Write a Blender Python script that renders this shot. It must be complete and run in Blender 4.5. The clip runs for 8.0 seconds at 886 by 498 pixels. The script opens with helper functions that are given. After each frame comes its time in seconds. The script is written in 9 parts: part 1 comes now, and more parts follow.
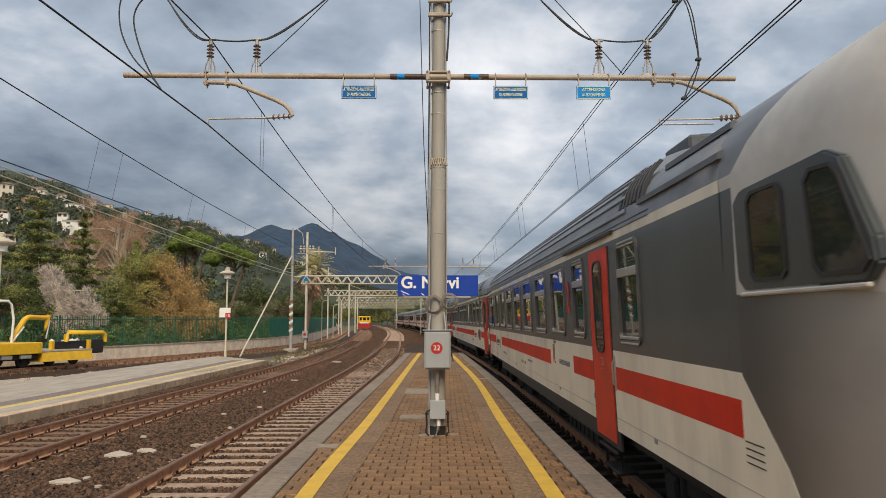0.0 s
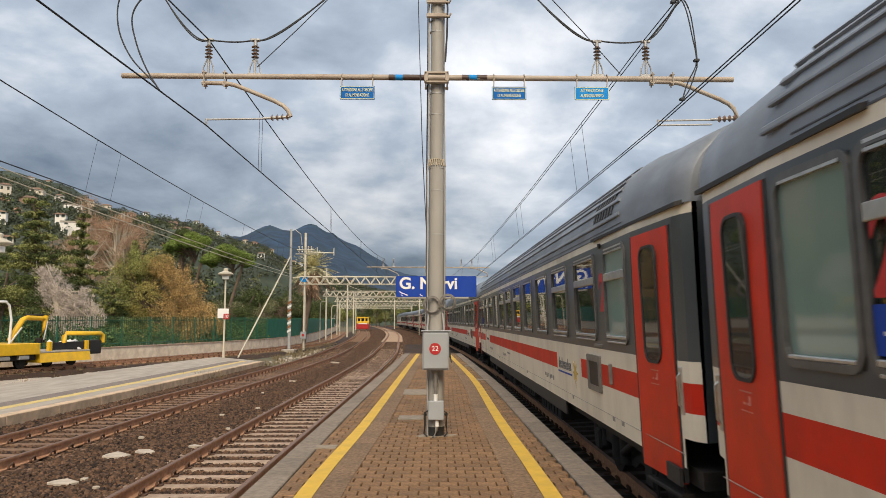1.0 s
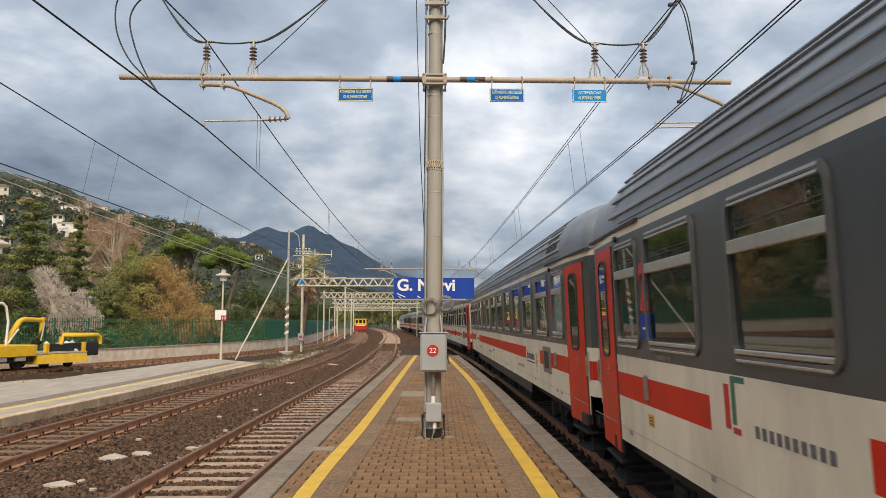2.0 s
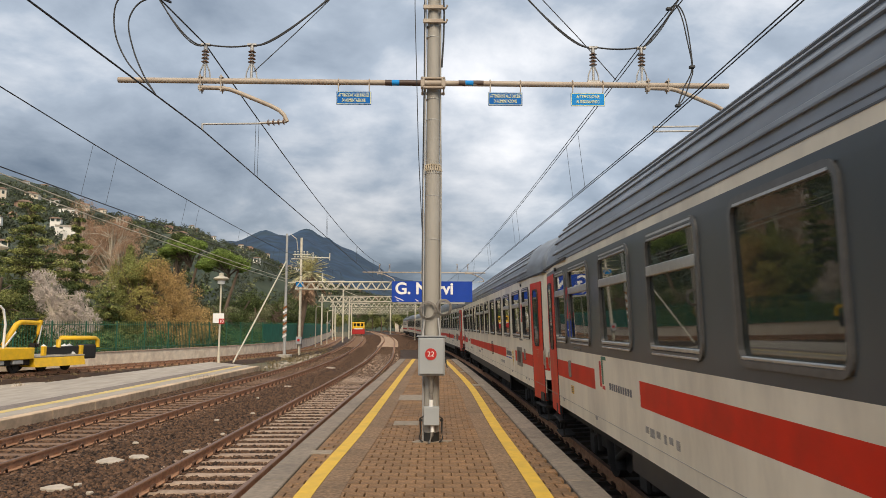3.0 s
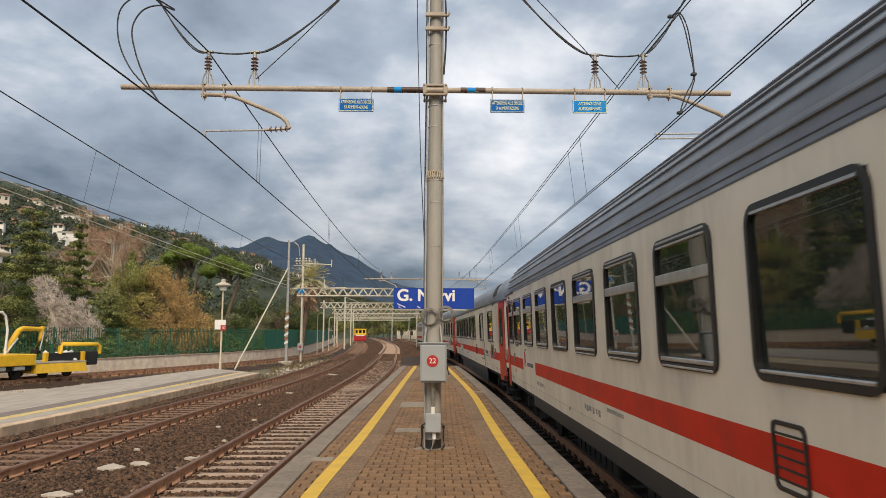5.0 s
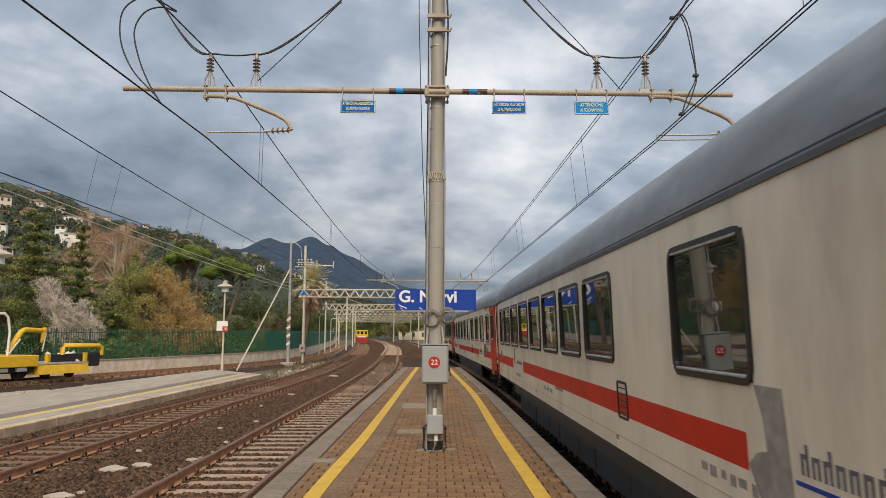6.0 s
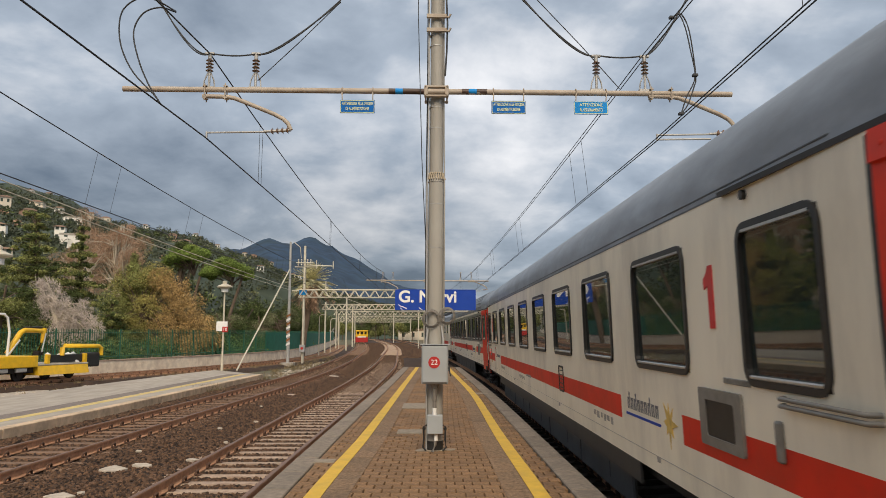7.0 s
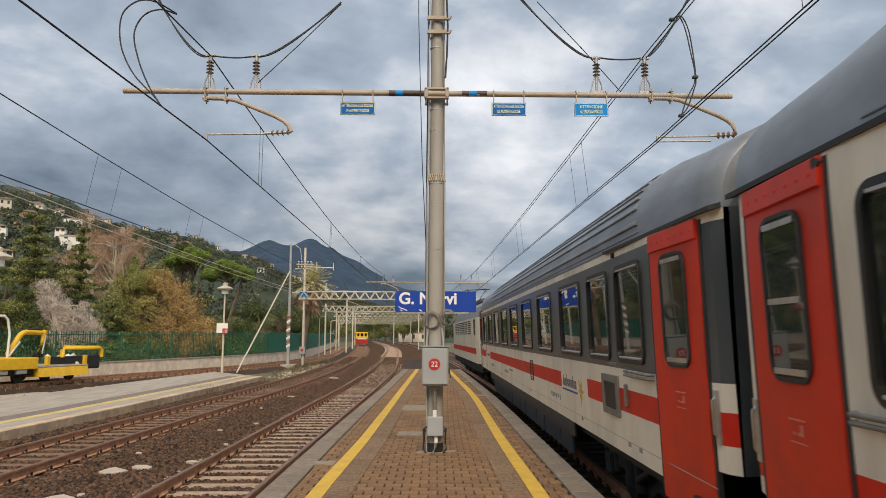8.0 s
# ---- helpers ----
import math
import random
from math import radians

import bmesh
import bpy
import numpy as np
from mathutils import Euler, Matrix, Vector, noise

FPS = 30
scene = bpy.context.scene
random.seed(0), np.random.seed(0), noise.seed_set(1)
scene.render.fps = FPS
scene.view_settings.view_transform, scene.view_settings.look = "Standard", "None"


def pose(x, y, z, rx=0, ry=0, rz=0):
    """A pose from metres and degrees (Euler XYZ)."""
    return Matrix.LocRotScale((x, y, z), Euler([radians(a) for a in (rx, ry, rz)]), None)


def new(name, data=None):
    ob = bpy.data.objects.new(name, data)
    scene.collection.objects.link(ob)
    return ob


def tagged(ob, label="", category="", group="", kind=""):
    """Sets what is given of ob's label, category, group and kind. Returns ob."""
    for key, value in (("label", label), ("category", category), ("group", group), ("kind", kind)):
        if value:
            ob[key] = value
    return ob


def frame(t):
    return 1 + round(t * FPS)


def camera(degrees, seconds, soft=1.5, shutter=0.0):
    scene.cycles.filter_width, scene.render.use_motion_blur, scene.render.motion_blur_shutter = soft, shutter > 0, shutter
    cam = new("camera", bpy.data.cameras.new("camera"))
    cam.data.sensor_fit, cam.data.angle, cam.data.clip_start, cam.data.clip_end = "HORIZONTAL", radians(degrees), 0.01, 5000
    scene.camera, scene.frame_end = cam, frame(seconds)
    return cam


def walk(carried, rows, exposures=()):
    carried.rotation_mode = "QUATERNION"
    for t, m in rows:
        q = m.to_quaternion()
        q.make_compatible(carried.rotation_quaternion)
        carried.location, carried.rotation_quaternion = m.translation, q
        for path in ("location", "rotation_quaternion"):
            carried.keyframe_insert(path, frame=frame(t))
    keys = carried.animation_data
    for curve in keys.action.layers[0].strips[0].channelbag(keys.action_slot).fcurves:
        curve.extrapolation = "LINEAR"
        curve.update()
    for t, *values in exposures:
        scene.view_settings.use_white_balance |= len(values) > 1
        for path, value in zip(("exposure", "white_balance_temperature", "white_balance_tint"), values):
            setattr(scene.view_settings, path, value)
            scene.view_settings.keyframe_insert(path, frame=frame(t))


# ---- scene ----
# ------------------------------------------------------------ camera
cam = camera(62.58, 8.0, soft=0.6, shutter=0.05)
EYE = (0.0, 0.0, 1.65)


def tilt(up, right, lean):
    """The camera's turn: degrees up, degrees to the right, and its lean."""
    return pose(*EYE, 90 + up, 0, -right) @ pose(0, 0, 0, 0, 0, lean)


walk(cam, [(0.0, tilt(5.491, 0.444, 0.0)), (0.5, tilt(5.506, 0.488, 0.02)), (1.0, tilt(5.551, 0.573, 0.0)),
           (1.5, tilt(5.576, 0.666, 0.0)), (2.2, tilt(5.75, 0.78, 0.06)), (3.0, tilt(5.965, 0.890, 0.12)),
           (3.5, tilt(6.151, 0.867, 0.13)), (4.0, tilt(6.302, 0.828, 0.14)), (4.5, tilt(6.413, 0.807, 0.18)),
           (5.2, tilt(6.52, 0.70, 0.21)), (6.0, tilt(6.597, 0.594, 0.22)), (6.5, tilt(6.612, 0.619, 0.16)),
           (7.0, tilt(6.600, 0.620, 0.14)), (7.5, tilt(6.663, 0.622, 0.11)), (8.0, tilt(6.744, 0.602, 0.15))],
     exposures=[(0.0, -0.08), (0.5, 0.07), (1.0, 0.13), (3.5, 0.07), (4.5, 0.02), (6.0, -0.10), (6.5, -0.16), (7.0, -0.08), (8.0, -0.05)])

# ------------------------------------------------------------ world and light
SUN_UP, SUN_TURN = 44.0, 177.0
world = bpy.data.worlds.new("overcast_sky")
scene.world = world
world.use_nodes = True
wn, wl = world.node_tree.nodes, world.node_tree.links
wn.clear()


def wnode(kind, **values):
    n = wn.new(kind)
    for k, v in values.items():
        if k in n.inputs:
            n.inputs[k].default_value = v
    return n


w_out = wn.new("ShaderNodeOutputWorld")
w_bg = wnode("ShaderNodeBackground", Strength=1.0)
wl.new(w_bg.outputs[0], w_out.inputs[0])
sky = wn.new("ShaderNodeTexSky")
sky.sky_type, sky.sun_disc = "NISHITA", False
sky.sun_elevation, sky.sun_rotation = radians(SUN_UP), radians(SUN_TURN)
w_sky = wnode("ShaderNodeVectorMath")
w_sky.operation = "SCALE"
w_sky.inputs["Scale"].default_value = 0.07
wl.new(sky.outputs[0], w_sky.inputs[0])
w_co = wn.new("ShaderNodeTexCoord")
w_sep = wn.new("ShaderNodeSeparateXYZ")
wl.new(w_co.outputs["Generated"], w_sep.inputs[0])
w_z = wn.new("ShaderNodeMath")
w_z.operation = "MAXIMUM"
w_z.inputs[1].default_value = 0.0
wl.new(w_sep.outputs[2], w_z.inputs[0])
w_za = wn.new("ShaderNodeMath")
w_za.operation = "ADD"
w_za.inputs[1].default_value = 0.30
wl.new(w_z.outputs[0], w_za.inputs[0])
flat = []
for i in (0, 1):
    d = wn.new("ShaderNodeMath")
    d.operation = "DIVIDE"
    wl.new(w_sep.outputs[i], d.inputs[0])
    wl.new(w_za.outputs[0], d.inputs[1])
    flat.append(d)
w_flat = wn.new("ShaderNodeCombineXYZ")
wl.new(flat[0].outputs[0], w_flat.inputs[0])
wl.new(flat[1].outputs[0], w_flat.inputs[1])
w_big = wnode("ShaderNodeTexNoise", Scale=0.85, Detail=9.0, Roughness=0.50, Distortion=0.35)
w_fine = wnode("ShaderNodeTexNoise", Scale=3.2, Detail=7.0, Roughness=0.55, Distortion=0.2)
for n in (w_big, w_fine):
    wl.new(w_flat.outputs[0], n.inputs["Vector"])
w_mix = wn.new("ShaderNodeMix")
w_mix.inputs[0].default_value = 0.27
wl.new(w_big.outputs[0], w_mix.inputs[2])
wl.new(w_fine.outputs[0], w_mix.inputs[3])
w_ramp = wn.new("ShaderNodeValToRGB")
w_ramp.color_ramp.elements[0].position, w_ramp.color_ramp.elements[0].color = 0.40, (0.19, 0.245, 0.325, 1)
w_ramp.color_ramp.elements[1].position, w_ramp.color_ramp.elements[1].color = 0.605, (1.06, 1.06, 1.08, 1)
e = w_ramp.color_ramp.elements.new(0.50)
e.color = (0.455, 0.525, 0.62, 1)
w_thin = wn.new("ShaderNodeMapRange")
w_thin.interpolation_type = "SMOOTHSTEP"
w_thin.inputs[1].default_value, w_thin.inputs[2].default_value, w_thin.inputs[3].default_value, w_thin.inputs[4].default_value = -0.05, 0.24, 0.0, 0.05
wl.new(w_sep.outputs[0], w_thin.inputs[0])
w_high = wn.new("ShaderNodeMapRange")
w_high.inputs[1].default_value, w_high.inputs[2].default_value, w_high.inputs[3].default_value, w_high.inputs[4].default_value = 0.14, 0.34, 1.0, 0.0
wl.new(w_z.outputs[0], w_high.inputs[0])
w_add = wn.new("ShaderNodeMath")
w_add.operation = "MULTIPLY_ADD"
wl.new(w_thin.outputs[0], w_add.inputs[0])
wl.new(w_high.outputs[0], w_add.inputs[1])
wl.new(w_mix.outputs[0], w_add.inputs[2])
wl.new(w_add.outputs[0], w_ramp.inputs[0])
w_low = wn.new("ShaderNodeMapRange")
w_low.inputs[2].default_value, w_low.inputs[3].default_value, w_low.inputs[4].default_value = 0.30, 0.74, 1.05
wl.new(w_z.outputs[0], w_low.inputs[0])
w_side = wn.new("ShaderNodeMapRange")              # thinner cloud towards the sea on the right
w_side.interpolation_type = "SMOOTHSTEP"
w_side.inputs[1].default_value, w_side.inputs[2].default_value, w_side.inputs[3].default_value, w_side.inputs[4].default_value = -0.10, 0.30, 0.82, 1.20
wl.new(w_sep.outputs[0], w_side.inputs[0])
w_fade = wn.new("ShaderNodeMapRange")              # only near the horizon
w_fade.inputs[1].default_value, w_fade.inputs[2].default_value, w_fade.inputs[3].default_value, w_fade.inputs[4].default_value = 0.12, 0.30, 1.0, 0.0
wl.new(w_z.outputs[0], w_fade.inputs[0])
w_lit = wn.new("ShaderNodeMix")
w_lit.inputs[2].default_value = 1.0
wl.new(w_fade.outputs[0], w_lit.inputs[0])
wl.new(w_side.outputs[0], w_lit.inputs[3])
w_both = wn.new("ShaderNodeMath")
w_both.operation = "MULTIPLY"
wl.new(w_low.outputs[0], w_both.inputs[0])
wl.new(w_lit.outputs[0], w_both.inputs[1])
w_cloud = wn.new("ShaderNodeVectorMath")
w_cloud.operation = "SCALE"
wl.new(w_ramp.outputs[0], w_cloud.inputs[0])
wl.new(w_both.outputs[0], w_cloud.inputs["Scale"])
w_blend = wn.new("ShaderNodeMix")
w_blend.data_type = "RGBA"
w_blend.inputs[0].default_value = 0.9
wl.new(w_sky.outputs[0], w_blend.inputs[6])
wl.new(w_cloud.outputs[0], w_blend.inputs[7])
wl.new(w_blend.outputs[2], w_bg.inputs[0])

sun = new("sun", bpy.data.lights.new("sun", "SUN"))
sun.data.energy, sun.data.angle, sun.data.color = 3.3, radians(34), (1.0, 0.83, 0.62)
sun.rotation_euler = (radians(90 - SUN_UP), 0, radians(180 - SUN_TURN))
scene.view_settings.exposure = 0.0


# ------------------------------------------------------------ materials
def material(name, colour, rough=0.7, metal=0.0, vary=0.25, scale=6.0, bump=0.0, bump_scale=60.0, dirt=None, dirt_amount=0.35,
             dirt_scale=1.2, spread=0.0, island=False, spec=0.5, stretch=(1, 1, 1)):
    """A painted, stony or earthy surface: a colour with grain, stains of a second colour, relief, and a shade that differs from piece to piece."""
    m = bpy.data.materials.new(name)
    m.use_nodes = True
    nt = m.node_tree
    b = nt.nodes["Principled BSDF"]
    b.inputs["Roughness"].default_value, b.inputs["Metallic"].default_value = rough, metal
    b.inputs["Specular IOR Level"].default_value = spec
    co = nt.nodes.new("ShaderNodeTexCoord")
    mp = nt.nodes.new("ShaderNodeMapping")
    mp.inputs["Scale"].default_value = stretch
    nt.links.new(co.outputs["Object"], mp.inputs[0])
    grain = nt.nodes.new("ShaderNodeTexNoise")
    grain.inputs["Scale"].default_value, grain.inputs["Detail"].default_value = scale, 6.0
    nt.links.new(mp.outputs[0], grain.inputs["Vector"])
    ramp = nt.nodes.new("ShaderNodeValToRGB")
    lo, hi = [c * (1 - vary) for c in colour], [min(1, c * (1 + vary)) for c in colour]
    ramp.color_ramp.elements[0].position, ramp.color_ramp.elements[0].color = 0.3, (*lo, 1)
    ramp.color_ramp.elements[1].position, ramp.color_ramp.elements[1].color = 0.7, (*hi, 1)
    nt.links.new(grain.outputs[0], ramp.inputs[0])
    last = ramp.outputs[0]
    if dirt:
        stain = nt.nodes.new("ShaderNodeTexNoise")
        stain.inputs["Scale"].default_value, stain.inputs["Detail"].default_value = dirt_scale, 8.0
        stain.inputs["Roughness"].default_value = 0.65
        nt.links.new(mp.outputs[0], stain.inputs["Vector"])
        cut = nt.nodes.new("ShaderNodeMapRange")
        cut.inputs[1].default_value, cut.inputs[2].default_value, cut.inputs[4].default_value = 0.45, 0.72, dirt_amount
        nt.links.new(stain.outputs[0], cut.inputs[0])
        mix = nt.nodes.new("ShaderNodeMix")
        mix.data_type = "RGBA"
        mix.inputs[7].default_value = (*dirt, 1)
        nt.links.new(cut.outputs[0], mix.inputs[0])
        nt.links.new(last, mix.inputs[6])
        last = mix.outputs[2]
    if spread:
        src = nt.nodes.new("ShaderNodeNewGeometry" if island else "ShaderNodeObjectInfo")
        rnd = src.outputs["Random Per Island" if island else "Random"]
        rng = nt.nodes.new("ShaderNodeMapRange")
        rng.inputs[3].default_value, rng.inputs[4].default_value = 1 - spread, 1 + spread
        nt.links.new(rnd, rng.inputs[0])
        mul = nt.nodes.new("ShaderNodeVectorMath")
        mul.operation = "SCALE"
        nt.links.new(last, mul.inputs[0])
        nt.links.new(rng.outputs[0], mul.inputs["Scale"])
        last = mul.outputs[0]
    nt.links.new(last, b.inputs["Base Color"])
    if bump:
        fine = nt.nodes.new("ShaderNodeTexNoise")
        fine.inputs["Scale"].default_value, fine.inputs["Detail"].default_value = bump_scale, 5.0
        nt.links.new(co.outputs["Object"], fine.inputs["Vector"])
        bp = nt.nodes.new("ShaderNodeBump")
        bp.inputs["Strength"].default_value, bp.inputs["Distance"].default_value = bump, 0.02
        nt.links.new(fine.outputs[0], bp.inputs["Height"])
        nt.links.new(bp.outputs[0], b.inputs["Normal"])
    return m


def glass(name, tint, rough=0.02, through_it=0.85, coated=False):
    """Window glass; coated: double panes with a sun-reflecting coat."""
    m = bpy.data.materials.new(name)
    m.use_nodes = True
    b = m.node_tree.nodes["Principled BSDF"]
    b.inputs["Base Color"].default_value = (*tint, 1)
    b.inputs["Roughness"].default_value = rough
    b.inputs["Transmission Weight"].default_value = through_it
    b.inputs["IOR"].default_value = 1.75 if coated else 1.5
    b.inputs["Specular IOR Level"].default_value = 0.7 if coated else 0.5
    return m


M_WHITE = material("coach_white_paint", (0.82, 0.755, 0.615), 0.40, vary=0.05, scale=2.5, dirt=(0.40, 0.36, 0.295), dirt_amount=0.60, dirt_scale=1.1, stretch=(1, 1, 0.35), bump=0.04, bump_scale=3)
M_GREY = material("coach_grey_paint", (0.068, 0.080, 0.087), 0.28, vary=0.10, scale=2.5, dirt=(0.085, 0.093, 0.093), dirt_amount=0.45, dirt_scale=0.8, stretch=(1, 1, 0.5), bump=0.03, bump_scale=3)
M_RED = material("coach_red_paint", (0.64, 0.024, 0.008), 0.5, spec=0.3, vary=0.08, scale=3, dirt=(0.27, 0.030, 0.018), dirt_amount=0.5, dirt_scale=1.4)
M_DOOR = material("door_red_paint", (0.66, 0.036, 0.012), 0.45, spec=0.35, vary=0.08, scale=3, dirt=(0.30, 0.040, 0.020), dirt_amount=0.5, dirt_scale=1.6)
M_ROOF = material("roof_grey_paint", (0.205, 0.232, 0.270), 0.40, vary=0.20, scale=5, dirt=(0.115, 0.118, 0.122), dirt_amount=0.7, dirt_scale=1.6, stretch=(1, 0.35, 1), bump=0.05, bump_scale=4)
M_RIB = material("roof_rib_grey", (0.085, 0.095, 0.108), 0.5, vary=0.15, scale=4, dirt=(0.05, 0.05, 0.05), dirt_amount=0.6)
M_SKIRT = material("skirt_dark_grey", (0.022, 0.022, 0.023), 0.6, vary=0.15, scale=4, dirt=(0.05, 0.042, 0.034), dirt_amount=0.5)
M_SKIRT_GREY = material("skirt_dusty_grey", (0.050, 0.052, 0.056), 0.6, vary=0.18, scale=3, dirt=(0.028, 0.026, 0.024), dirt_amount=0.6, dirt_scale=1.2)
M_UNDER = material("running_gear_grime", (0.016, 0.013, 0.011), 0.8, vary=0.3, scale=8, dirt=(0.045, 0.033, 0.023), dirt_amount=0.6, bump=0.2)
M_RUBBER = material("black_rubber", (0.025, 0.025, 0.026), 0.55, vary=0.2, scale=20)
M_ALU = material("worn_aluminium", (0.62, 0.62, 0.60), 0.35, metal=0.85, vary=0.1, scale=15, dirt=(0.30, 0.28, 0.26), dirt_amount=0.4)
M_SILVER = material("cab_silver_paint", (0.60, 0.58, 0.54), 0.40, metal=0.15, vary=0.08, scale=2.5, dirt=(0.30, 0.285, 0.26), dirt_amount=0.5)
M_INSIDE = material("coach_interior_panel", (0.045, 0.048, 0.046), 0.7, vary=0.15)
M_SEAT = material("seat_blue_cloth", (0.05, 0.07, 0.12), 0.9, vary=0.3, scale=30)
M_PANE = glass("coach_window_glass", (0.13, 0.165, 0.15), coated=True)
M_PANE_FROST = glass("frosted_window_glass", (0.28, 0.40, 0.36), 0.06, 0.25, coated=True)
M_STEEL = material("galvanised_steel", (0.44, 0.44, 0.43), 0.5, metal=0.35, vary=0.12, scale=9, dirt=(0.27, 0.24, 0.20), dirt_amount=0.5)
M_MAST = material("mast_grey_paint", (0.34, 0.325, 0.29), 0.55, vary=0.07, scale=6, dirt=(0.22, 0.20, 0.175), dirt_amount=0.45, dirt_scale=2.0, stretch=(1, 1, 0.25), bump=0.06, bump_scale=25)
M_BEAM = material("beam_beige_paint", (0.43, 0.37, 0.30), 0.6, vary=0.12, scale=8, dirt=(0.20, 0.13, 0.09), dirt_amount=0.6, dirt_scale=4, bump=0.05)
M_BOX = material("cabinet_grey_paint", (0.34, 0.365, 0.38), 0.45, vary=0.06, scale=6, dirt=(0.26, 0.255, 0.24), dirt_amount=0.45, dirt_scale=3)
M_CONC = material("concrete", (0.42, 0.385, 0.33), 0.9, vary=0.16, scale=9, dirt=(0.20, 0.175, 0.14), dirt_amount=0.6, dirt_scale=1.6, bump=0.25, bump_scale=70)
M_KERB = material("kerb_stone", (0.245, 0.200, 0.155), 0.88, vary=0.22, scale=14, dirt=(0.135, 0.115, 0.095), dirt_amount=0.6, dirt_scale=2.2, bump=0.35, bump_scale=90, spread=0.10)
M_PAVER = material("brown_paver", (0.230, 0.130, 0.060), 0.85, vary=0.42, scale=26, dirt=(0.090, 0.062, 0.040), dirt_amount=0.75, dirt_scale=1.5, bump=0.3, bump_scale=120, spread=0.16, island=True)
M_PAVER_OB = material("brown_paver_single", (0.230, 0.130, 0.060), 0.85, vary=0.42, scale=26, dirt=(0.090, 0.062, 0.040), dirt_amount=0.75, dirt_scale=1.5, bump=0.3, bump_scale=120, spread=0.16)
M_JOINT = material("dark_joint_sand", (0.018, 0.014, 0.010), 0.95, vary=0.3, scale=30)
M_YELLOW = material("yellow_line_paint", (0.66, 0.42, 0.045), 0.7, vary=0.10, scale=14, dirt=(0.36, 0.25, 0.07), dirt_amount=0.55, dirt_scale=3.5, bump=0.12, bump_scale=120)
M_BALLAST = material("ballast_stone", (0.034, 0.018, 0.010), 0.92, vary=0.4, scale=22, dirt=(0.115, 0.064, 0.038), dirt_amount=0.5, dirt_scale=0.7, bump=0.9, bump_scale=34)
M_STONES = material("loose_ballast_stone", (0.078, 0.043, 0.024), 0.92, vary=0.35, scale=22, bump=0.3, bump_scale=90, spread=0.85, island=True)
M_EARTH = material("dry_earth_and_weeds", (0.15, 0.13, 0.085), 0.95, vary=0.35, scale=3, dirt=(0.075, 0.085, 0.035), dirt_amount=0.8, dirt_scale=0.35, bump=0.5, bump_scale=20)
M_CLIP = material("dark_rusty_clip", (0.085, 0.045, 0.028), 0.85, vary=0.3, scale=20)
M_RUST = material("rail_rust", (0.49, 0.275, 0.160), 0.85, vary=0.25, scale=14, dirt=(0.30, 0.135, 0.062), dirt_amount=0.6, dirt_scale=3, bump=0.2, bump_scale=60)
M_HEAD = material("rail_head", (0.20, 0.115, 0.072), 0.5, metal=0.25, vary=0.25, scale=20)
M_SLEEPER = material("concrete_sleeper", (0.42, 0.315, 0.235), 0.9, vary=0.2, scale=12, dirt=(0.16, 0.095, 0.06), dirt_amount=0.8, dirt_scale=2.0, bump=0.3, bump_scale=70, spread=0.12)
M_SLEEPER_WOOD = material("weathered_sleeper", (0.235, 0.142, 0.088), 0.9, vary=0.3, scale=12, dirt=(0.09, 0.06, 0.04), dirt_amount=0.7, dirt_scale=3, bump=0.4, bump_scale=50, spread=0.18)
# Grimy sleepers, their colour darkened further to paint the train's deep shade.
M_SLEEPER_GRIMY_SHADED = material("oily_sleeper", (0.060, 0.045, 0.034), 0.85, vary=0.3, scale=12, dirt=(0.03, 0.024, 0.02), dirt_amount=0.6, dirt_scale=3, bump=0.3, bump_scale=50, spread=0.15)
M_WIRE = material("dark_copper_wire", (0.040, 0.042, 0.045), 0.6, metal=0.3, vary=0.2)
M_PORC = material("brown_porcelain", (0.20, 0.12, 0.08), 0.2, vary=0.2, scale=20)
M_BLUE = material("sign_blue", (0.012, 0.055, 0.36), 0.5, vary=0.06, scale=5, spec=0.2, dirt=(0.03, 0.07, 0.28), dirt_amount=0.4)
M_BLUE2 = material("board_blue", (0.006, 0.125, 0.43), 0.6, vary=0.08, scale=8, spec=0.15)
M_LBLUE = material("board_light_blue", (0.015, 0.24, 0.62), 0.6, vary=0.08, scale=8, spec=0.15)
M_SIGNWHITE = material("sign_white", (0.78, 0.78, 0.76), 0.45, vary=0.04)
M_SIGNYEL = material("board_yellow_letter", (0.72, 0.72, 0.40), 0.5, vary=0.06)
M_SIGNRED = material("sign_red", (0.42, 0.020, 0.018), 0.45, vary=0.06)
M_BLACK = material("black_paint", (0.02, 0.02, 0.02), 0.5, vary=0.2)
M_HILL = material("wooded_hillside", (0.034, 0.050, 0.030), 0.95, vary=0.5, scale=0.06, dirt=(0.075, 0.080, 0.045), dirt_amount=0.6, dirt_scale=0.02, bump=1.0, bump_scale=0.2)
# Haze over the far ridge is put into its base colour as dark blue.
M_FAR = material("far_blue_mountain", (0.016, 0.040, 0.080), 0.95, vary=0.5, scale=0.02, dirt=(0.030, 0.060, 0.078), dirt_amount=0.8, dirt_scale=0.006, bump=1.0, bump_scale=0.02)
M_GREENPAINT = material("fence_green_paint", (0.016, 0.105, 0.062), 0.5, vary=0.15, scale=8)
M_WALL = material("pale_rendered_wall", (0.86, 0.73, 0.57), 0.9, vary=0.12, scale=3, dirt=(0.52, 0.38, 0.27), dirt_amount=0.7, dirt_scale=1.1, bump=0.35, bump_scale=12)
M_MACH = material("machine_yellow_paint", (0.80, 0.48, 0.015), 0.45, vary=0.08, scale=5, dirt=(0.36, 0.24, 0.06), dirt_amount=0.5, dirt_scale=2)


# ------------------------------------------------------------ building blocks
def empty(name, m=None):
    ob = new(name)
    ob.empty_display_size = 0.2
    if m is not None:
        ob.matrix_basis = m
    return ob


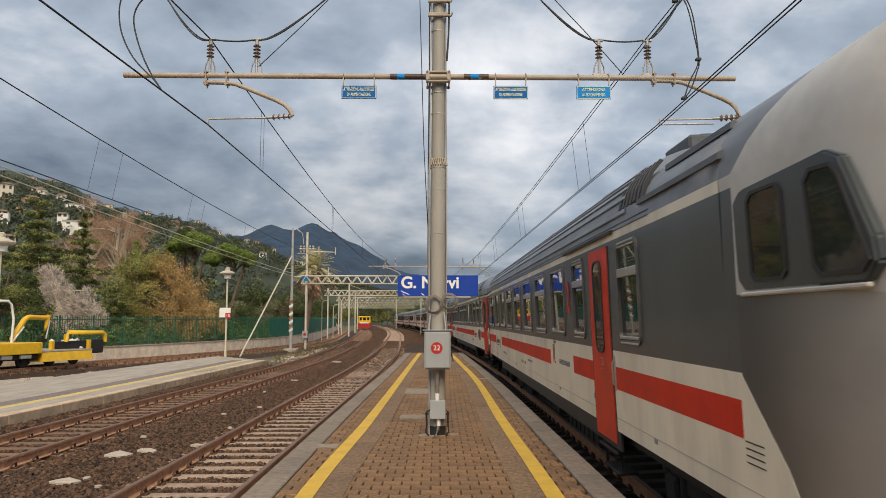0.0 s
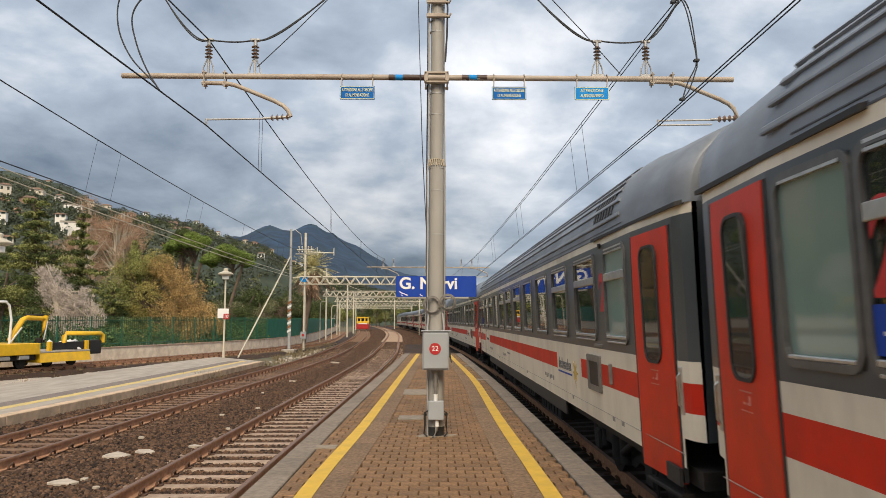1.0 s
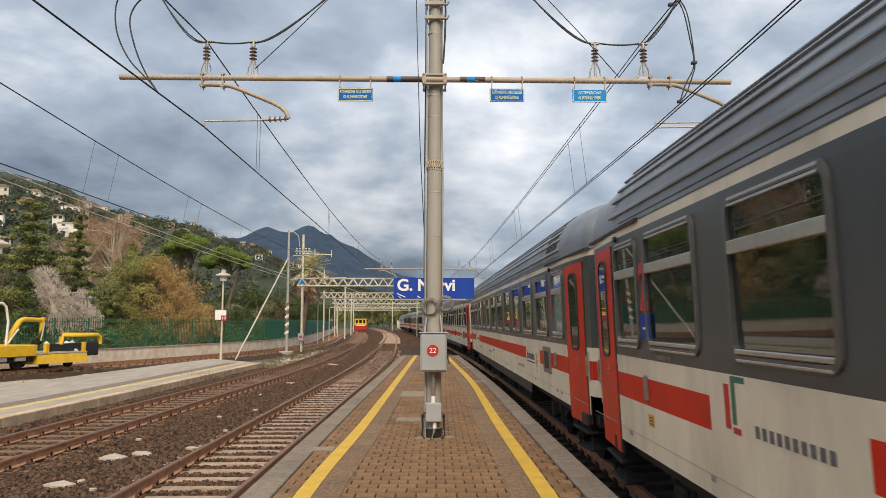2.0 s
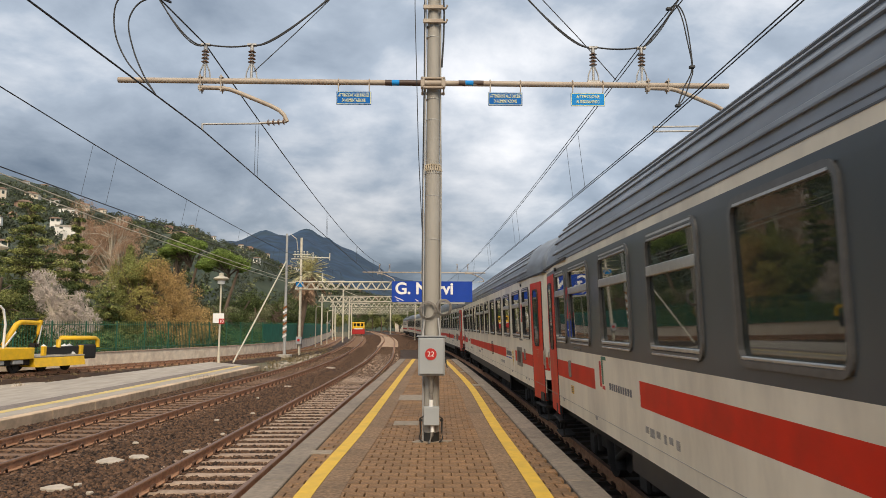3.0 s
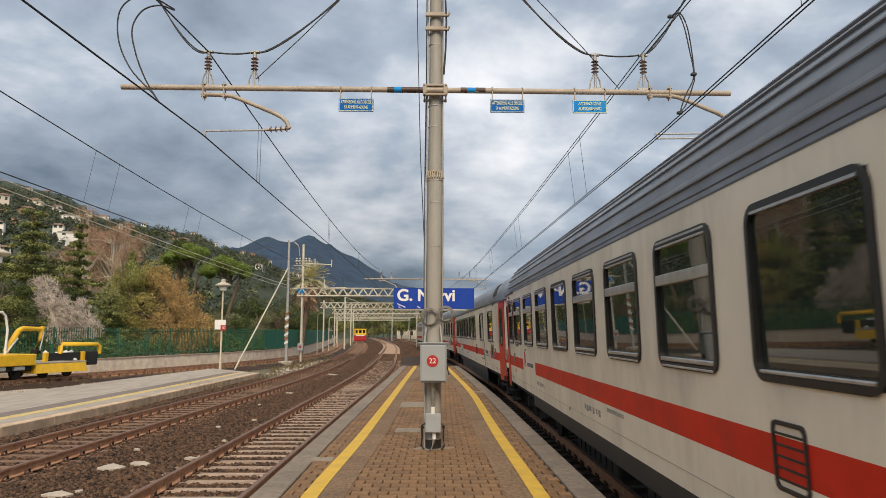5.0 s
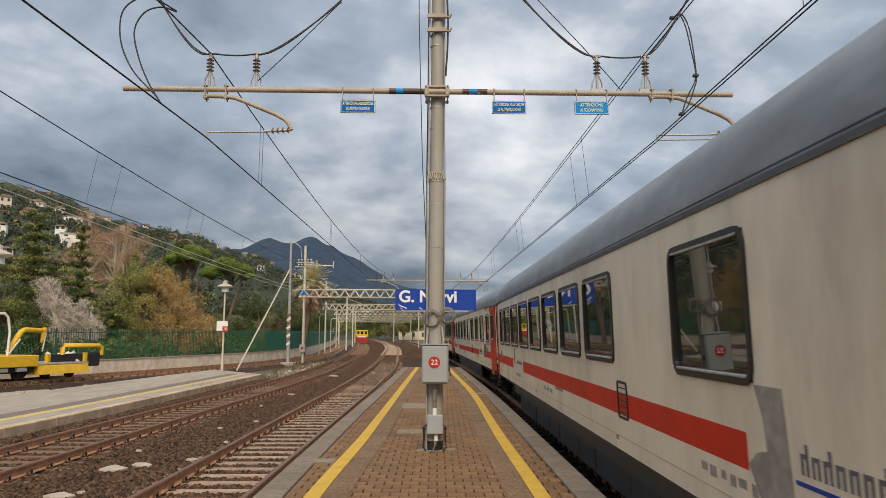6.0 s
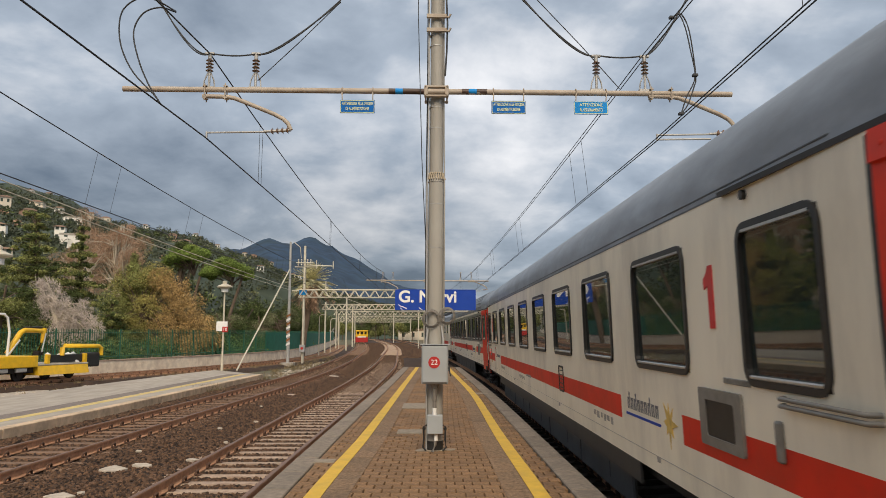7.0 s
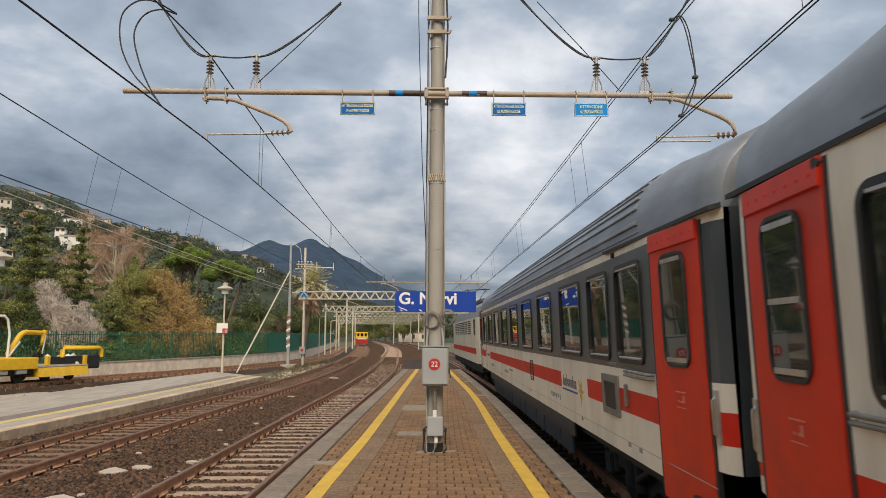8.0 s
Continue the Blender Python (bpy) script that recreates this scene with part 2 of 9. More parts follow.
def part(name, bm, mats, parent=None, label="", smooth=False, m=None):
    me = bpy.data.meshes.new(name)
    bm.to_mesh(me)
    bm.free()
    for mt in (mats if isinstance(mats, (list, tuple)) else [mats]):
        me.materials.append(mt)
    if smooth:
        me.polygons.foreach_set("use_smooth", [True] * len(me.polygons))
    ob = new(name, me)
    ob.parent = parent
    if m is not None:
        ob.matrix_basis = m
    if label:
        ob["label"] = label
    return ob


def again(ob, m, parent=None):
    """One more object on the same mesh."""
    o = new(ob.name.split(".")[0], ob.data)
    o.parent = parent if parent is not None else ob.parent
    o.matrix_basis = m
    return o


def raw(name, verts, faces, mats, parent=None, label="", smooth=False, idx=None):
    me = bpy.data.meshes.new(name)
    me.from_pydata(verts, [], faces)
    for mt in (mats if isinstance(mats, (list, tuple)) else [mats]):
        me.materials.append(mt)
    if idx is not None:
        me.polygons.foreach_set("material_index", idx)
    if smooth:
        me.polygons.foreach_set("use_smooth", [True] * len(me.polygons))
    me.update()
    ob = new(name, me)
    ob.parent = parent
    if label:
        ob["label"] = label
    return ob


def box(bm, x0, x1, y0, y1, z0, z1, bev=0.0, mi=0):
    """A block with worn edges where bev is given."""
    v = [bm.verts.new((x, y, z)) for z in (z0, z1) for y in (y0, y1) for x in (x0, x1)]
    fs = [bm.faces.new([v[i] for i in f]) for f in ((0, 2, 3, 1), (4, 5, 7, 6), (0, 1, 5, 4), (1, 3, 7, 5), (3, 2, 6, 7), (2, 0, 4, 6))]
    if bev:
        es = list({e for f in fs for e in f.edges})
        fs = bmesh.ops.bevel(bm, geom=es, offset=bev, segments=1, affect="EDGES")["faces"]
    for f in fs:
        f.material_index = mi
    return v


def tube(bm, pts, r, n=8, r2=None, cap=True, mi=0):
    """A round bar along points; r2: its radius at the end."""
    pts = [Vector(p) for p in pts]
    rings = []
    for i, p in enumerate(pts):
        d = (pts[min(i + 1, len(pts) - 1)] - pts[max(i - 1, 0)]).normalized()
        a = d.cross(Vector((0, 0, 1)) if abs(d.z) < 0.95 else Vector((0, 1, 0))).normalized()
        b = d.cross(a)
        k = r if r2 is None else r + (r2 - r) * i / (len(pts) - 1)
        rings.append([bm.verts.new(p + k * (math.cos(t) * a + math.sin(t) * b)) for t in [2 * math.pi * j / n for j in range(n)]])
    for q, w in zip(rings, rings[1:]):
        for j in range(n):
            f = bm.faces.new((q[j], w[j], w[(j + 1) % n], q[(j + 1) % n]))
            f.smooth, f.material_index = True, mi
    if cap:
        for q in (rings[0], rings[-1][::-1]):
            bm.faces.new([bm.verts.new(v.co) for v in q]).material_index = mi


def prism(bm, outline, axis, a0, a1, mi=0):
    """An outline of (u, v) drawn out along an axis: 'x' takes (y, z), 'y' takes (x, z), 'z' takes (x, y)."""
    def at(u, v, a):
        return {"x": (a, u, v), "y": (u, a, v), "z": (u, v, a)}[axis]
    p = [bm.verts.new(at(u, v, a0)) for u, v in outline]
    q = [bm.verts.new(at(u, v, a1)) for u, v in outline]
    n = len(p)
    bm.faces.new(p).material_index = mi
    bm.faces.new(q[::-1]).material_index = mi
    for i in range(n):
        bm.faces.new((p[i], q[i], q[(i + 1) % n], p[(i + 1) % n])).material_index = mi


def rounded(u0, u1, v0, v1, r, n=4):
    """A rectangle with round corners."""
    out = []
    for cu, cv, a in ((u1 - r, v1 - r, 0), (u0 + r, v1 - r, 90), (u0 + r, v0 + r, 180), (u1 - r, v0 + r, 270)):
        out += [(cu + r * math.cos(radians(a + 90 * i / n)), cv + r * math.sin(radians(a + 90 * i / n))) for i in range(n + 1)]
    return out


def ring(bm, outer, inner, axis, a0, a1, mi=0):
    """A frame between two outlines of the same count."""
    def at(u, v, a):
        return {"x": (a, u, v), "y": (u, a, v), "z": (u, v, a)}[axis]
    o0, o1 = [[bm.verts.new(at(u, v, a)) for u, v in outer] for a in (a0, a1)]
    i0, i1 = [[bm.verts.new(at(u, v, a)) for u, v in inner] for a in (a0, a1)]
    n = len(outer)
    for k in range(n):
        j = (k + 1) % n
        for f in ((o0[k], o0[j], i0[j], i0[k]), (o1[k], i1[k], i1[j], o1[j]), (o0[k], o1[k], o1[j], o0[j]), (i0[k], i0[j], i1[j], i1[k])):
            bm.faces.new(f).material_index = mi


def curve_x(knots):
    """A smooth line x(y) through knots of (y, x)."""
    ys, xs = [k[0] for k in knots], [k[1] for k in knots]
    sl = [(xs[min(i + 1, len(xs) - 1)] - xs[max(i - 1, 0)]) / (ys[min(i + 1, len(xs) - 1)] - ys[max(i - 1, 0)]) for i in range(len(xs))]

    def f(y):
        if y <= ys[0]:
            return xs[0] + sl[0] * (y - ys[0])
        if y >= ys[-1]:
            return xs[-1] + sl[-1] * (y - ys[-1])
        i = max(k for k in range(len(ys) - 1) if ys[k] <= y)
        h = ys[i + 1] - ys[i]
        t = (y - ys[i]) / h
        return ((2 * t ** 3 - 3 * t ** 2 + 1) * xs[i] + (t ** 3 - 2 * t ** 2 + t) * h * sl[i] + (3 * t ** 2 - 2 * t ** 3) * xs[i + 1] + (t ** 3 - t ** 2) * h * sl[i + 1])
    return f


# ------------------------------------------------------------ the plan
RAIL = -0.55                                   # top of the rails under the platform's top
TRAIN = curve_x([(-300, 3.485), (-20, 3.485), (5, 3.485), (20, 3.475), (36, 3.225), (60, 2.275), (82, 0.975), (110, -0.625), (143, -3.125), (180, -6.525), (260, -15.425), (400, -32.925)])
CANT, CANT_LIFT = 0.044, 0.03                   # the train's track leans into the curve
NEAR = curve_x([(-300, -3.36), (0, -3.36), (12, -3.32), (22, -3.28), (34, -3.22), (50, -3.45), (82, -4.89), (110, -6.3), (143, -8.7), (180, -12.2), (260, -21.3), (400, -39)])
SECOND = curve_x([(-300, -7.9), (0, -7.85), (14.8, -7.53), (32, -6.95), (50, -7.1), (82, -8.9), (110, -11.0), (143, -14.1), (180, -18.1), (260, -28), (400, -46)])
SIDING = curve_x([(-300, -100), (10, -27), (34, -19.4), (40, -17.3), (47, -15.1), (60, -12.4), (75, -11.9), (110, -14.8), (143, -18.0), (180, -22.2), (260, -32)])
BOUNDARY = curve_x([(-200, -60), (0, -31), (20, -26), (35, -21.5), (43, -19.0), (47, -17.7), (58, -14.9), (70, -13.8), (85, -14.6), (106, -16.6), (140, -20.2), (180, -24.6), (260, -34.5)])


def direction(f, y):
    d = Vector((f(y + 0.5) - f(y - 0.5), 1.0, 0)).normalized()
    return d, Vector((d.y, -d.x, 0))


def steps(y0, y1, near=1.0):
    """Stations that grow longer with distance."""
    out, y = [], y0
    while y < y1:
        out.append(y)
        y += near if y < 45 else near * (1 + (y - 45) / 30)
    return out + [y1]


def sweep(bm, f, section, ys, z=0.0, mi=0, close=True):
    """A section of (across, up) carried along a line."""
    rows = []
    for y in ys:
        d, r = direction(f, y)
        c = Vector((f(y), y, z))
        rows.append([bm.verts.new(c + r * u + Vector((0, 0, v))) for u, v in section])
    n = len(section)
    for a, b in zip(rows, rows[1:]):
        for i in range(n if close else n - 1):
            bm.faces.new((a[i], a[(i + 1) % n], b[(i + 1) % n], b[i])).material_index = mi
    if close:
        bm.faces.new(rows[0])
        bm.faces.new(rows[-1][::-1])


# ------------------------------------------------------------ ground and tracks
def ground_sheet():
    bm = bmesh.new()
    xs = [-2500, -900, -300, -100, -60, -40, -30, -22, -15, -8, 0, 8, 15, 30, 60, 120, 400, 1200, 2500]
    ys = [-2500, -800, -300, -120, -60, -20, 0, 10, 20, 30, 40, 50, 60, 80, 100, 140, 200, 300, 500, 1000, 2500]
    grid = [[bm.verts.new((x, y, -0.98 + (0.03 * noise.noise((x * 0.3, y * 0.3, 0)) if abs(x) < 100 else 0))) for x in xs] for y in ys]
    for r, s in zip(grid, grid[1:]):
        for i in range(len(xs) - 1):
            bm.faces.new((r[i], r[i + 1], s[i + 1], s[i]))
    return tagged(part("ground", bm, M_EARTH), "dry earth with sparse weeds around the tracks", "ground", kind="structure")


def ballast_bed():
    """One bank of stones that carries all the running lines."""
    ys = steps(-220, 330, 1.2)
    verts, faces = [], []
    us = 34
    for y in ys:
        xl, xr = SECOND(y) - (1.85 if y < 37 else 1.55), TRAIN(y) + 3.4
        lift = 0.10 * min(1, max(0, (38.5 - y) / 2))
        for i in range(us + 1):
            x = xl + (xr - xl) * i / us
            edge = min(1, min((x - xl) if y > 37.5 else 9, xr - x) / 0.8)
            z = RAIL - (0.207 if min(abs(x - NEAR(y)), abs(x - SECOND(y))) < 1.25 else 0.198) + lift * min(1, max(0, (SECOND(y) - 0.85 - x) / 0.4)) - 0.25 * (1 - edge) + 0.016 * noise.noise((x * 1.1, y * 1.1, 3)) + 0.014 * noise.noise((x * 4, y * 4, 1))
            verts.append((x, y, z))
    for r in range(len(ys) - 1):
        for i in range(us):
            a = r * (us + 1) + i
            faces.append((a, a + 1, a + us + 2, a + us + 1))
    return tagged(raw("ballast_bed", verts, faces, M_BALLAST, smooth=True), "dark brown crushed stone ballast under the tracks", "ballast", kind="structure")


def loose_stones():
    """Single stones of the ballast where the camera stands close."""
    rng = random.Random(5)
    verts, faces = [], []
    base = [(0.9, 0, -0.2), (0.2, 0.9, -0.1), (-0.8, 0.4, -0.2), (-0.5, -0.8, -0.1), (0.3, -0.7, 0.35), (0.2, 0.3, 0.75), (-0.4, 0.1, 0.6)]
    tri = [(0, 1, 5), (1, 2, 6), (1, 6, 5), (2, 3, 6), (3, 4, 6), (4, 5, 6), (4, 0, 5), (3, 0, 4)]

    def stone(x, y, z, s):
        k, a = len(verts), rng.random() * 6.28
        ca, sa = math.cos(a), math.sin(a)
        sx, sy, sz = s * rng.uniform(0.8, 1.4), s * rng.uniform(0.7, 1.1), s * rng.uniform(0.6, 1.1)
        for bx, by, bz in base:
            bx, by, bz = bx * sx + rng.uniform(-.15, .15) * s, by * sy + rng.uniform(-.15, .15) * s, bz * sz
            verts.append((x + bx * ca - by * sa, y + bx * sa + by * ca, z + bz))
        faces.extend([tuple(k + i for i in t) for t in tri])
    for _ in range(78000):
        y = 6.5 + 30 * rng.random() ** 1.7
        x = rng.uniform(SECOND(y) - 1.8, -1.95)
        u1, u2 = x - NEAR(y), x - SECOND(y)
        inside = abs(u1) < 0.98 or abs(u2) < 0.98
        if inside:
            if abs((y / 0.6 + 0.5) % 1.0 - 0.5) < 0.22:
                continue
            if min(abs(abs(u1) - 0.752), abs(abs(u2) - 0.752)) < 0.09:
                continue
        stone(x, y, RAIL - (0.185 if not inside else 0.195) + 0.10 * min(1, max(0, (-0.85 - u2) / 0.4)), rng.uniform(0.022, 0.056))
    for _ in range(22000):
        y = rng.uniform(34, 80)
        x = rng.uniform(SECOND(y) - 1.3, NEAR(y) + 1.3)
        if min(abs(abs(x - NEAR(y)) - 0.752), abs(abs(x - SECOND(y)) - 0.752)) < 0.12:
            continue
        stone(x, y, RAIL - 0.195, rng.uniform(0.035, 0.07))
    for _ in range(26000):
        y = 72 + 110 * rng.random() ** 1.3
        x = rng.uniform(SECOND(y) - 1.3, TRAIN(y) + 1.6)
        if min(abs(x - f(y)) for f in (NEAR, SECOND, TRAIN)) > 1.25:
            stone(x, y, RAIL - 0.195, rng.uniform(0.05, 0.11))
    return tagged(raw("ballast_stones", verts, faces, M_STONES), "loose brown and grey ballast stones between the rails", "stones", kind="stuff")


RAIL_SECTION = [(-0.075, -0.17), (0.075, -0.17), (0.075, -0.155), (0.012, -0.14), (0.012, -0.045), (0.036, -0.035), (0.036, -0.004), (0.028, 0.0),
                (-0.028, 0.0), (-0.036, -0.004), (-0.036, -0.035), (-0.012, -0.045), (-0.012, -0.14), (-0.075, -0.155)]


def track(name, f, y0, y1, near0, near1, sleeper_mat, label, cant=0.0, lift=0.0):
    """Two rails on sleepers with their clips; the sleepers of the nearest stretch are pieces of their own."""
    top = tagged(empty(name), label, "railway track", kind="structure")
    for side in (-0.752, 0.752):
        bm = bmesh.new()
        up = lift + cant * (side + 0.752)
        sweep(bm, f, [(u + side, v) for u, v in RAIL_SECTION], steps(y0, y1, 1.5), RAIL + up)
        for fc in bm.faces:
            if fc.calc_center_median().z > RAIL + up - 0.01 and fc.normal.z > -2:
                fc.material_index = 1
        part("rail", bm, [M_RUST, M_HEAD], top, "rust-brown steel rail")
    bm = bmesh.new()
    prism(bm, [(-0.13, -0.10), (0.13, -0.10), (0.11, 0.0), (-0.11, 0.0)], "x", -1.2, 1.2)
    first = part("sleeper", bm, sleeper_mat, top)
    clip = bmesh.new()
    for side in (-0.752, 0.752):
        for d in (-0.12, 0.12):
            box(clip, side + d - 0.04, side + d + 0.04, -0.05, 0.05, 0.0, 0.025, 0.006)
            tube(clip, [(side + d * 0.75, -0.07, 0.02), (side + d * 0.8, -0.05, 0.075), (side + d, 0, 0.095), (side + d * 0.8, 0.05, 0.075), (side + d * 0.75, 0.07, 0.02)], 0.020, 5)
    cl = part("rail_fastening", clip, M_CLIP, top, "rusty rail clips and bolts")
    made, rest_v, rest_f = 0, [], []
    y = y0
    k = int(y0 / 0.6)
    while k * 0.6 < y1:
        y = k * 0.6
        k += 1
        if y > 150 and k % 3:
            continue
        d, r = direction(f, y)
        m = Matrix.Translation((f(y), y, RAIL - 0.175 + lift + 0.752 * cant)) @ Matrix.Rotation(-math.atan2(d.x, d.y), 4, "Z") @ Matrix.Rotation(-cant, 4, "Y")
        if near0 <= y <= near1:
            if made == 0:
                first.matrix_basis, cl.matrix_basis = m, m
            else:
                again(first, m)
                again(cl, m)
            made += 1
        else:
            b = len(rest_v)
            m = Matrix.Translation((0, 0, -0.016)) @ m
            rest_v += [tuple(m @ Vector(v)) for v in ((-1.2, -.13, -.1), (1.2, -.13, -.1), (-1.2, -.11, 0), (1.2, -.11, 0), (-1.2, .11, 0), (1.2, .11, 0), (-1.2, .13, -.1), (1.2, .13, -.1))]
            rest_f += [(b, b + 1, b + 3, b + 2), (b + 2, b + 3, b + 5, b + 4), (b + 4, b + 5, b + 7, b + 6), (b, b + 2, b + 4, b + 6), (b + 1, b + 7, b + 5, b + 3)]
    if rest_v:
        tagged(raw("far_sleepers", rest_v, rest_f, sleeper_mat, top), kind="stuff")
    return top


ground_sheet()
ballast_bed()
loose_stones()
track("track_near", NEAR, -60, 300, 6.0, 60.0, M_SLEEPER, "rusty rails on pale concrete sleepers beside the platform")
track("track_second", SECOND, -60, 300, 8.0, 60.0, M_SLEEPER_WOOD, "rusty rails on brown sleepers beside the low platform")
track("track_train", TRAIN, -215, 300, 6.0, 30.0, M_SLEEPER_GRIMY_SHADED, "rusty rails on grimy sleepers darkened as shade under the passing train", CANT, CANT_LIFT)


def siding_bed():
    bm = bmesh.new()
    sweep(bm, SIDING, [(-2.4, -0.3), (-1.5, 0), (1.5, 0), (2.4, -0.3)], steps(-20, 150, 1.2), RAIL - 0.2, close=False)
    return tagged(part("siding_bed", bm, M_BALLAST), "brown ballast strip under the siding", "ballast", kind="structure")


siding_bed()
track("track_siding", SIDING, 12, 150, 30.0, 60.0, M_SLEEPER_WOOD, "weedy rusty siding by the boundary wall")

# ------------------------------------------------------------ the platform
LEFT_EDGE = curve_x([(-60, -1.83), (0, -1.83), (12, -1.83), (25, -1.66), (36, -1.56)])
RIGHT_EDGE = curve_x([(-60, 1.79), (0, 1.79), (12, 1.73), (20, 1.66), (36, 1.27)])
P_END = 36.3


def platform_body():
    ys = steps(-60, P_END, 1.0)
    bm = bmesh.new()
    rows = []
    for y in ys:
        l, r = LEFT_EDGE(y) + 0.06, RIGHT_EDGE(y) - 0.06
        rows.append([bm.verts.new(p) for p in ((l, y, -0.95), (l, y, -0.07), (r, y, -0.07), (r, y, -0.95))])
    for a, b in zip(rows, rows[1:]):
        for i in range(3):
            bm.faces.new((a[i], a[i + 1], b[i + 1], b[i]))
    bm.faces.new(rows[-1])
    bm.faces.new(rows[0][::-1])
    bmesh.ops.recalc_face_normals(bm, faces=bm.faces)
    return tagged(part("platform", bm, [M_JOINT]), "station platform between two tracks, paved in brown blocks", "platform", kind="structure")


platform = platform_body()


def kerbs(edge, side):
    """Kerb stones a metre long, each with its own worn edges; side +1 reaches right of the edge line."""
    y = -59.0
    while y < P_END - 0.1:
        y1 = min(y + 0.99, P_END)
        x0, x1 = edge(y), edge(y1)
        w = 0.30 * side
        bm = bmesh.new()
        v = [bm.verts.new(p) for p in ((x0, y, -0.30), (x0 + w, y, -0.30), (x1 + w, y1, -0.30), (x1, y1, -0.30), (x0, y, 0), (x0 + w, y, 0), (x1 + w, y1, 0), (x1, y1, 0))]
        for f in ((3, 2, 1, 0), (4, 5, 6, 7), (0, 1, 5, 4), (1, 2, 6, 5), (2, 3, 7, 6), (3, 0, 4, 7)):
            bm.faces.new([v[i] for i in f])
        bmesh.ops.recalc_face_normals(bm, faces=bm.faces)
        bmesh.ops.bevel(bm, geom=list(bm.edges), offset=0.012, segments=1, affect="EDGES")
        part("kerb_stone", bm, M_KERB, platform)
        y += 1.0


kerbs(LEFT_EDGE, 1)
kerbs(RIGHT_EDGE, -1)

LEFT_LINE = curve_x([(-60, -1.24), (7, -1.24), (12, -1.12), (25, -0.97), (36, -0.85)])
RIGHT_LINE = curve_x([(-60, 1.10), (7, 1.10), (12, 1.06), (20, 1.06), (28, 0.85), (36, 0.62)])


def yellow_line(f):
    bm = bmesh.new()
    sweep(bm, f, [(-0.085, 0), (0.085, 0), (0.085, 0.004), (-0.085, 0.004)], steps(-50, 36.0, 0.8), 0.0)
    bmesh.ops.recalc_face_normals(bm, faces=bm.faces)
    part("safety_line", bm, M_YELLOW, platform, "worn yellow safety line painted on the paving")


yellow_line(LEFT_LINE)
yellow_line(RIGHT_LINE)


def border_slabs(f, side):
    """Gritty slabs along the inner edge of a yellow line."""
    y = -8.0
    while y < P_END - 1.0:
        y1 = y + 0.992
        bm = bmesh.new()
        x0, x1 = f(y) + side * 0.088, f(y1) + side * 0.088
        w = side * 0.27
        v = [bm.verts.new(p) for p in ((x0, y, -0.05), (x0 + w, y, -0.05), (x1 + w, y1, -0.05), (x1, y1, -0.05), (x0, y, 0.003), (x0 + w, y, 0.003), (x1 + w, y1, 0.003), (x1, y1, 0.003))]
        for q in ((4, 5, 6, 7), (0, 1, 5, 4), (1, 2, 6, 5), (2, 3, 7, 6), (3, 0, 4, 7)):
            bm.faces.new([v[i] for i in q])
        bmesh.ops.recalc_face_normals(bm, faces=bm.faces)
        bmesh.ops.bevel(bm, geom=[e for e in bm.edges if e.calc_length() > 0.1], offset=0.004, segments=1, affect="EDGES")
        part("border_slab", bm, M_BORDER, platform)
        y += 1.0


M_BORDER = material("gritty_border_slab", (0.22, 0.142, 0.083), 0.9, vary=0.45, scale=22, dirt=(0.12, 0.085, 0.055), dirt_amount=0.6, dirt_scale=2.0, bump=0.5, bump_scale=120, spread=0.10)
border_slabs(LEFT_LINE, 1)
border_slabs(RIGHT_LINE, -1)


def pavers():
    """Running-bond blocks 20 by 19 cm with dark joints along the platform; the three hundred nearest are pieces of their own, the rest one joined layer."""
    rng = random.Random(11)
    L, W, gap_x, gap_y = 0.195, 0.19, 0.013, 0.004

    def block(w, d):
        a, b = (w - gap_x) / 2, (d - gap_y) / 2
        i, j = a - 0.004, b - 0.006
        v = [(-a, -b, -0.07), (a, -b, -0.07), (a, b, -0.07), (-a, b, -0.07), (-a, -b, -0.008), (a, -b, -0.008), (a, b, -0.008), (-a, b, -0.008),
             (-i, -j, 0), (i, -j, 0), (i, j, 0), (-i, j, 0)]
        f = [(0, 1, 5, 4), (1, 2, 6, 5), (2, 3, 7, 6), (3, 0, 4, 7), (4, 5, 9, 8), (5, 6, 10, 9), (6, 7, 11, 10), (7, 4, 8, 11), (8, 9, 10, 11)]
        return v, f
    bv, bf = block(L, W)
    shared = bpy.data.meshes.new("paver")
    shared.from_pydata(bv, [], bf)
    shared.materials.append(M_PAVER_OB)
    verts, faces, singles = [], [], 0
    row = 0
    y = -8.1
    while y < P_END - 0.1:
        l, r = LEFT_EDGE(y) + 0.315, RIGHT_EDGE(y) - 0.315
        x = l - (L / 2 if row % 2 else 0)
        while x < r - 0.03:
            x0, x1 = max(x, l), min(x + L, r)
            if x1 - x0 > 0.05:
                c = Vector(((x0 + x1) / 2, y + W / 2, -0.004 + rng.uniform(-0.003, 0.0025)))
                q = Euler((rng.gauss(0, 0.008), rng.gauss(0, 0.006), rng.gauss(0, 0.006)))
                whole = x1 - x0 > L - 0.001
                if whole and 6.9 < y < 11.2 and singles < 300 and -1.2 < c.x < 1.2:
                    o = new("paver", shared)
                    o.parent = platform
                    o.location, o.rotation_euler = c, q
                    singles += 1
                else:
                    m = Matrix.Translation(c) @ q.to_matrix().to_4x4()
                    k = len(verts)
                    vv, ff = (bv, bf) if whole else block(x1 - x0, W)
                    verts += [tuple(m @ Vector(p)) for p in vv]
                    faces += [tuple(k + i for i in t) for t in ff]
            x += L
        y += W
        row += 1
    tagged(raw("paver_field", verts, faces, M_PAVER, platform), "brown interlocking paving blocks with dark joints", kind="stuff")


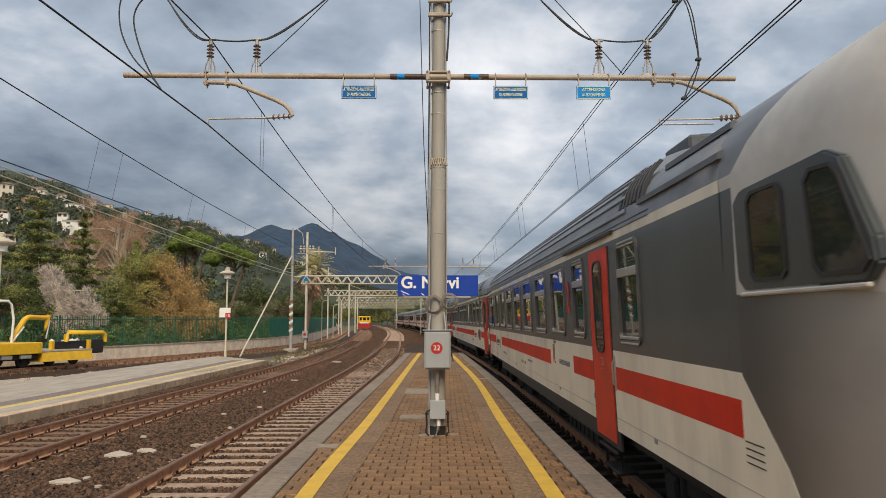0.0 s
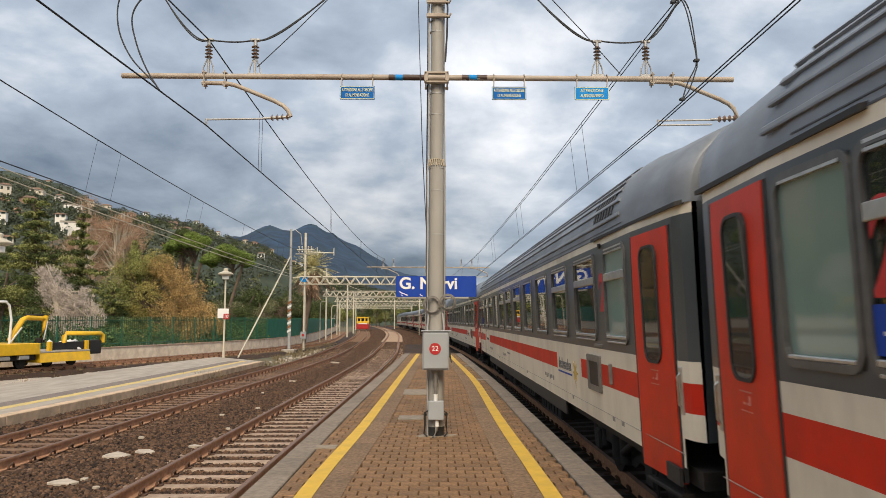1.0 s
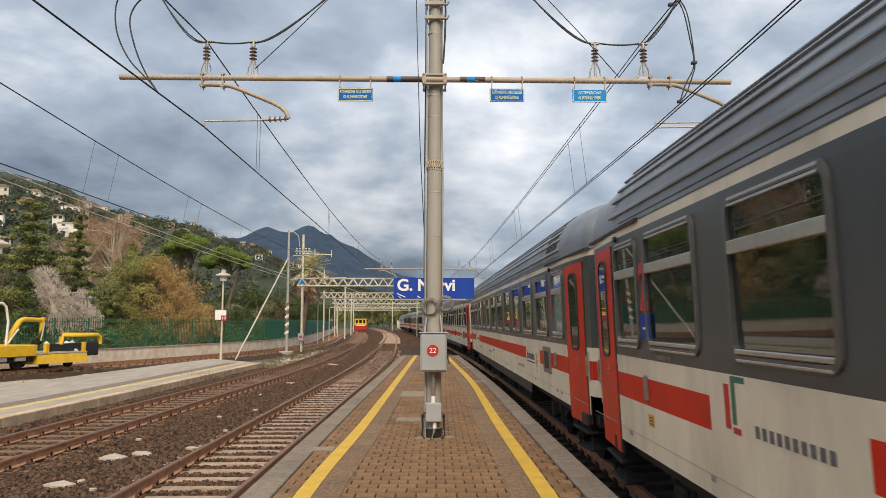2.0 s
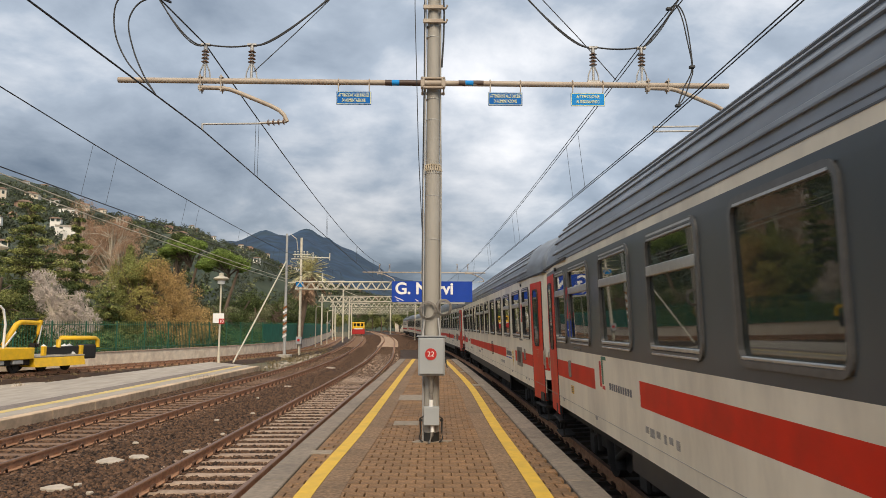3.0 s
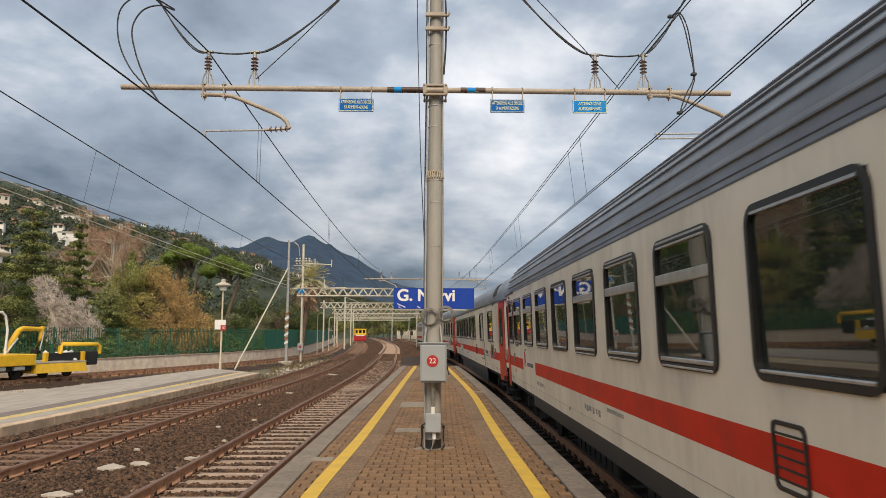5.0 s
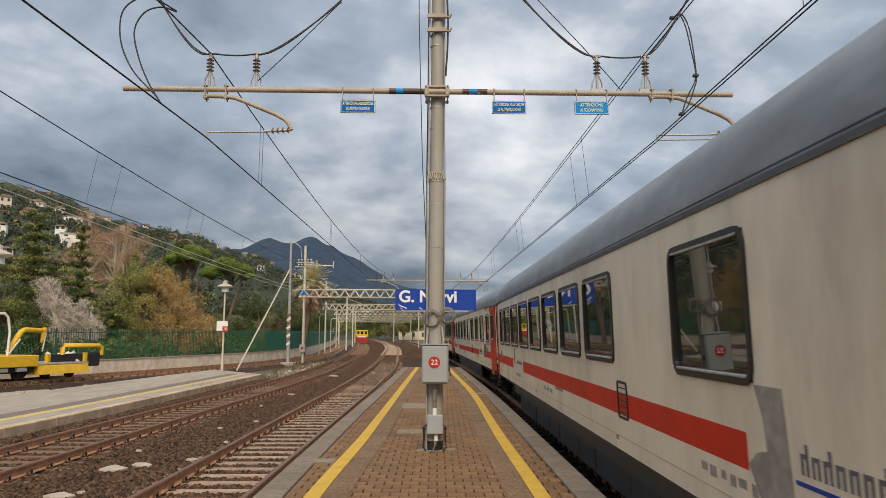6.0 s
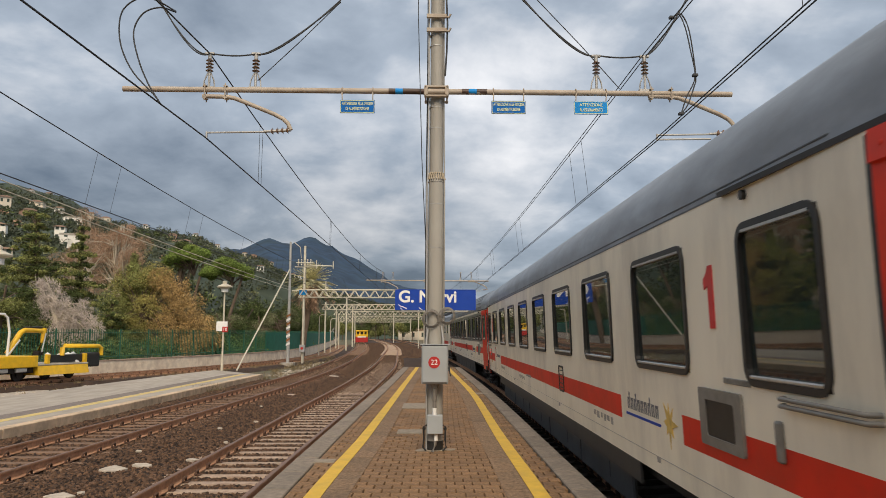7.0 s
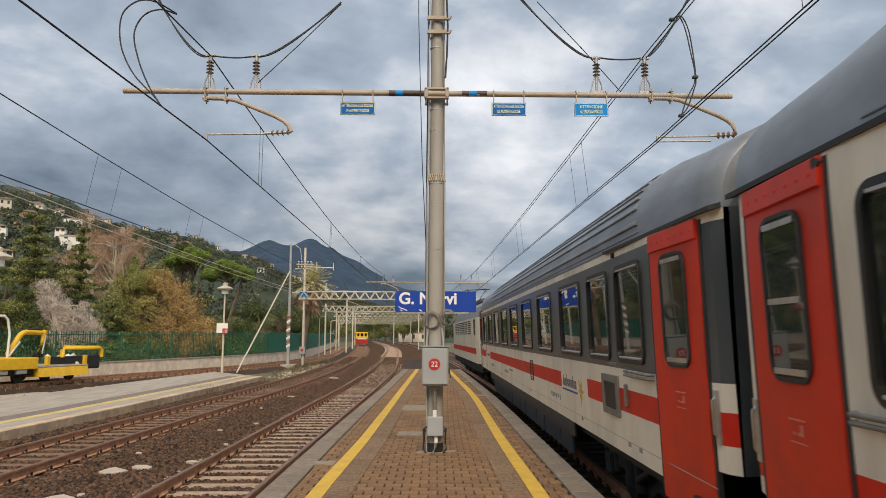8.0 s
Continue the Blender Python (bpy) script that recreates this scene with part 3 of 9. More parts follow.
# ------------------------------------------------------------ the low platform beyond the second track
def low_platform():
    top = -0.40
    near = curve_x([(-60, -9.6), (0, -9.45), (15.7, -9.21), (20.5, -8.97), (37, -8.57)])
    far = curve_x([(-60, -15.2), (0, -14.6), (23.5, -13.8), (35, -12.9), (41, -12.2)])
    ob = tagged(empty("platform_low"), "low pale concrete platform with a faded yellow line", "platform", kind="structure")
    bm = bmesh.new()
    rows = []
    ys = steps(-60, 37, 1.0)
    for y in ys:
        fy = y if y < 30 else 30 + (y - 30) * 11 / 7
        rows.append([bm.verts.new(p) for p in ((near(y) - 0.28, y, -1.0), (near(y) - 0.28, y, top), (far(fy), fy, top), (far(fy), fy, -1.0))])
    for a, b in zip(rows, rows[1:]):
        for i in range(3):
            bm.faces.new((a[i], b[i], b[i + 1], a[i + 1]))
    bm.faces.new(rows[-1][::-1])
    part("deck", bm, M_CONC_DECK, ob)
    bm = bmesh.new()
    sweep(bm, lambda y: near(y) - 0.98, [(-0.15, 0), (0.15, 0), (0.15, 0.004), (-0.15, 0.004)], steps(-50, 37, 1.0), top)
    bmesh.ops.recalc_face_normals(bm, faces=bm.faces)
    part("safety_line", bm, M_YELLOW_FADED, ob, "faded yellow safety line")
    bm = bmesh.new()
    sweep(bm, lambda y: near(y) - 1.45, [(-0.28, 0), (0.28, 0), (0.28, 0.004), (-0.28, 0.004)], steps(-50, 37, 1.0), top)
    bmesh.ops.recalc_face_normals(bm, faces=bm.faces)
    part("ribbed_strip", bm, M_STRIP, ob, "dark ribbed warning strip beside the line")
    y = -40.0
    while y < 36.5:
        y1 = min(y + 1.98, 37)
        bm = bmesh.new()
        v = [bm.verts.new(p) for p in ((near(y), y, -0.98), (near(y) - 0.28, y, -0.98), (near(y1) - 0.28, y1, -0.98), (near(y1), y1, -0.98),
                                       (near(y), y, top + .003), (near(y) - 0.28, y, top + .003), (near(y1) - 0.28, y1, top + .003), (near(y1), y1, top + .003))]
        for f in ((4, 7, 6, 5), (0, 4, 5, 1), (1, 5, 6, 2), (2, 6, 7, 3), (3, 7, 4, 0)):
            bm.faces.new([v[i] for i in f])
        bmesh.ops.bevel(bm, geom=list(bm.edges), offset=0.015, segments=1, affect="EDGES")
        part("edge_block", bm, M_WALLBLOCK, ob)
        y += 2.0
    return ob


M_STRIP = material("dark_ribbed_strip", (0.20, 0.165, 0.145), 0.9, vary=0.2, scale=8, dirt=(0.27, 0.235, 0.19), dirt_amount=0.5, dirt_scale=1.2, bump=0.3, bump_scale=40)
M_CONC_DECK = material("worn_concrete_deck", (0.39, 0.345, 0.29), 0.9, vary=0.16, scale=3, dirt=(0.29, 0.25, 0.20), dirt_amount=0.6, dirt_scale=0.5, bump=0.15, bump_scale=60, stretch=(1, 0.3, 1))
M_YELLOW_FADED = material("faded_yellow_paint", (0.62, 0.47, 0.17), 0.8, vary=0.2, scale=6, dirt=(0.40, 0.34, 0.22), dirt_amount=0.35, dirt_scale=2.0)
M_WALLBLOCK = material("pale_edge_block", (0.60, 0.445, 0.30), 0.9, vary=0.16, scale=5, dirt=(0.21, 0.17, 0.12), dirt_amount=0.7, dirt_scale=1.8, bump=0.25, bump_scale=50, spread=0.10)
low_platform()


# ------------------------------------------------------------ the train
LEN = 26.4
SIDE = 1.41


def side_x(z):
    """Half width of a coach at a height over the rail."""
    return SIDE if z < 1.9 else SIDE - 0.022 * ((z - 1.9) / 1.3) ** 2


def taper(y, tail=LEN / 2):
    """How far the side draws in over the doors at a coach's ends."""
    d = min(y + LEN / 2, tail - y)
    return 0.055 * min(1.2, max(0.0, 1.55 - d))


def draw_in(bm, s, tail=LEN / 2):
    for v in bm.verts:
        v.co.x -= s * taper(v.co.y, tail)
    return bm


CORNICE = 1.386


def roof_arc(base, crown, n=10):
    """Half the roof's section from the cornice to the crown, full at the shoulder."""
    return [(CORNICE * max(0.0, math.cos(i * math.pi / 2 / n)) ** 0.8 if i < n else 0.0, base + (crown - base) * math.sin(i * math.pi / 2 / n) ** 0.8) for i in range(n + 1)]


# cornice, door top and crown of each kind of coach
SECTIONS = {"second": (3.18, 3.03, 4.07), "first": (3.148, 3.105, 3.97), "service": (3.13, 3.095, 3.99), "mixed": (3.145, 3.095, 4.01), "driving": (3.17, 3.04, 4.01)}


def follow_side(bm, s, x):
    """Leans flat work to the slope of the coach's side."""
    for v in bm.verts:
        v.co.x += s * side_x(v.co.z) - x


def window_parts(top, y0, y1, z0, z1, side, bar, frame_mat, frosted=False):
    """A window: rounded frame, glass set back in it, and the bar of a drop light where there is one."""
    s = side
    x = s * (side_x(z0) + side_x(z1)) / 2
    e = 0.030 if bar else 0.024
    bm = bmesh.new()
    ring(bm, rounded(y0 - e, y1 + e, z0 - e, z1 + e, 0.13, 5), rounded(y0 + 0.02, y1 - 0.02, z0 + 0.02, z1 - 0.02, 0.09, 5), "x", x - 0.035 * s, x + 0.018 * s)
    follow_side(bm, s, x)
    w = part("window", bm, frame_mat, top, "window in a dark rubber frame")
    bm = bmesh.new()
    xg = s * (side_x(z1) - 0.006)
    prism(bm, rounded(y0 + 0.01, y1 - 0.01, z0 + 0.01, z1 - 0.01, 0.09, 5), "x", xg - 0.008 * s, xg)
    bmesh.ops.recalc_face_normals(bm, faces=bm.faces)
    part("pane", bm, M_PANE_FROST if frosted else M_PANE, w, "frosted greenish window glass" if frosted else "dark reflecting window glass")
    bm = bmesh.new()
    for zt in ((z1 - 0.035, z1 + 0.005) if bar else (z1 - 0.03,)):
        box(bm, *sorted((x - 0.01 * s, x + 0.019 * s)), y0 + 0.07, y1 - 0.07, zt - 0.009, zt + 0.009)
    follow_side(bm, s, x)
    part("top_rail", bm, M_ALU, w, "thin aluminium rail at the window's head")
    if bar:
        bm = bmesh.new()
        box(bm, min(x - 0.02 * s, x + 0.022 * s), max(x - 0.02 * s, x + 0.022 * s), y0 + 0.03, y1 - 0.03, z1 - 0.36, z1 - 0.27, 0.006)
        follow_side(bm, s, x)
        part("drop_light_bar", bm, M_ALU, w, "bright aluminium glazing bar")
        bm = bmesh.new()
        box(bm, min(x - 0.01 * s, x + 0.02 * s), max(x - 0.01 * s, x + 0.02 * s), y0 + 0.04, y1 - 0.04, z0 + 0.025, z0 + 0.06, 0.006)
        follow_side(bm, s, x)
        part("sill_bar", bm, M_ALU, w, "bright aluminium sill")
        bm = bmesh.new()
        box(bm, *sorted((x - 0.01 * s, x + 0.021 * s)), y0 + 0.06, y1 - 0.06, z0 - 0.022, z0 - 0.002, 0.004)
        follow_side(bm, s, x)
        part("sill_lip", bm, M_ALU, w, "aluminium lip under the sill")
    else:
        bm = bmesh.new()
        box(bm, min(x - 0.01 * s, x + 0.018 * s), max(x - 0.01 * s, x + 0.018 * s), y0 + 0.05, y1 - 0.05, z0 + 0.02, z0 + 0.045, 0.006)
        follow_side(bm, s, x)
        part("sill_bar", bm, M_ALU, w, "thin aluminium sill")
    return w


def coach_door(top, y0, y1, side, rail_side, tail=LEN / 2, zt=3.12, hood=False, cornice=3.2):
    """A red plug door with a tall narrow light, grips and a step; rail_side +1: the hinge edge is towards the tail."""
    s = side
    bm = bmesh.new()
    zs = [0.80, 1.2, 1.9, 2.4, 2.8, zt]
    a = [[bm.verts.new((s * (side_x(z) + 0.012), y, z)) for z in zs] for y in (y0, y1)]
    b = [[bm.verts.new((s * (side_x(z) - 0.04), y, z)) for z in zs] for y in (y0, y1)]
    for i in range(len(zs) - 1):
        for q in ((a[0][i], a[1][i], a[1][i + 1], a[0][i + 1]), (b[0][i], b[0][i + 1], b[1][i + 1], b[1][i]),
                  (a[0][i], a[0][i + 1], b[0][i + 1], b[0][i]), (a[1][i], b[1][i], b[1][i + 1], a[1][i + 1])):
            bm.faces.new(q)
    bm.faces.new((a[0][-1], a[1][-1], b[1][-1], b[0][-1]))
    bm.faces.new((a[0][0], b[0][0], b[1][0], a[1][0]))
    bmesh.ops.recalc_face_normals(bm, faces=bm.faces)
    d = part("door", draw_in(bm, s, tail), M_DOOR, top, "red entrance door")
    c = (y0 + y1) / 2
    x = s * (side_x(2.4) + 0.015)
    bm = bmesh.new()
    hw, zl = (0.27, 1.94) if hood else (0.215, 1.80)
    ring(bm, rounded(c - hw, c + hw, zl, 2.90, 0.13, 6), rounded(c - hw + 0.025, c + hw - 0.025, zl + 0.025, 2.875, 0.11, 6), "x", x - 0.03 * s, x + 0.014 * s)
    part("light_frame", draw_in(bm, s, tail), M_RUBBER, d, "black rubber window seal")
    bm = bmesh.new()
    prism(bm, rounded(c - hw + 0.02, c + hw - 0.02, zl + 0.02, 2.88, 0.11, 6), "x", x - 0.001 * s, x + 0.006 * s)
    bmesh.ops.recalc_face_normals(bm, faces=bm.faces)
    part("pane", draw_in(bm, s, tail), M_PANE_DOOR, d, "dark glass")
    for yy in (y0 - 0.03, y1 + 0.03):
        bm = bmesh.new()
        zs = (0.82, 1.9, 2.3, 2.7, zt)
        o = [(s * (side_x(z) + 0.006), z) for z in zs] + [(s * (side_x(z) - 0.03), z) for z in zs[::-1]]
        prism(bm, o, "y", yy - 0.018, yy + 0.018)
        bmesh.ops.recalc_face_normals(bm, faces=bm.faces)
        part("door_seal", draw_in(bm, s, tail), M_RUBBER, d, "black door seal")
    bm = bmesh.new()
    prism(bm, [(s * 1.33, cornice + 0.035), (s * 1.43, cornice + 0.012), (s * 1.43, cornice - 0.022), (s * 1.33, cornice - 0.005)], "y", y0 - (0.30 if rail_side < 0 else 1.10), y1 + (1.70 if rail_side < 0 else 0.25))
    bmesh.ops.recalc_face_normals(bm, faces=bm.faces)
    part("drip_rail", draw_in(bm, s, tail), M_SKIRT, d, "dark drip rail over the door")
    if hood:
        for zz in (zl + 0.06, 2.84) + ((2.40,) if rail_side > 0 else ()):
            bm = bmesh.new()
            box(bm, *sorted((x + 0.004 * s, x + 0.016 * s)), c - hw + 0.06, c + hw - 0.06, zz - 0.018, zz + 0.018)
            part("light_bar", draw_in(bm, s, tail), M_ALU, d, "thin aluminium bar of the door light")
        bm = bmesh.new()
        prism(bm, [(s * (side_x(zt - 0.15) + 0.008), zt - 0.15), (s * (side_x(zt - 0.15) + 0.035), zt - 0.14), (s * (side_x(zt) + 0.03), zt + 0.01), (s * side_x(zt), zt + 0.01)], "y", y0 + 0.01, y1 - 0.01)
        for j in range(7):
            yy = y0 + 0.10 + (y1 - y0 - 0.2) * j / 6
            tube(bm, [(s * (side_x(zt - 0.07) + 0.02), yy, zt - 0.07), (s * (side_x(zt - 0.07) + 0.038), yy, zt - 0.07)], 0.014, 6)
        bmesh.ops.recalc_face_normals(bm, faces=bm.faces)
        part("door_hood", draw_in(bm, s, tail), M_DOOR, d, "red riveted panel over the door")
    bm = bmesh.new()
    for j, (ya, yb, za, zb) in enumerate(((0.02, 0.22, 1.780, 1.790), (0.05, 0.08, 1.70, 1.76), (0.085, 0.12, 1.70, 1.715), (0.15, 0.18, 1.70, 1.715), (0.02, 0.22, 1.655, 1.662))):
        box(bm, *sorted((s * (SIDE + 0.008), s * (SIDE + 0.016))), c - 0.12 + ya, c - 0.12 + yb, za - 0.05, zb - 0.05)
    part("door_notice", draw_in(bm, s, tail), M_NOTICE, d, "small pale door notice")
    bm = bmesh.new()
    yy = y1 + 0.10 if rail_side > 0 else y0 - 0.10
    box(bm, *sorted((s * (SIDE - 0.03), s * (SIDE + 0.008))), yy - 0.035, yy + 0.035, 1.40, 1.80, 0.005)
    tube(bm, [(s * (SIDE + 0.005), yy, 1.45), (s * (SIDE + 0.028), yy, 1.48), (s * (SIDE + 0.028), yy, 1.72), (s * (SIDE + 0.005), yy, 1.75)], 0.010, 6)
    part("door_handle", draw_in(bm, s, tail), M_ALU, d, "steel door grip on a worn plate")
    bm = bmesh.new()
    box(bm, *sorted((s * (SIDE - 0.25), s * (SIDE + 0.01))), y0 + 0.05, y1 - 0.05, 0.66, 0.70, 0.008)
    box(bm, *sorted((s * (SIDE - 0.25), s * (SIDE - 0.02))), y0 + 0.12, y1 - 0.12, 0.42, 0.45, 0.008)
    for yy in (y0 + 0.14, y1 - 0.14):
        tube(bm, [(s * (SIDE - 0.06), yy, 0.78), (s * (SIDE - 0.06), yy, 0.44)], 0.015, 6)
    part("step", draw_in(bm, s, tail), M_UNDER, d, "dark metal boarding step")
    return d


def bogie(top, yc):
    """Frame, axle boxes, springs and two wheelsets."""
    bm = bmesh.new()
    for s in (-1, 1):
        prism(bm, [(yc - 1.75, 0.62), (yc - 1.55, 0.48), (yc - 0.7, 0.50), (yc - 0.5, 0.40), (yc + 0.5, 0.40), (yc + 0.7, 0.50), (yc + 1.55, 0.48), (yc + 1.75, 0.62), (yc + 1.5, 0.72), (yc - 1.5, 0.72)], "x", s * 0.98 - 0.07, s * 0.98 + 0.07)
        for d in (-1.28, 1.28):
            box(bm, s * 1.0 - 0.12, s * 1.0 + 0.12, yc + d - 0.16, yc + d + 0.16, 0.34, 0.62, 0.03)
            for e in (-0.24, 0.24):
                tube(bm, [(s * 1.02, yc + d + e, 0.42), (s * 1.02, yc + d + e, 0.74)], 0.075, 8)
        for e in (-0.2, 0.2):
            tube(bm, [(s * 1.05, yc + e, 0.40), (s * 1.05, yc + e, 0.86)], 0.11, 10)
        tube(bm, [(s * 1.14, yc - 0.9, 0.78), (s * 1.14, yc - 0.3, 0.55)], 0.045, 8)
    box(bm, -1.0, 1.0, yc - 0.25, yc + 0.25, 0.50, 0.80, 0.03)
    b = part("bogie", bm, M_UNDER, top, "grimy brown bogie frame with springs")
    for d in (-1.28, 1.28):
        bm = bmesh.new()
        tube(bm, [(-0.95, 0, 0), (0.95, 0, 0)], 0.08, 8)
        part("axle", bm, M_UNDER, b, m=Matrix.Translation((0, yc + d, 0.445)))
        for s in (-1, 1):
            bm = bmesh.new()
            tube(bm, [(s * q, 0, 0) for q in (0.69, 0.715, 0.73, 0.82)], 0.45, 24)
            part("wheel", bm, M_UNDER, b, "grimy steel wheel", m=Matrix.Translation((0, yc + d, 0.445)))


def lettering(top, name, body, y, z, size, side, mat, label="", squeeze=1.0):
    """Characters on the side of a coach."""
    cu = bpy.data.curves.new(name, "FONT")
    cu.body, cu.size, cu.extrude, cu.align_x, cu.align_y = body, size, 0.002, "CENTER", "CENTER"
    cu.offset = 0.035 * size
    cu.materials.append(mat)
    ob = new(name, cu)
    ob.parent = top
    ob.matrix_basis = Matrix.Translation((side * (side_x(z) + 0.006), y, z)) @ Matrix.Rotation(radians(-90 if side < 0 else 90), 4, "Z") @ Matrix.Rotation(radians(90), 4, "X") @ Matrix.Diagonal((squeeze, 1, 1, 1))
    if label:
        ob["label"] = label
    return ob


def marks(top, name, bars, side, mat, label):
    """Small writing that cannot be read: bars of (y0, y1, z0, z1)."""
    bm = bmesh.new()
    for y0, y1, z0, z1 in bars:
        box(bm, *sorted((side * (side_x(z0) - 0.004), side * (side_x(z0) + 0.004))), y0, y1, z0, z1)
    ob = part(name, bm, mat, top, label)
    return tagged(ob, label, kind="stuff") if len(bars) > 2 else ob


def shell(top, windows, doors, livery, zw, stripe, a0, a1, stripe_gaps, front_corner=True, tail_corner=True, stripe_from=-99.0, section=(3.18, 3.03, 4.07)):
    """Both side walls in painted bands, with openings for windows and doors; livery 'grey' has a dark window band."""
    base, dtop = section[:2]
    band = base - 0.09
    zs = sorted({0.95, 1.2, stripe[0], stripe[1], 1.85, zw[0], zw[1], dtop, band, base})
    ys = {a0, a1}
    if front_corner:
        ys |= {a0 + 0.28, a0 + 0.12}
    if tail_corner:
        ys |= {a1 - 0.28, a1 - 0.12}
    for w in windows:
        ys |= {w[0], w[1]}
    for d in doors:
        ys |= {d[0], d[1]}
    for g in stripe_gaps:
        ys |= {g[0], g[1]}
    ys |= {a1 - 1.37, a0 + 1.37}
    if stripe_from > a0:
        ys.add(stripe_from)
    ys = sorted(ys)

    def px(y, z):
        x = side_x(z) - taper(y, a1 + 0.18)
        if front_corner and y < a0 + 0.27:
            x -= 0.08 if y < a0 + 0.05 else 0.02
        if tail_corner and y > a1 - 0.27:
            x -= 0.08 if y > a1 - 0.05 else 0.02
        return x
    text = {"grey": "off-white side wall with dark grey window band and red stripe", "white": "off-white side wall with a red stripe"}[livery]
    for s in (-1, 1):
        bm = bmesh.new()
        grid = [[bm.verts.new((s * px(y, z), y, z)) for z in zs] for y in ys]
        for i in range(len(ys) - 1):
            yc = (ys[i] + ys[i + 1]) / 2
            for k in range(len(zs) - 1):
                zc = (zs[k] + zs[k + 1]) / 2
                if zc < dtop and any(d[0] < yc < d[1] for d in doors):
                    continue
                if k == 0 and ((front_corner and yc < a0 + 0.28) or (tail_corner and yc > a1 - 0.28)):
                    continue
                if zw[0] < zc < zw[1] and any(w[0] < yc < w[1] for w in windows):
                    continue
                mi = 0
                if livery == "grey" and 1.85 < zc < band:
                    mi = 1
                if stripe[0] < zc < stripe[1] and yc > stripe_from and not any(g[0] < yc < g[1] for g in stripe_gaps):
                    mi = 2
                q = (grid[i][k], grid[i][k + 1], grid[i + 1][k + 1], grid[i + 1][k])
                f = bm.faces.new(q if s < 0 else q[::-1])
                f.material_index = mi
        part("side_wall", bm, [M_WHITE, M_GREY, M_RED], top, text)
    for y, on in ((a0, front_corner), (a1, tail_corner)):
        if on:
            bm = bmesh.new()
            x = SIDE - 0.16
            vs = [bm.verts.new(p) for p in ((-x, y, 1.2), (x, y, 1.2), (x - 0.05, y, base), (0.8, y, base + 0.66), (-0.8, y, base + 0.66), (-x + 0.05, y, base))]
            bm.faces.new(vs)
            part("end_wall", bm, M_GREY if livery == "grey" else M_WHITE, top)


def roof_shell(top, a0, a1, ribs, rib_span, smooth_ends=True, section=(3.18, 3.03, 4.07), strip=False, low_front=0.0):
    """The arched roof, drawn down at the ends; ribs lie along its shoulders, strip is a dark cornice all along."""
    base, _, crown = section
    half = roof_arc(base, crown)
    full = [(-x, z) for x, z in half] + [(x, z) for x, z in half[-2::-1]]
    bm = bmesh.new()
    ys = [a0, a0 + 0.05, a0 + 0.5, a0 + 1.1, a0 + 1.7, (a0 + a1) / 2, a1 - 1.7, a1 - 1.1, a1 - 0.5, a1 - 0.05, a1]
    sc = [0.80, 0.87, 0.905, 0.94, 1.0, 1.0, 1.0, 0.94, 0.905, 0.87, 0.80] if smooth_ends else [1] * 6 + [1.0, 0.94, 0.905, 0.87, 0.80]
    if low_front:
        ys[1:5] = [a0 + 0.8, a0 + 1.6, a0 + 2.25, a0 + 2.45]
        sc[0:4] = [low_front] * 4
    rows = [[bm.verts.new((x * (1.0 if low_front and y < 0 else 0.5 + 0.5 * k), y, base + (z - base) * k)) for x, z in full] for y, k in zip(ys, sc)]
    for a, b in zip(rows, rows[1:]):
        for i in range(len(full) - 1):
            f = bm.faces.new((a[i], b[i], b[i + 1], a[i + 1]))
            f.smooth = True
    bm.faces.new(rows[0])
    bm.faces.new(rows[-1][::-1])
    bmesh.ops.recalc_face_normals(bm, faces=bm.faces)
    r = part("roof", bm, M_ROOF, top, "blue-grey painted arched roof")
    bm = bmesh.new()
    for s in (-1, 1):
        if strip:
            box(bm, *sorted((s * 1.35, s * 1.405)), a0 + 0.3, a1 - 0.3, base - 0.022, base + 0.022)
        else:
            box(bm, *sorted((s * 1.36, s * 1.393)), a0 + 1.7, a1 - 1.7, base - 0.004, base + 0.008)
    part("gutter", bm, M_RIB, r)
    # the thin seam above the cornice
    bm = bmesh.new()
    x1, z1 = half[1]
    for s in (-1, 1):
        u = 0.28
        x, z = CORNICE + (x1 - CORNICE) * u, base + (z1 - base) * u
        box(bm, *sorted((s * (x - 0.02), s * (x + 0.006))), a0 + 1.7, a1 - 1.7, z - 0.004, z + 0.004)
    part("roof_seam", bm, M_RIB, r)
    if ribs:
        n = len(half) - 1
        for s in (-1, 1):
            for j, t in enumerate((0.080, 0.185, 0.275, 0.355, 0.435, 0.53, 0.65, 0.80)):
                k = t * n
                i = int(k)
                x = half[i][0] + (half[i + 1][0] - half[i][0]) * (k - i)
                z = half[i][1] + (half[i + 1][1] - half[i][1]) * (k - i)
                nx, nz = (half[i + 1][1] - half[i][1]), (half[i][0] - half[i + 1][0])
                q = math.hypot(nx, nz)
                nx, nz = nx / q, nz / q
                tx, tz = -nz, nx
                bm = bmesh.new()
                o = [(s * (x + tx * u + nx * v), z + tz * u + nz * v) for u, v in ((-0.022, -0.01), (0.040, -0.01), (0.020, 0.014), (-0.008, 0.020), (-0.022, 0.018))]
                prism(bm, o, "y", rib_span[0] + 0.06 * j, rib_span[1] - 0.06 * j)
                bmesh.ops.recalc_face_normals(bm, faces=bm.faces)
                part("roof_rib", bm, M_ROOF, r)
    return r


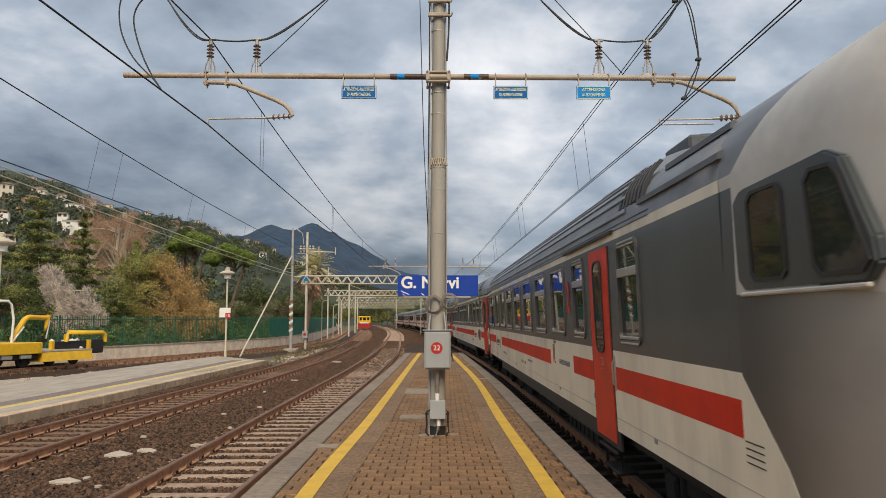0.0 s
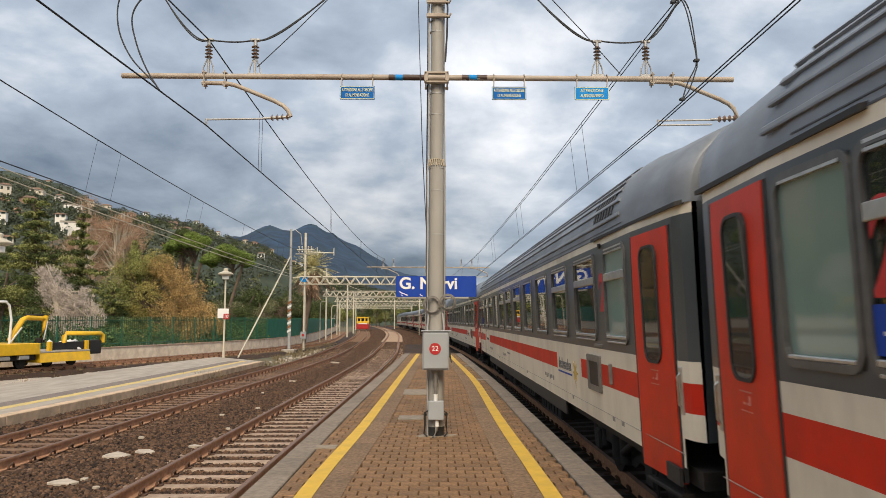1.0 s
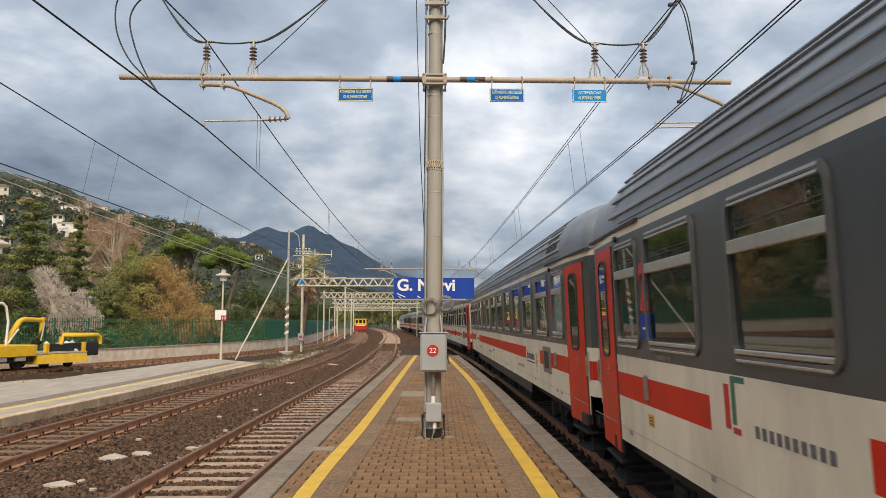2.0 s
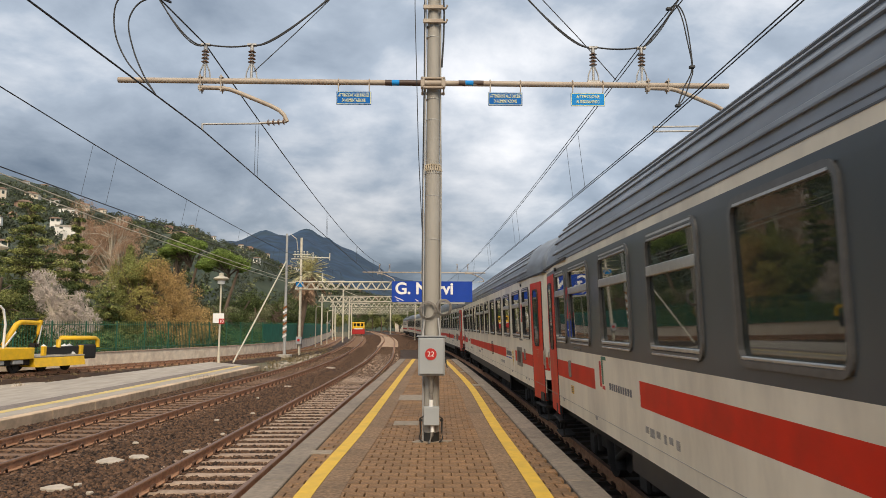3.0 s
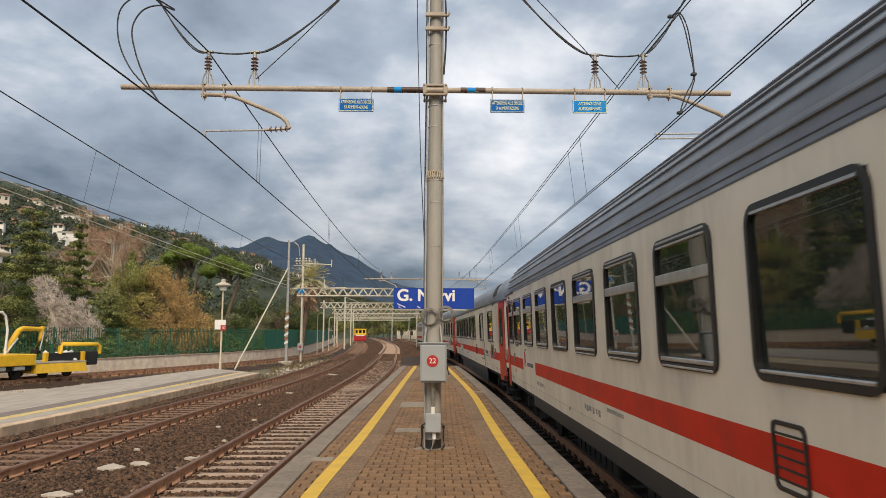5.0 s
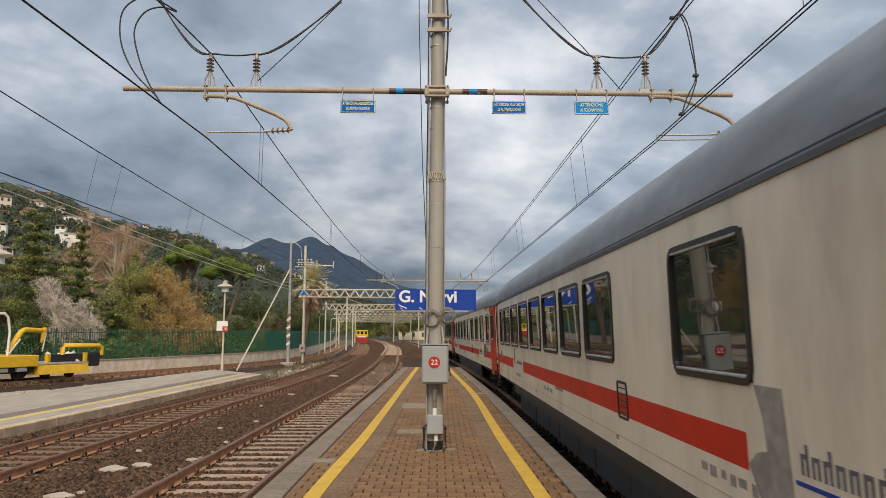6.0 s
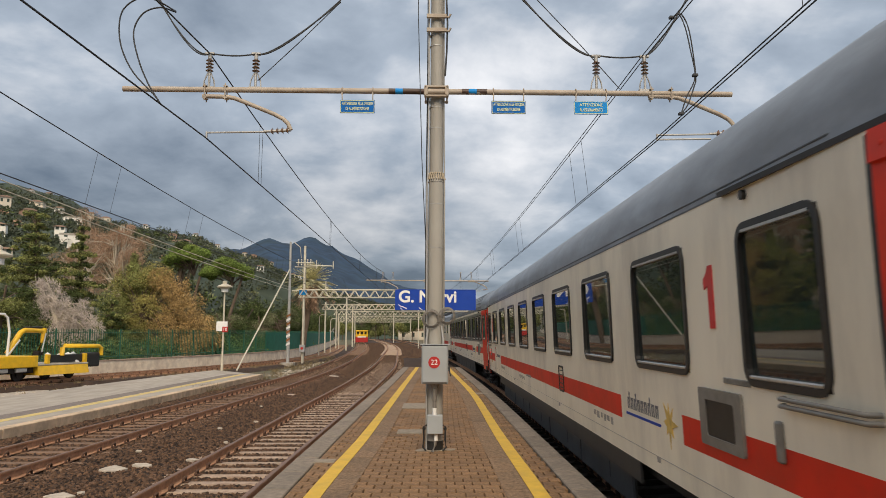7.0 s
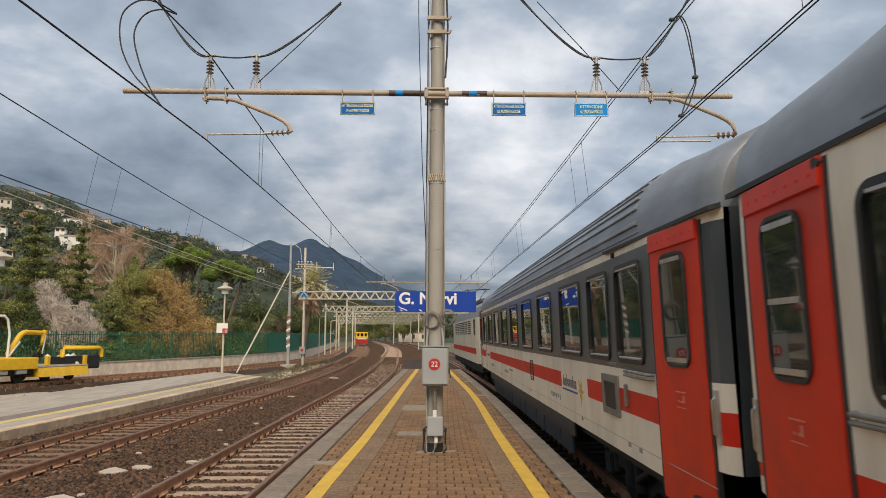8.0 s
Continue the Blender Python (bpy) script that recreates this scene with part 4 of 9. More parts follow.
def louvre(roof, yc, section, s=-1):
    """A slatted air intake in the roof's slope."""
    half = roof_arc(section[0], section[2])
    for j in range(7):
        y = yc - 0.42 + 0.14 * j
        bm = bmesh.new()
        prism(bm, [(s * (x + 0.012), z + 0.006) for x, z in half[1:5]] + [(s * (x - 0.02), z - 0.01) for x, z in half[4:0:-1]], "y", y - 0.036, y + 0.036)
        bmesh.ops.recalc_face_normals(bm, faces=bm.faces)
        part("intake_slat", bm, M_BLACK, roof, "dark slat of an air intake")


def underside(top, a0, a1, bogies, boxes):
    bm = bmesh.new()
    box(bm, -1.28, 1.28, a0 + 0.1, a1 - 0.1, 0.80, 0.948)
    part("underframe", bm, M_UNDER, top)
    for s in (-1, 1):
        bm = bmesh.new()
        b0, b1 = bogies[0] + 2.0, bogies[1] - 2.0
        box(bm, *sorted((s * (SIDE - 0.03), s * (SIDE - 0.001))), b0, b1, 0.74, 0.949)
        for yy in (a0 + 0.15, bogies[1] + 2.0):
            box(bm, *sorted((s * (SIDE - 0.03), s * (SIDE - 0.001))), yy + 0.15, yy + 0.5, 0.80, 0.949)
        part("skirt", bm, M_SKIRT, top, "dark grey lower skirt")
    for y0, y1, z0 in boxes:
        bm = bmesh.new()
        box(bm, -1.16, -0.25, y0, y1, z0, 0.80, 0.03)
        n = int((y1 - y0) / 0.3)
        for j in range(1, n):
            box(bm, -1.175, -1.16, y0 + (y1 - y0) * j / n - 0.012, y0 + (y1 - y0) * j / n + 0.012, z0 + 0.05, 0.76)
        part("equipment_case", bm, M_UNDER, top, "dark equipment case under the floor")
    for b in bogies:
        bogie(top, b)


def ends(top, a0, a1, front=True, tail=True):
    for y, on, d in ((a0, front, -1), (a1, tail, 1)):
        if not on:
            continue
        bm = bmesh.new()
        for k in range(4):
            g = 0.10 - 0.02 * (k % 2)
            y0 = y + d * 0.05 * k
            ring(bm, rounded(-0.78 - g, 0.78 + g, 1.15 - g, 3.40 + g, 0.25, 4), rounded(-0.6, 0.6, 1.2, 3.2, 0.1, 4), "y", y0, y0 + d * 0.05)
        part("gangway_bellows", bm, M_RUBBER, top, "black rubber gangway bellows")
        bm = bmesh.new()
        for s in (-1, 1):
            tube(bm, [(s * 0.87, y, 1.05), (s * 0.87, y + d * 0.16, 1.05)], 0.09, 10)
            tube(bm, [(s * 0.87, y + d * 0.16, 1.05), (s * 0.87, y + d * 0.19, 1.05)], 0.24, 16)
        tube(bm, [(0, y, 0.98), (0, y + d * 0.19, 0.90)], 0.06, 8)
        part("buffers", bm, M_UNDER, top, "dark round buffers")


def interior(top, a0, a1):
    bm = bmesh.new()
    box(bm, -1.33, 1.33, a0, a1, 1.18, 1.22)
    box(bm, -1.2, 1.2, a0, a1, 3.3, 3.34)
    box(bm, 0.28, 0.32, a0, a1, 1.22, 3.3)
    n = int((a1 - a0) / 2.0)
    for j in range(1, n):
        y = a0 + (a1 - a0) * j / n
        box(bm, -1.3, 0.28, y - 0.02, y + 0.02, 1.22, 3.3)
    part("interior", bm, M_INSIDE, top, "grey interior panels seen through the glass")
    for j in range(n):
        y = a0 + (a1 - a0) * (j + 0.5) / n
        for e in (-0.72, 0.72):
            bm = bmesh.new()
            box(bm, -1.28, 0.2, y + e - 0.09, y + e + 0.09, 1.6, 2.35, 0.04)
            part("seat", bm, M_SEAT, top, "blue seat back")


def side_details(top, grey, first, gaps, display, number_at, s=-1, z_box=(1.37, 0.43)):
    """Class numbers, destination box, lettering strips, grille and maker's plates."""
    dark = M_MARK_DARK
    for y in number_at:
        if first:
            bm = bmesh.new()
            xx = s * side_x(2.44)
            prism(bm, [(y + 0.02, 2.24), (y - 0.07, 2.24), (y - 0.07, 2.69), (y + 0.005, 2.69), (y + 0.035, 2.64), (y + 0.095, 2.60), (y + 0.095, 2.52), (y + 0.02, 2.545)], "x", *sorted((xx - 0.03 * s, xx + 0.006 * s)))
            bmesh.ops.recalc_face_normals(bm, faces=bm.faces)
            follow_side(bm, s, xx)
            part("class_number", bm, M_RED_SIGN, top, "red class number 1")
        else:
            lettering(top, "class_number", "2", y + (0 if grey else 0.05), 2.50 if grey else 2.45, 0.60 if grey else 0.52, s, M_RED_SIGN, "red class number", 0.85)
    if grey and number_at:
        y = number_at[-1]
        marks(top, "notice_plate", [(y - 0.15, y + 0.15, 2.04, 2.27)], s, M_BLUE, "small blue notice plate")
        bm = bmesh.new()
        xx = s * (side_x(2.1) + 0.004)
        box(bm, *sorted((xx, xx + 0.003 * s)), y - 0.10, y + 0.08, 2.13, 2.15)
        part("writing_bar", bm, M_SIGNWHITE, top, "white bar of small writing")
    if display:
        bm = bmesh.new()
        y0, y1 = display
        x = s * SIDE
        zb, zh = z_box
        ring(bm, rounded(y0, y1, zb, zb + zh, 0.02, 2), rounded(y0 + 0.12, y1 - 0.12, zb + 0.07, zb + zh - 0.08, 0.02, 2), "x", x - 0.01 * s, x + 0.022 * s)
        d = part("destination_box", bm, M_DISPLAY, top, "grey framed destination display, unlit")
        bm = bmesh.new()
        box(bm, *sorted((x + 0.004 * s, x + 0.012 * s)), y0 + 0.11, y1 - 0.11, zb + 0.06, zb + zh - 0.07)
        part("screen", bm, M_BLACK, d)
    if gaps:
        g0, g1 = gaps[0]
        zl = 1.44
        g0 -= 0.12 if first else 0.0
        c0 = g0 + 0.75
        bars = []
        for i in range(9):
            u = c0 + 0.118 * i
            bars += [(u, u + 0.026, zl, zl + (0.17 if i in (2, 6, 8) else 0.115)), (u + 0.055, u + 0.081, zl, zl + 0.115), (u + 0.027, u + 0.054, zl + 0.09, zl + 0.115)]
        marks(top, "lettering_strip", bars, s, dark, "dark illegible lettering")
        marks(top, "lettering_bar", [(c0 - 0.05, c0 + 1.1, 1.375, 1.40)], s, M_BLUE, "thin blue line under the lettering")
        bm = bmesh.new()
        rays = (0.16, 0.07, 0.20, 0.08, 0.15, 0.06, 0.17, 0.07, 0.23, 0.08, 0.14, 0.07, 0.19, 0.06, 0.13, 0.08)
        star = [(g0 + 0.45 + 0.95 * q * math.cos(i * 0.3927), 1.44 + 1.15 * q * math.sin(i * 0.3927)) for i, q in enumerate(rays)]
        prism(bm, star, "x", *sorted((s * (SIDE - 0.01), s * (SIDE + 0.005))))
        bmesh.ops.recalc_face_normals(bm, faces=bm.faces)
        part("painted_emblem", bm, M_SIGNYEL2, top, "faded yellow painted emblem")
    if len(gaps) > 1:
        g0, g1 = gaps[1]
        marks(top, "emblem", [(g1 - 0.62, g1 - 0.40, 1.80, 1.84), (g1 - 0.46, g1 - 0.40, 1.52, 1.80)], s, M_EMBLEM_GREEN, "green half of a painted emblem")
        marks(top, "emblem", [(g1 - 0.36, g1 - 0.28, 1.48, 1.78), (g1 - 0.52, g1 - 0.40, 1.46, 1.50)], s, M_RED_SIGN, "red half of a painted emblem")
        marks(top, "lettering_strip", [(g0 + 0.30 + 0.095 * i, g0 + 0.355 + 0.095 * i, 1.48, 1.555) for i in range(10)], s, dark, "dark illegible lettering")
    rng = random.Random(int(number_at[0] * 10) + (7 if grey else 0) if number_at else 3)
    for y in (-6.5, 1.5, 6.0):
        marks(top, "stencil_strip", [(y + 0.17 * i, y + 0.17 * i + rng.uniform(0.06, 0.13), 1.18 + 0.02 * (i % 2), 1.26) for i in range(6)], s, M_MARK_LIGHT, "small illegible grey stencilling")
    marks(top, "stencil_strip", [(y0, y0 + 0.1, 1.05, 1.10) for y0 in (-11.0, -10.6, -8.2, -3.0, 3.5, 9.0, 11.2)], s, M_MARK_LIGHT, "small illegible grey stencilling")
    marks(top, "number_strip", [(0.4 + 0.07 * i, 0.445 + 0.07 * i, 1.29, 1.335) for i in range(11)], s, M_MARK_LIGHT, "row of illegible vehicle markings")
    marks(top, "panel_seam", [(-12.9, 12.9, 1.098, 1.102)], s, M_MARK_LIGHT, "thin seam along the lower side")
    if grey and number_at:
        return
    bm = bmesh.new()
    ring(bm, rounded(-3.48, -3.08, 1.30, 1.70, 0.05, 3), rounded(-3.455, -3.105, 1.325, 1.675, 0.04, 3), "x", s * (SIDE - 0.01), s * (SIDE + 0.012))
    for j in range(5):
        box(bm, *sorted((s * (SIDE - 0.01), s * (SIDE + 0.008))), -3.46, -3.10, 1.36 + 0.065 * j, 1.372 + 0.065 * j)
    part("vent_grille", bm, M_BLACK, top, "black slatted vent grille")


M_CAB_REFLECTION = material("cab_fading_silver", (0.50, 0.49, 0.465), 0.34, metal=0.35, vary=0.10, scale=2.5, dirt=(0.34, 0.335, 0.32), dirt_amount=0.5, dirt_scale=1.2, stretch=(1, 0.4, 1))


def reflection_fade(m, dark, y0, y1):
    """A reflection painted into the colour: it fades along the coach from the material's own colour at y0 to a darker
    one at y1.
    """
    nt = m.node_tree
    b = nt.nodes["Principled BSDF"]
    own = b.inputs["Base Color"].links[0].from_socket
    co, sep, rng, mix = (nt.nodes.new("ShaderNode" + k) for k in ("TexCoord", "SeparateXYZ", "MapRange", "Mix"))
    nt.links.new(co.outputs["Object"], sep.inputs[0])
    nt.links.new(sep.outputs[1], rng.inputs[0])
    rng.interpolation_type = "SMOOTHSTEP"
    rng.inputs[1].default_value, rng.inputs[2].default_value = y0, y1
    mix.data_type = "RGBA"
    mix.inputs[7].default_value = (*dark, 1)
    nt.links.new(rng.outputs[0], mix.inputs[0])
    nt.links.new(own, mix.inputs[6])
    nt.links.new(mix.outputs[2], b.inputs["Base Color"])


# Dark-to-silver reflection on the cab's lower side, painted into its base colour.
reflection_fade(M_CAB_REFLECTION, (0.085, 0.092, 0.097), 1.0 - LEN / 2, 2.95 - LEN / 2)
M_DISPLAY = material("display_frame_grey", (0.20, 0.19, 0.17), 0.5, vary=0.15, scale=10, dirt=(0.10, 0.09, 0.08), dirt_amount=0.5)
M_WORN = material("peeled_grey_filler", (0.34, 0.32, 0.29), 0.8, vary=0.2, scale=9, dirt=(0.16, 0.14, 0.12), dirt_amount=0.6, dirt_scale=4)
M_PANE_DOOR = glass("door_glass", (0.045, 0.055, 0.05), 0.03, 0.4)
M_MARK_DARK = material("faded_dark_lettering", (0.13, 0.13, 0.145), 0.6, vary=0.3, scale=30)
M_MARK_LIGHT = material("grey_stencil", (0.30, 0.285, 0.26), 0.6, vary=0.3, scale=20)
M_RED_SIGN = material("class_red", (0.55, 0.03, 0.03), 0.45, vary=0.1, scale=10)
M_SIGNYEL2 = material("faded_emblem_yellow", (0.62, 0.42, 0.10), 0.6, vary=0.25, scale=12)
M_EMBLEM_GREEN = material("emblem_green", (0.05, 0.16, 0.11), 0.5, vary=0.2)
M_TAG = material("label_yellow", (0.62, 0.36, 0.03), 0.5, vary=0.1, scale=20)
M_LAMP_RED = material("lit_red_lens", (0.6, 0.02, 0.015), 0.3, vary=0.05)
M_LAMP_RED.node_tree.nodes["Principled BSDF"].inputs["Emission Color"].default_value = (1.0, 0.04, 0.03, 1)
M_LAMP_RED.node_tree.nodes["Principled BSDF"].inputs["Emission Strength"].default_value = 2.5
M_NOTICE = material("faded_notice", (0.60, 0.20, 0.15), 0.6, vary=0.15, scale=20)
M_FRAME = material("window_rubber_frame", (0.016, 0.016, 0.016), 0.45, vary=0.2, scale=12)
M_FRAME_GREY = material("window_metal_frame", (0.13, 0.13, 0.127), 0.4, metal=0.3, vary=0.15, scale=12)

def end_fittings(top, y, d, rail, lit, plate=True, s=-1):
    """Marker lamp, slotted strip, label plate and, on some coaches, a double hand rail near a coach's end; d points into the coach."""
    x = s * SIDE
    bm = bmesh.new()
    box(bm, *sorted((x - 0.01 * s, x + 0.03 * s)), y + d * 2.62 - 0.035, y + d * 2.62 + 0.035, 1.46, 1.70, 0.012)
    lamp = part("marker_lamp", bm, M_DISPLAY, top, "slim grey marker lamp")
    if lit:
        bm = bmesh.new()
        box(bm, *sorted((x + 0.026 * s, x + 0.034 * s)), y + d * 2.62 - 0.02, y + d * 2.62 + 0.02, 1.54, 1.67, 0.004)
        part("lens", bm, M_LAMP_RED, lamp, "lit red lens")
    bm = bmesh.new()
    box(bm, *sorted((x - 0.01 * s, x + 0.009 * s)), *sorted((y + d * 2.98, y + d * 3.40)), 1.865, 1.905, 0.004)
    for j in range(1, 9):
        box(bm, *sorted((x + 0.005 * s, x + 0.013 * s)), y + d * (2.98 + 0.042 * j) - 0.006, y + d * (2.98 + 0.042 * j) + 0.006, 1.87, 1.90)
    part("slotted_strip", bm, M_DISPLAY, top, "grey slotted strip")
    if plate:
        bm = bmesh.new()
        box(bm, *sorted((x - 0.004 * s, x + 0.004 * s)), y + d * 2.69 - 0.085, y + d * 2.69 + 0.085, 1.235, 1.345)
        tag = part("label_plate", bm, M_TAG, top, "small yellow label plate")
        bm = bmesh.new()
        for zz in (1.262, 1.29, 1.318):
            box(bm, *sorted((x + 0.003 * s, x + 0.006 * s)), y + d * 2.69 - 0.06, y + d * 2.69 + 0.05, zz - 0.007, zz + 0.007)
        part("writing_bars", bm, M_MARK_DARK, tag)
    if rail:
        bm = bmesh.new()
        for zz in (1.80, 1.84):
            tube(bm, [(x - 0.01 * s, y + d * 1.62, zz), (x + 0.05 * s, y + d * 1.66, zz), (x + 0.05 * s, y + d * 2.50, zz), (x - 0.01 * s, y + d * 2.55, zz)], 0.014, 8)
        part("hand_rail", bm, M_DISPLAY, top, "grey double hand rail beside the door")


Z0W, Z1W = 1.965, 3.005


def coach(livery, kind, label, frosted=True):
    """A main-line coach, 26.4 m over its ends, its front towards -y. kind: 'second', 'first', 'service' or 'mixed'."""
    top = tagged(empty("passenger_coach"), label, "train coach", group="coaches of the train")
    h = LEN / 2
    if kind == "second":
        ws = [(2.08, 3.00)] + [(4.15 + 1.911 * i - 0.64, 4.15 + 1.911 * i + 0.64) for i in range(11)] + [(24.20, 25.02)]
    elif kind == "first":
        ws = [(2.30, 3.28)] + [(5.08 + 2.42 * i - 0.73, 5.08 + 2.42 * i + 0.73) for i in range(8)] + [(23.66, 24.60)]
    elif kind == "service":
        ws = [(3.65, 5.15), (6.92, 8.38)] + [(11.2 + 1.855 * i - 0.745, 11.2 + 1.855 * i + 0.745) for i in range(7)] + [(23.45, 24.30)]
    else:
        ws = [(1.92, 2.88), (3.25, 4.30)] + [(5.6 + 2.42 * i - 0.76, 5.6 + 2.42 * i + 0.76) for i in range(8)] + [(24.2, 25.0)]
    o = h + (0.02 if kind == "mixed" else 0.28)
    ws = [(a - o, b - o) for a, b in ws]
    sec = SECTIONS[kind]
    wide = kind in ("first", "mixed")
    cut = 0.26 if kind == "first" else 0.0          # the first-class coach is a little shorter
    d0, d1 = (0.47, 1.52) if wide else (0.555, 1.50)
    doors = [(d0 - h, d1 - h), (LEN - cut - d1 - h, LEN - cut - d0 - h)]
    zw = {"second": (1.965, 3.005) if livery == "grey" else (1.94, 2.965), "first": (1.90, 2.885), "service": (1.90, 2.885), "mixed": (1.94, 2.925)}[kind]
    stripe = {"second": (1.42, 1.67) if livery == "grey" else (1.37, 1.61), "first": (1.31, 1.55), "service": (1.335, 1.575), "mixed": (1.40, 1.64)}[kind]
    gaps = [(4.62 - o, (7.09 if kind == "service" else 6.55) - o), (19.0 - o, 21.08 - o) if kind == "service" else (20.55 - o, 22.50 - o)]
    tail = h - cut
    shell(top, ws, doors, livery, zw, stripe, -h + 0.18, tail - 0.18, gaps, section=sec)
    if kind == "service":
        bm = bmesh.new()
        worn = ((6.92, 1.89), (6.55, 1.89), (6.52, 1.5), (6.48, 0.97), (6.70, 0.97), (6.80, 1.15), (6.95, 1.20), (7.08, 1.38), (6.95, 1.47), (6.80, 1.50), (6.83, 1.70))
        prism(bm, [(a - o, z) for a, z in worn], "x", -SIDE - 0.004, -SIDE + 0.01)
        bmesh.ops.recalc_face_normals(bm, faces=bm.faces)
        part("worn_panel", bm, M_WORN, top, "grey patch where the paint has peeled")
    openable = kind == "second"
    for i, w in enumerate(ws):
        for s in (-1, 1):
            closed = (i in (3, 4, 8)) if openable else True
            window_parts(top, w[0], w[1], zw[0], zw[1], s, not closed, M_FRAME_GREY if livery == "grey" and openable else M_FRAME, openable and frosted and i == 0)
    for k, d in enumerate(doors):
        for s in (-1, 1):
            coach_door(top, d[0], d[1], s, -1 if k == 0 else 1, tail, sec[1], wide, sec[0])
    r = roof_shell(top, -h + 0.18, tail - 0.18, kind in ("second", "mixed"), (-h + 1.95, h - 1.5) if kind == "second" else (-h + 1.95, h - 6.5), section=sec, strip=kind == "service")
    if kind == "second" and frosted:
        louvre(r, -h + 2.75, sec)
    elif kind == "service":
        louvre(r, -h + 2.6, sec)
    underside(top, -h + 0.18, tail - 0.18, (-h + 3.7, h - 3.7), [(-5.5, -3.2, 0.36), (-2.2, 0.6, 0.42), (1.8, 4.4, 0.36)])
    if kind != "second":
        for i in range(5):
            for s in (-1, 1):
                bm = bmesh.new()
                y0, y1 = -6.95 + 2.78 * i, -4.23 + 2.78 * i
                box(bm, *sorted((s * 1.30, s * 1.35)), y0, y1, 0.38, 0.90, 0.02)
                box(bm, *sorted((s * 1.345, s * 1.357)), y0 + 1.0, y0 + 1.06, 0.50, 0.78, 0.004)
                part("skirt_panel", bm, M_SKIRT_GREY, top, "dusty dark grey skirt panel with a slot")
    ends(top, -h + 0.18, tail - 0.18)
    interior(top, -h + 1.7, tail - 1.7)
    num = {"second": (3.12 - o, LEN - 2.42 - o), "first": (3.83 - o, LEN - 3.25 - o), "service": (23.13 - o,), "mixed": ()}[kind]
    side_details(top, livery == "grey", kind == "first", gaps, (2.95 - o, 3.70 - o) if kind == "mixed" else (3.40 - o, 4.15 - o), num, z_box=(1.31, 0.45) if livery == "grey" else {"second": (1.29, 0.42), "first": (1.40, 0.41), "service": (1.37, 0.43)}[kind])
    for e, y in ((-1, -h), (1, tail)):
        end_fittings(top, y, -e, wide, kind == "first" and e > 0, e > 0)
    bm = bmesh.new()
    for a, s in ((-h + 2.87, -1), (h - 1.75, -1)):
        tube(bm, [(s * (side_x(3.08) - 0.02), a, 3.08), (s * (side_x(3.08) + 0.03), a, 3.08)], 0.032, 10)
    part("tail_lamp", bm, M_BLACK, top, "small dark side lamp")
    return top


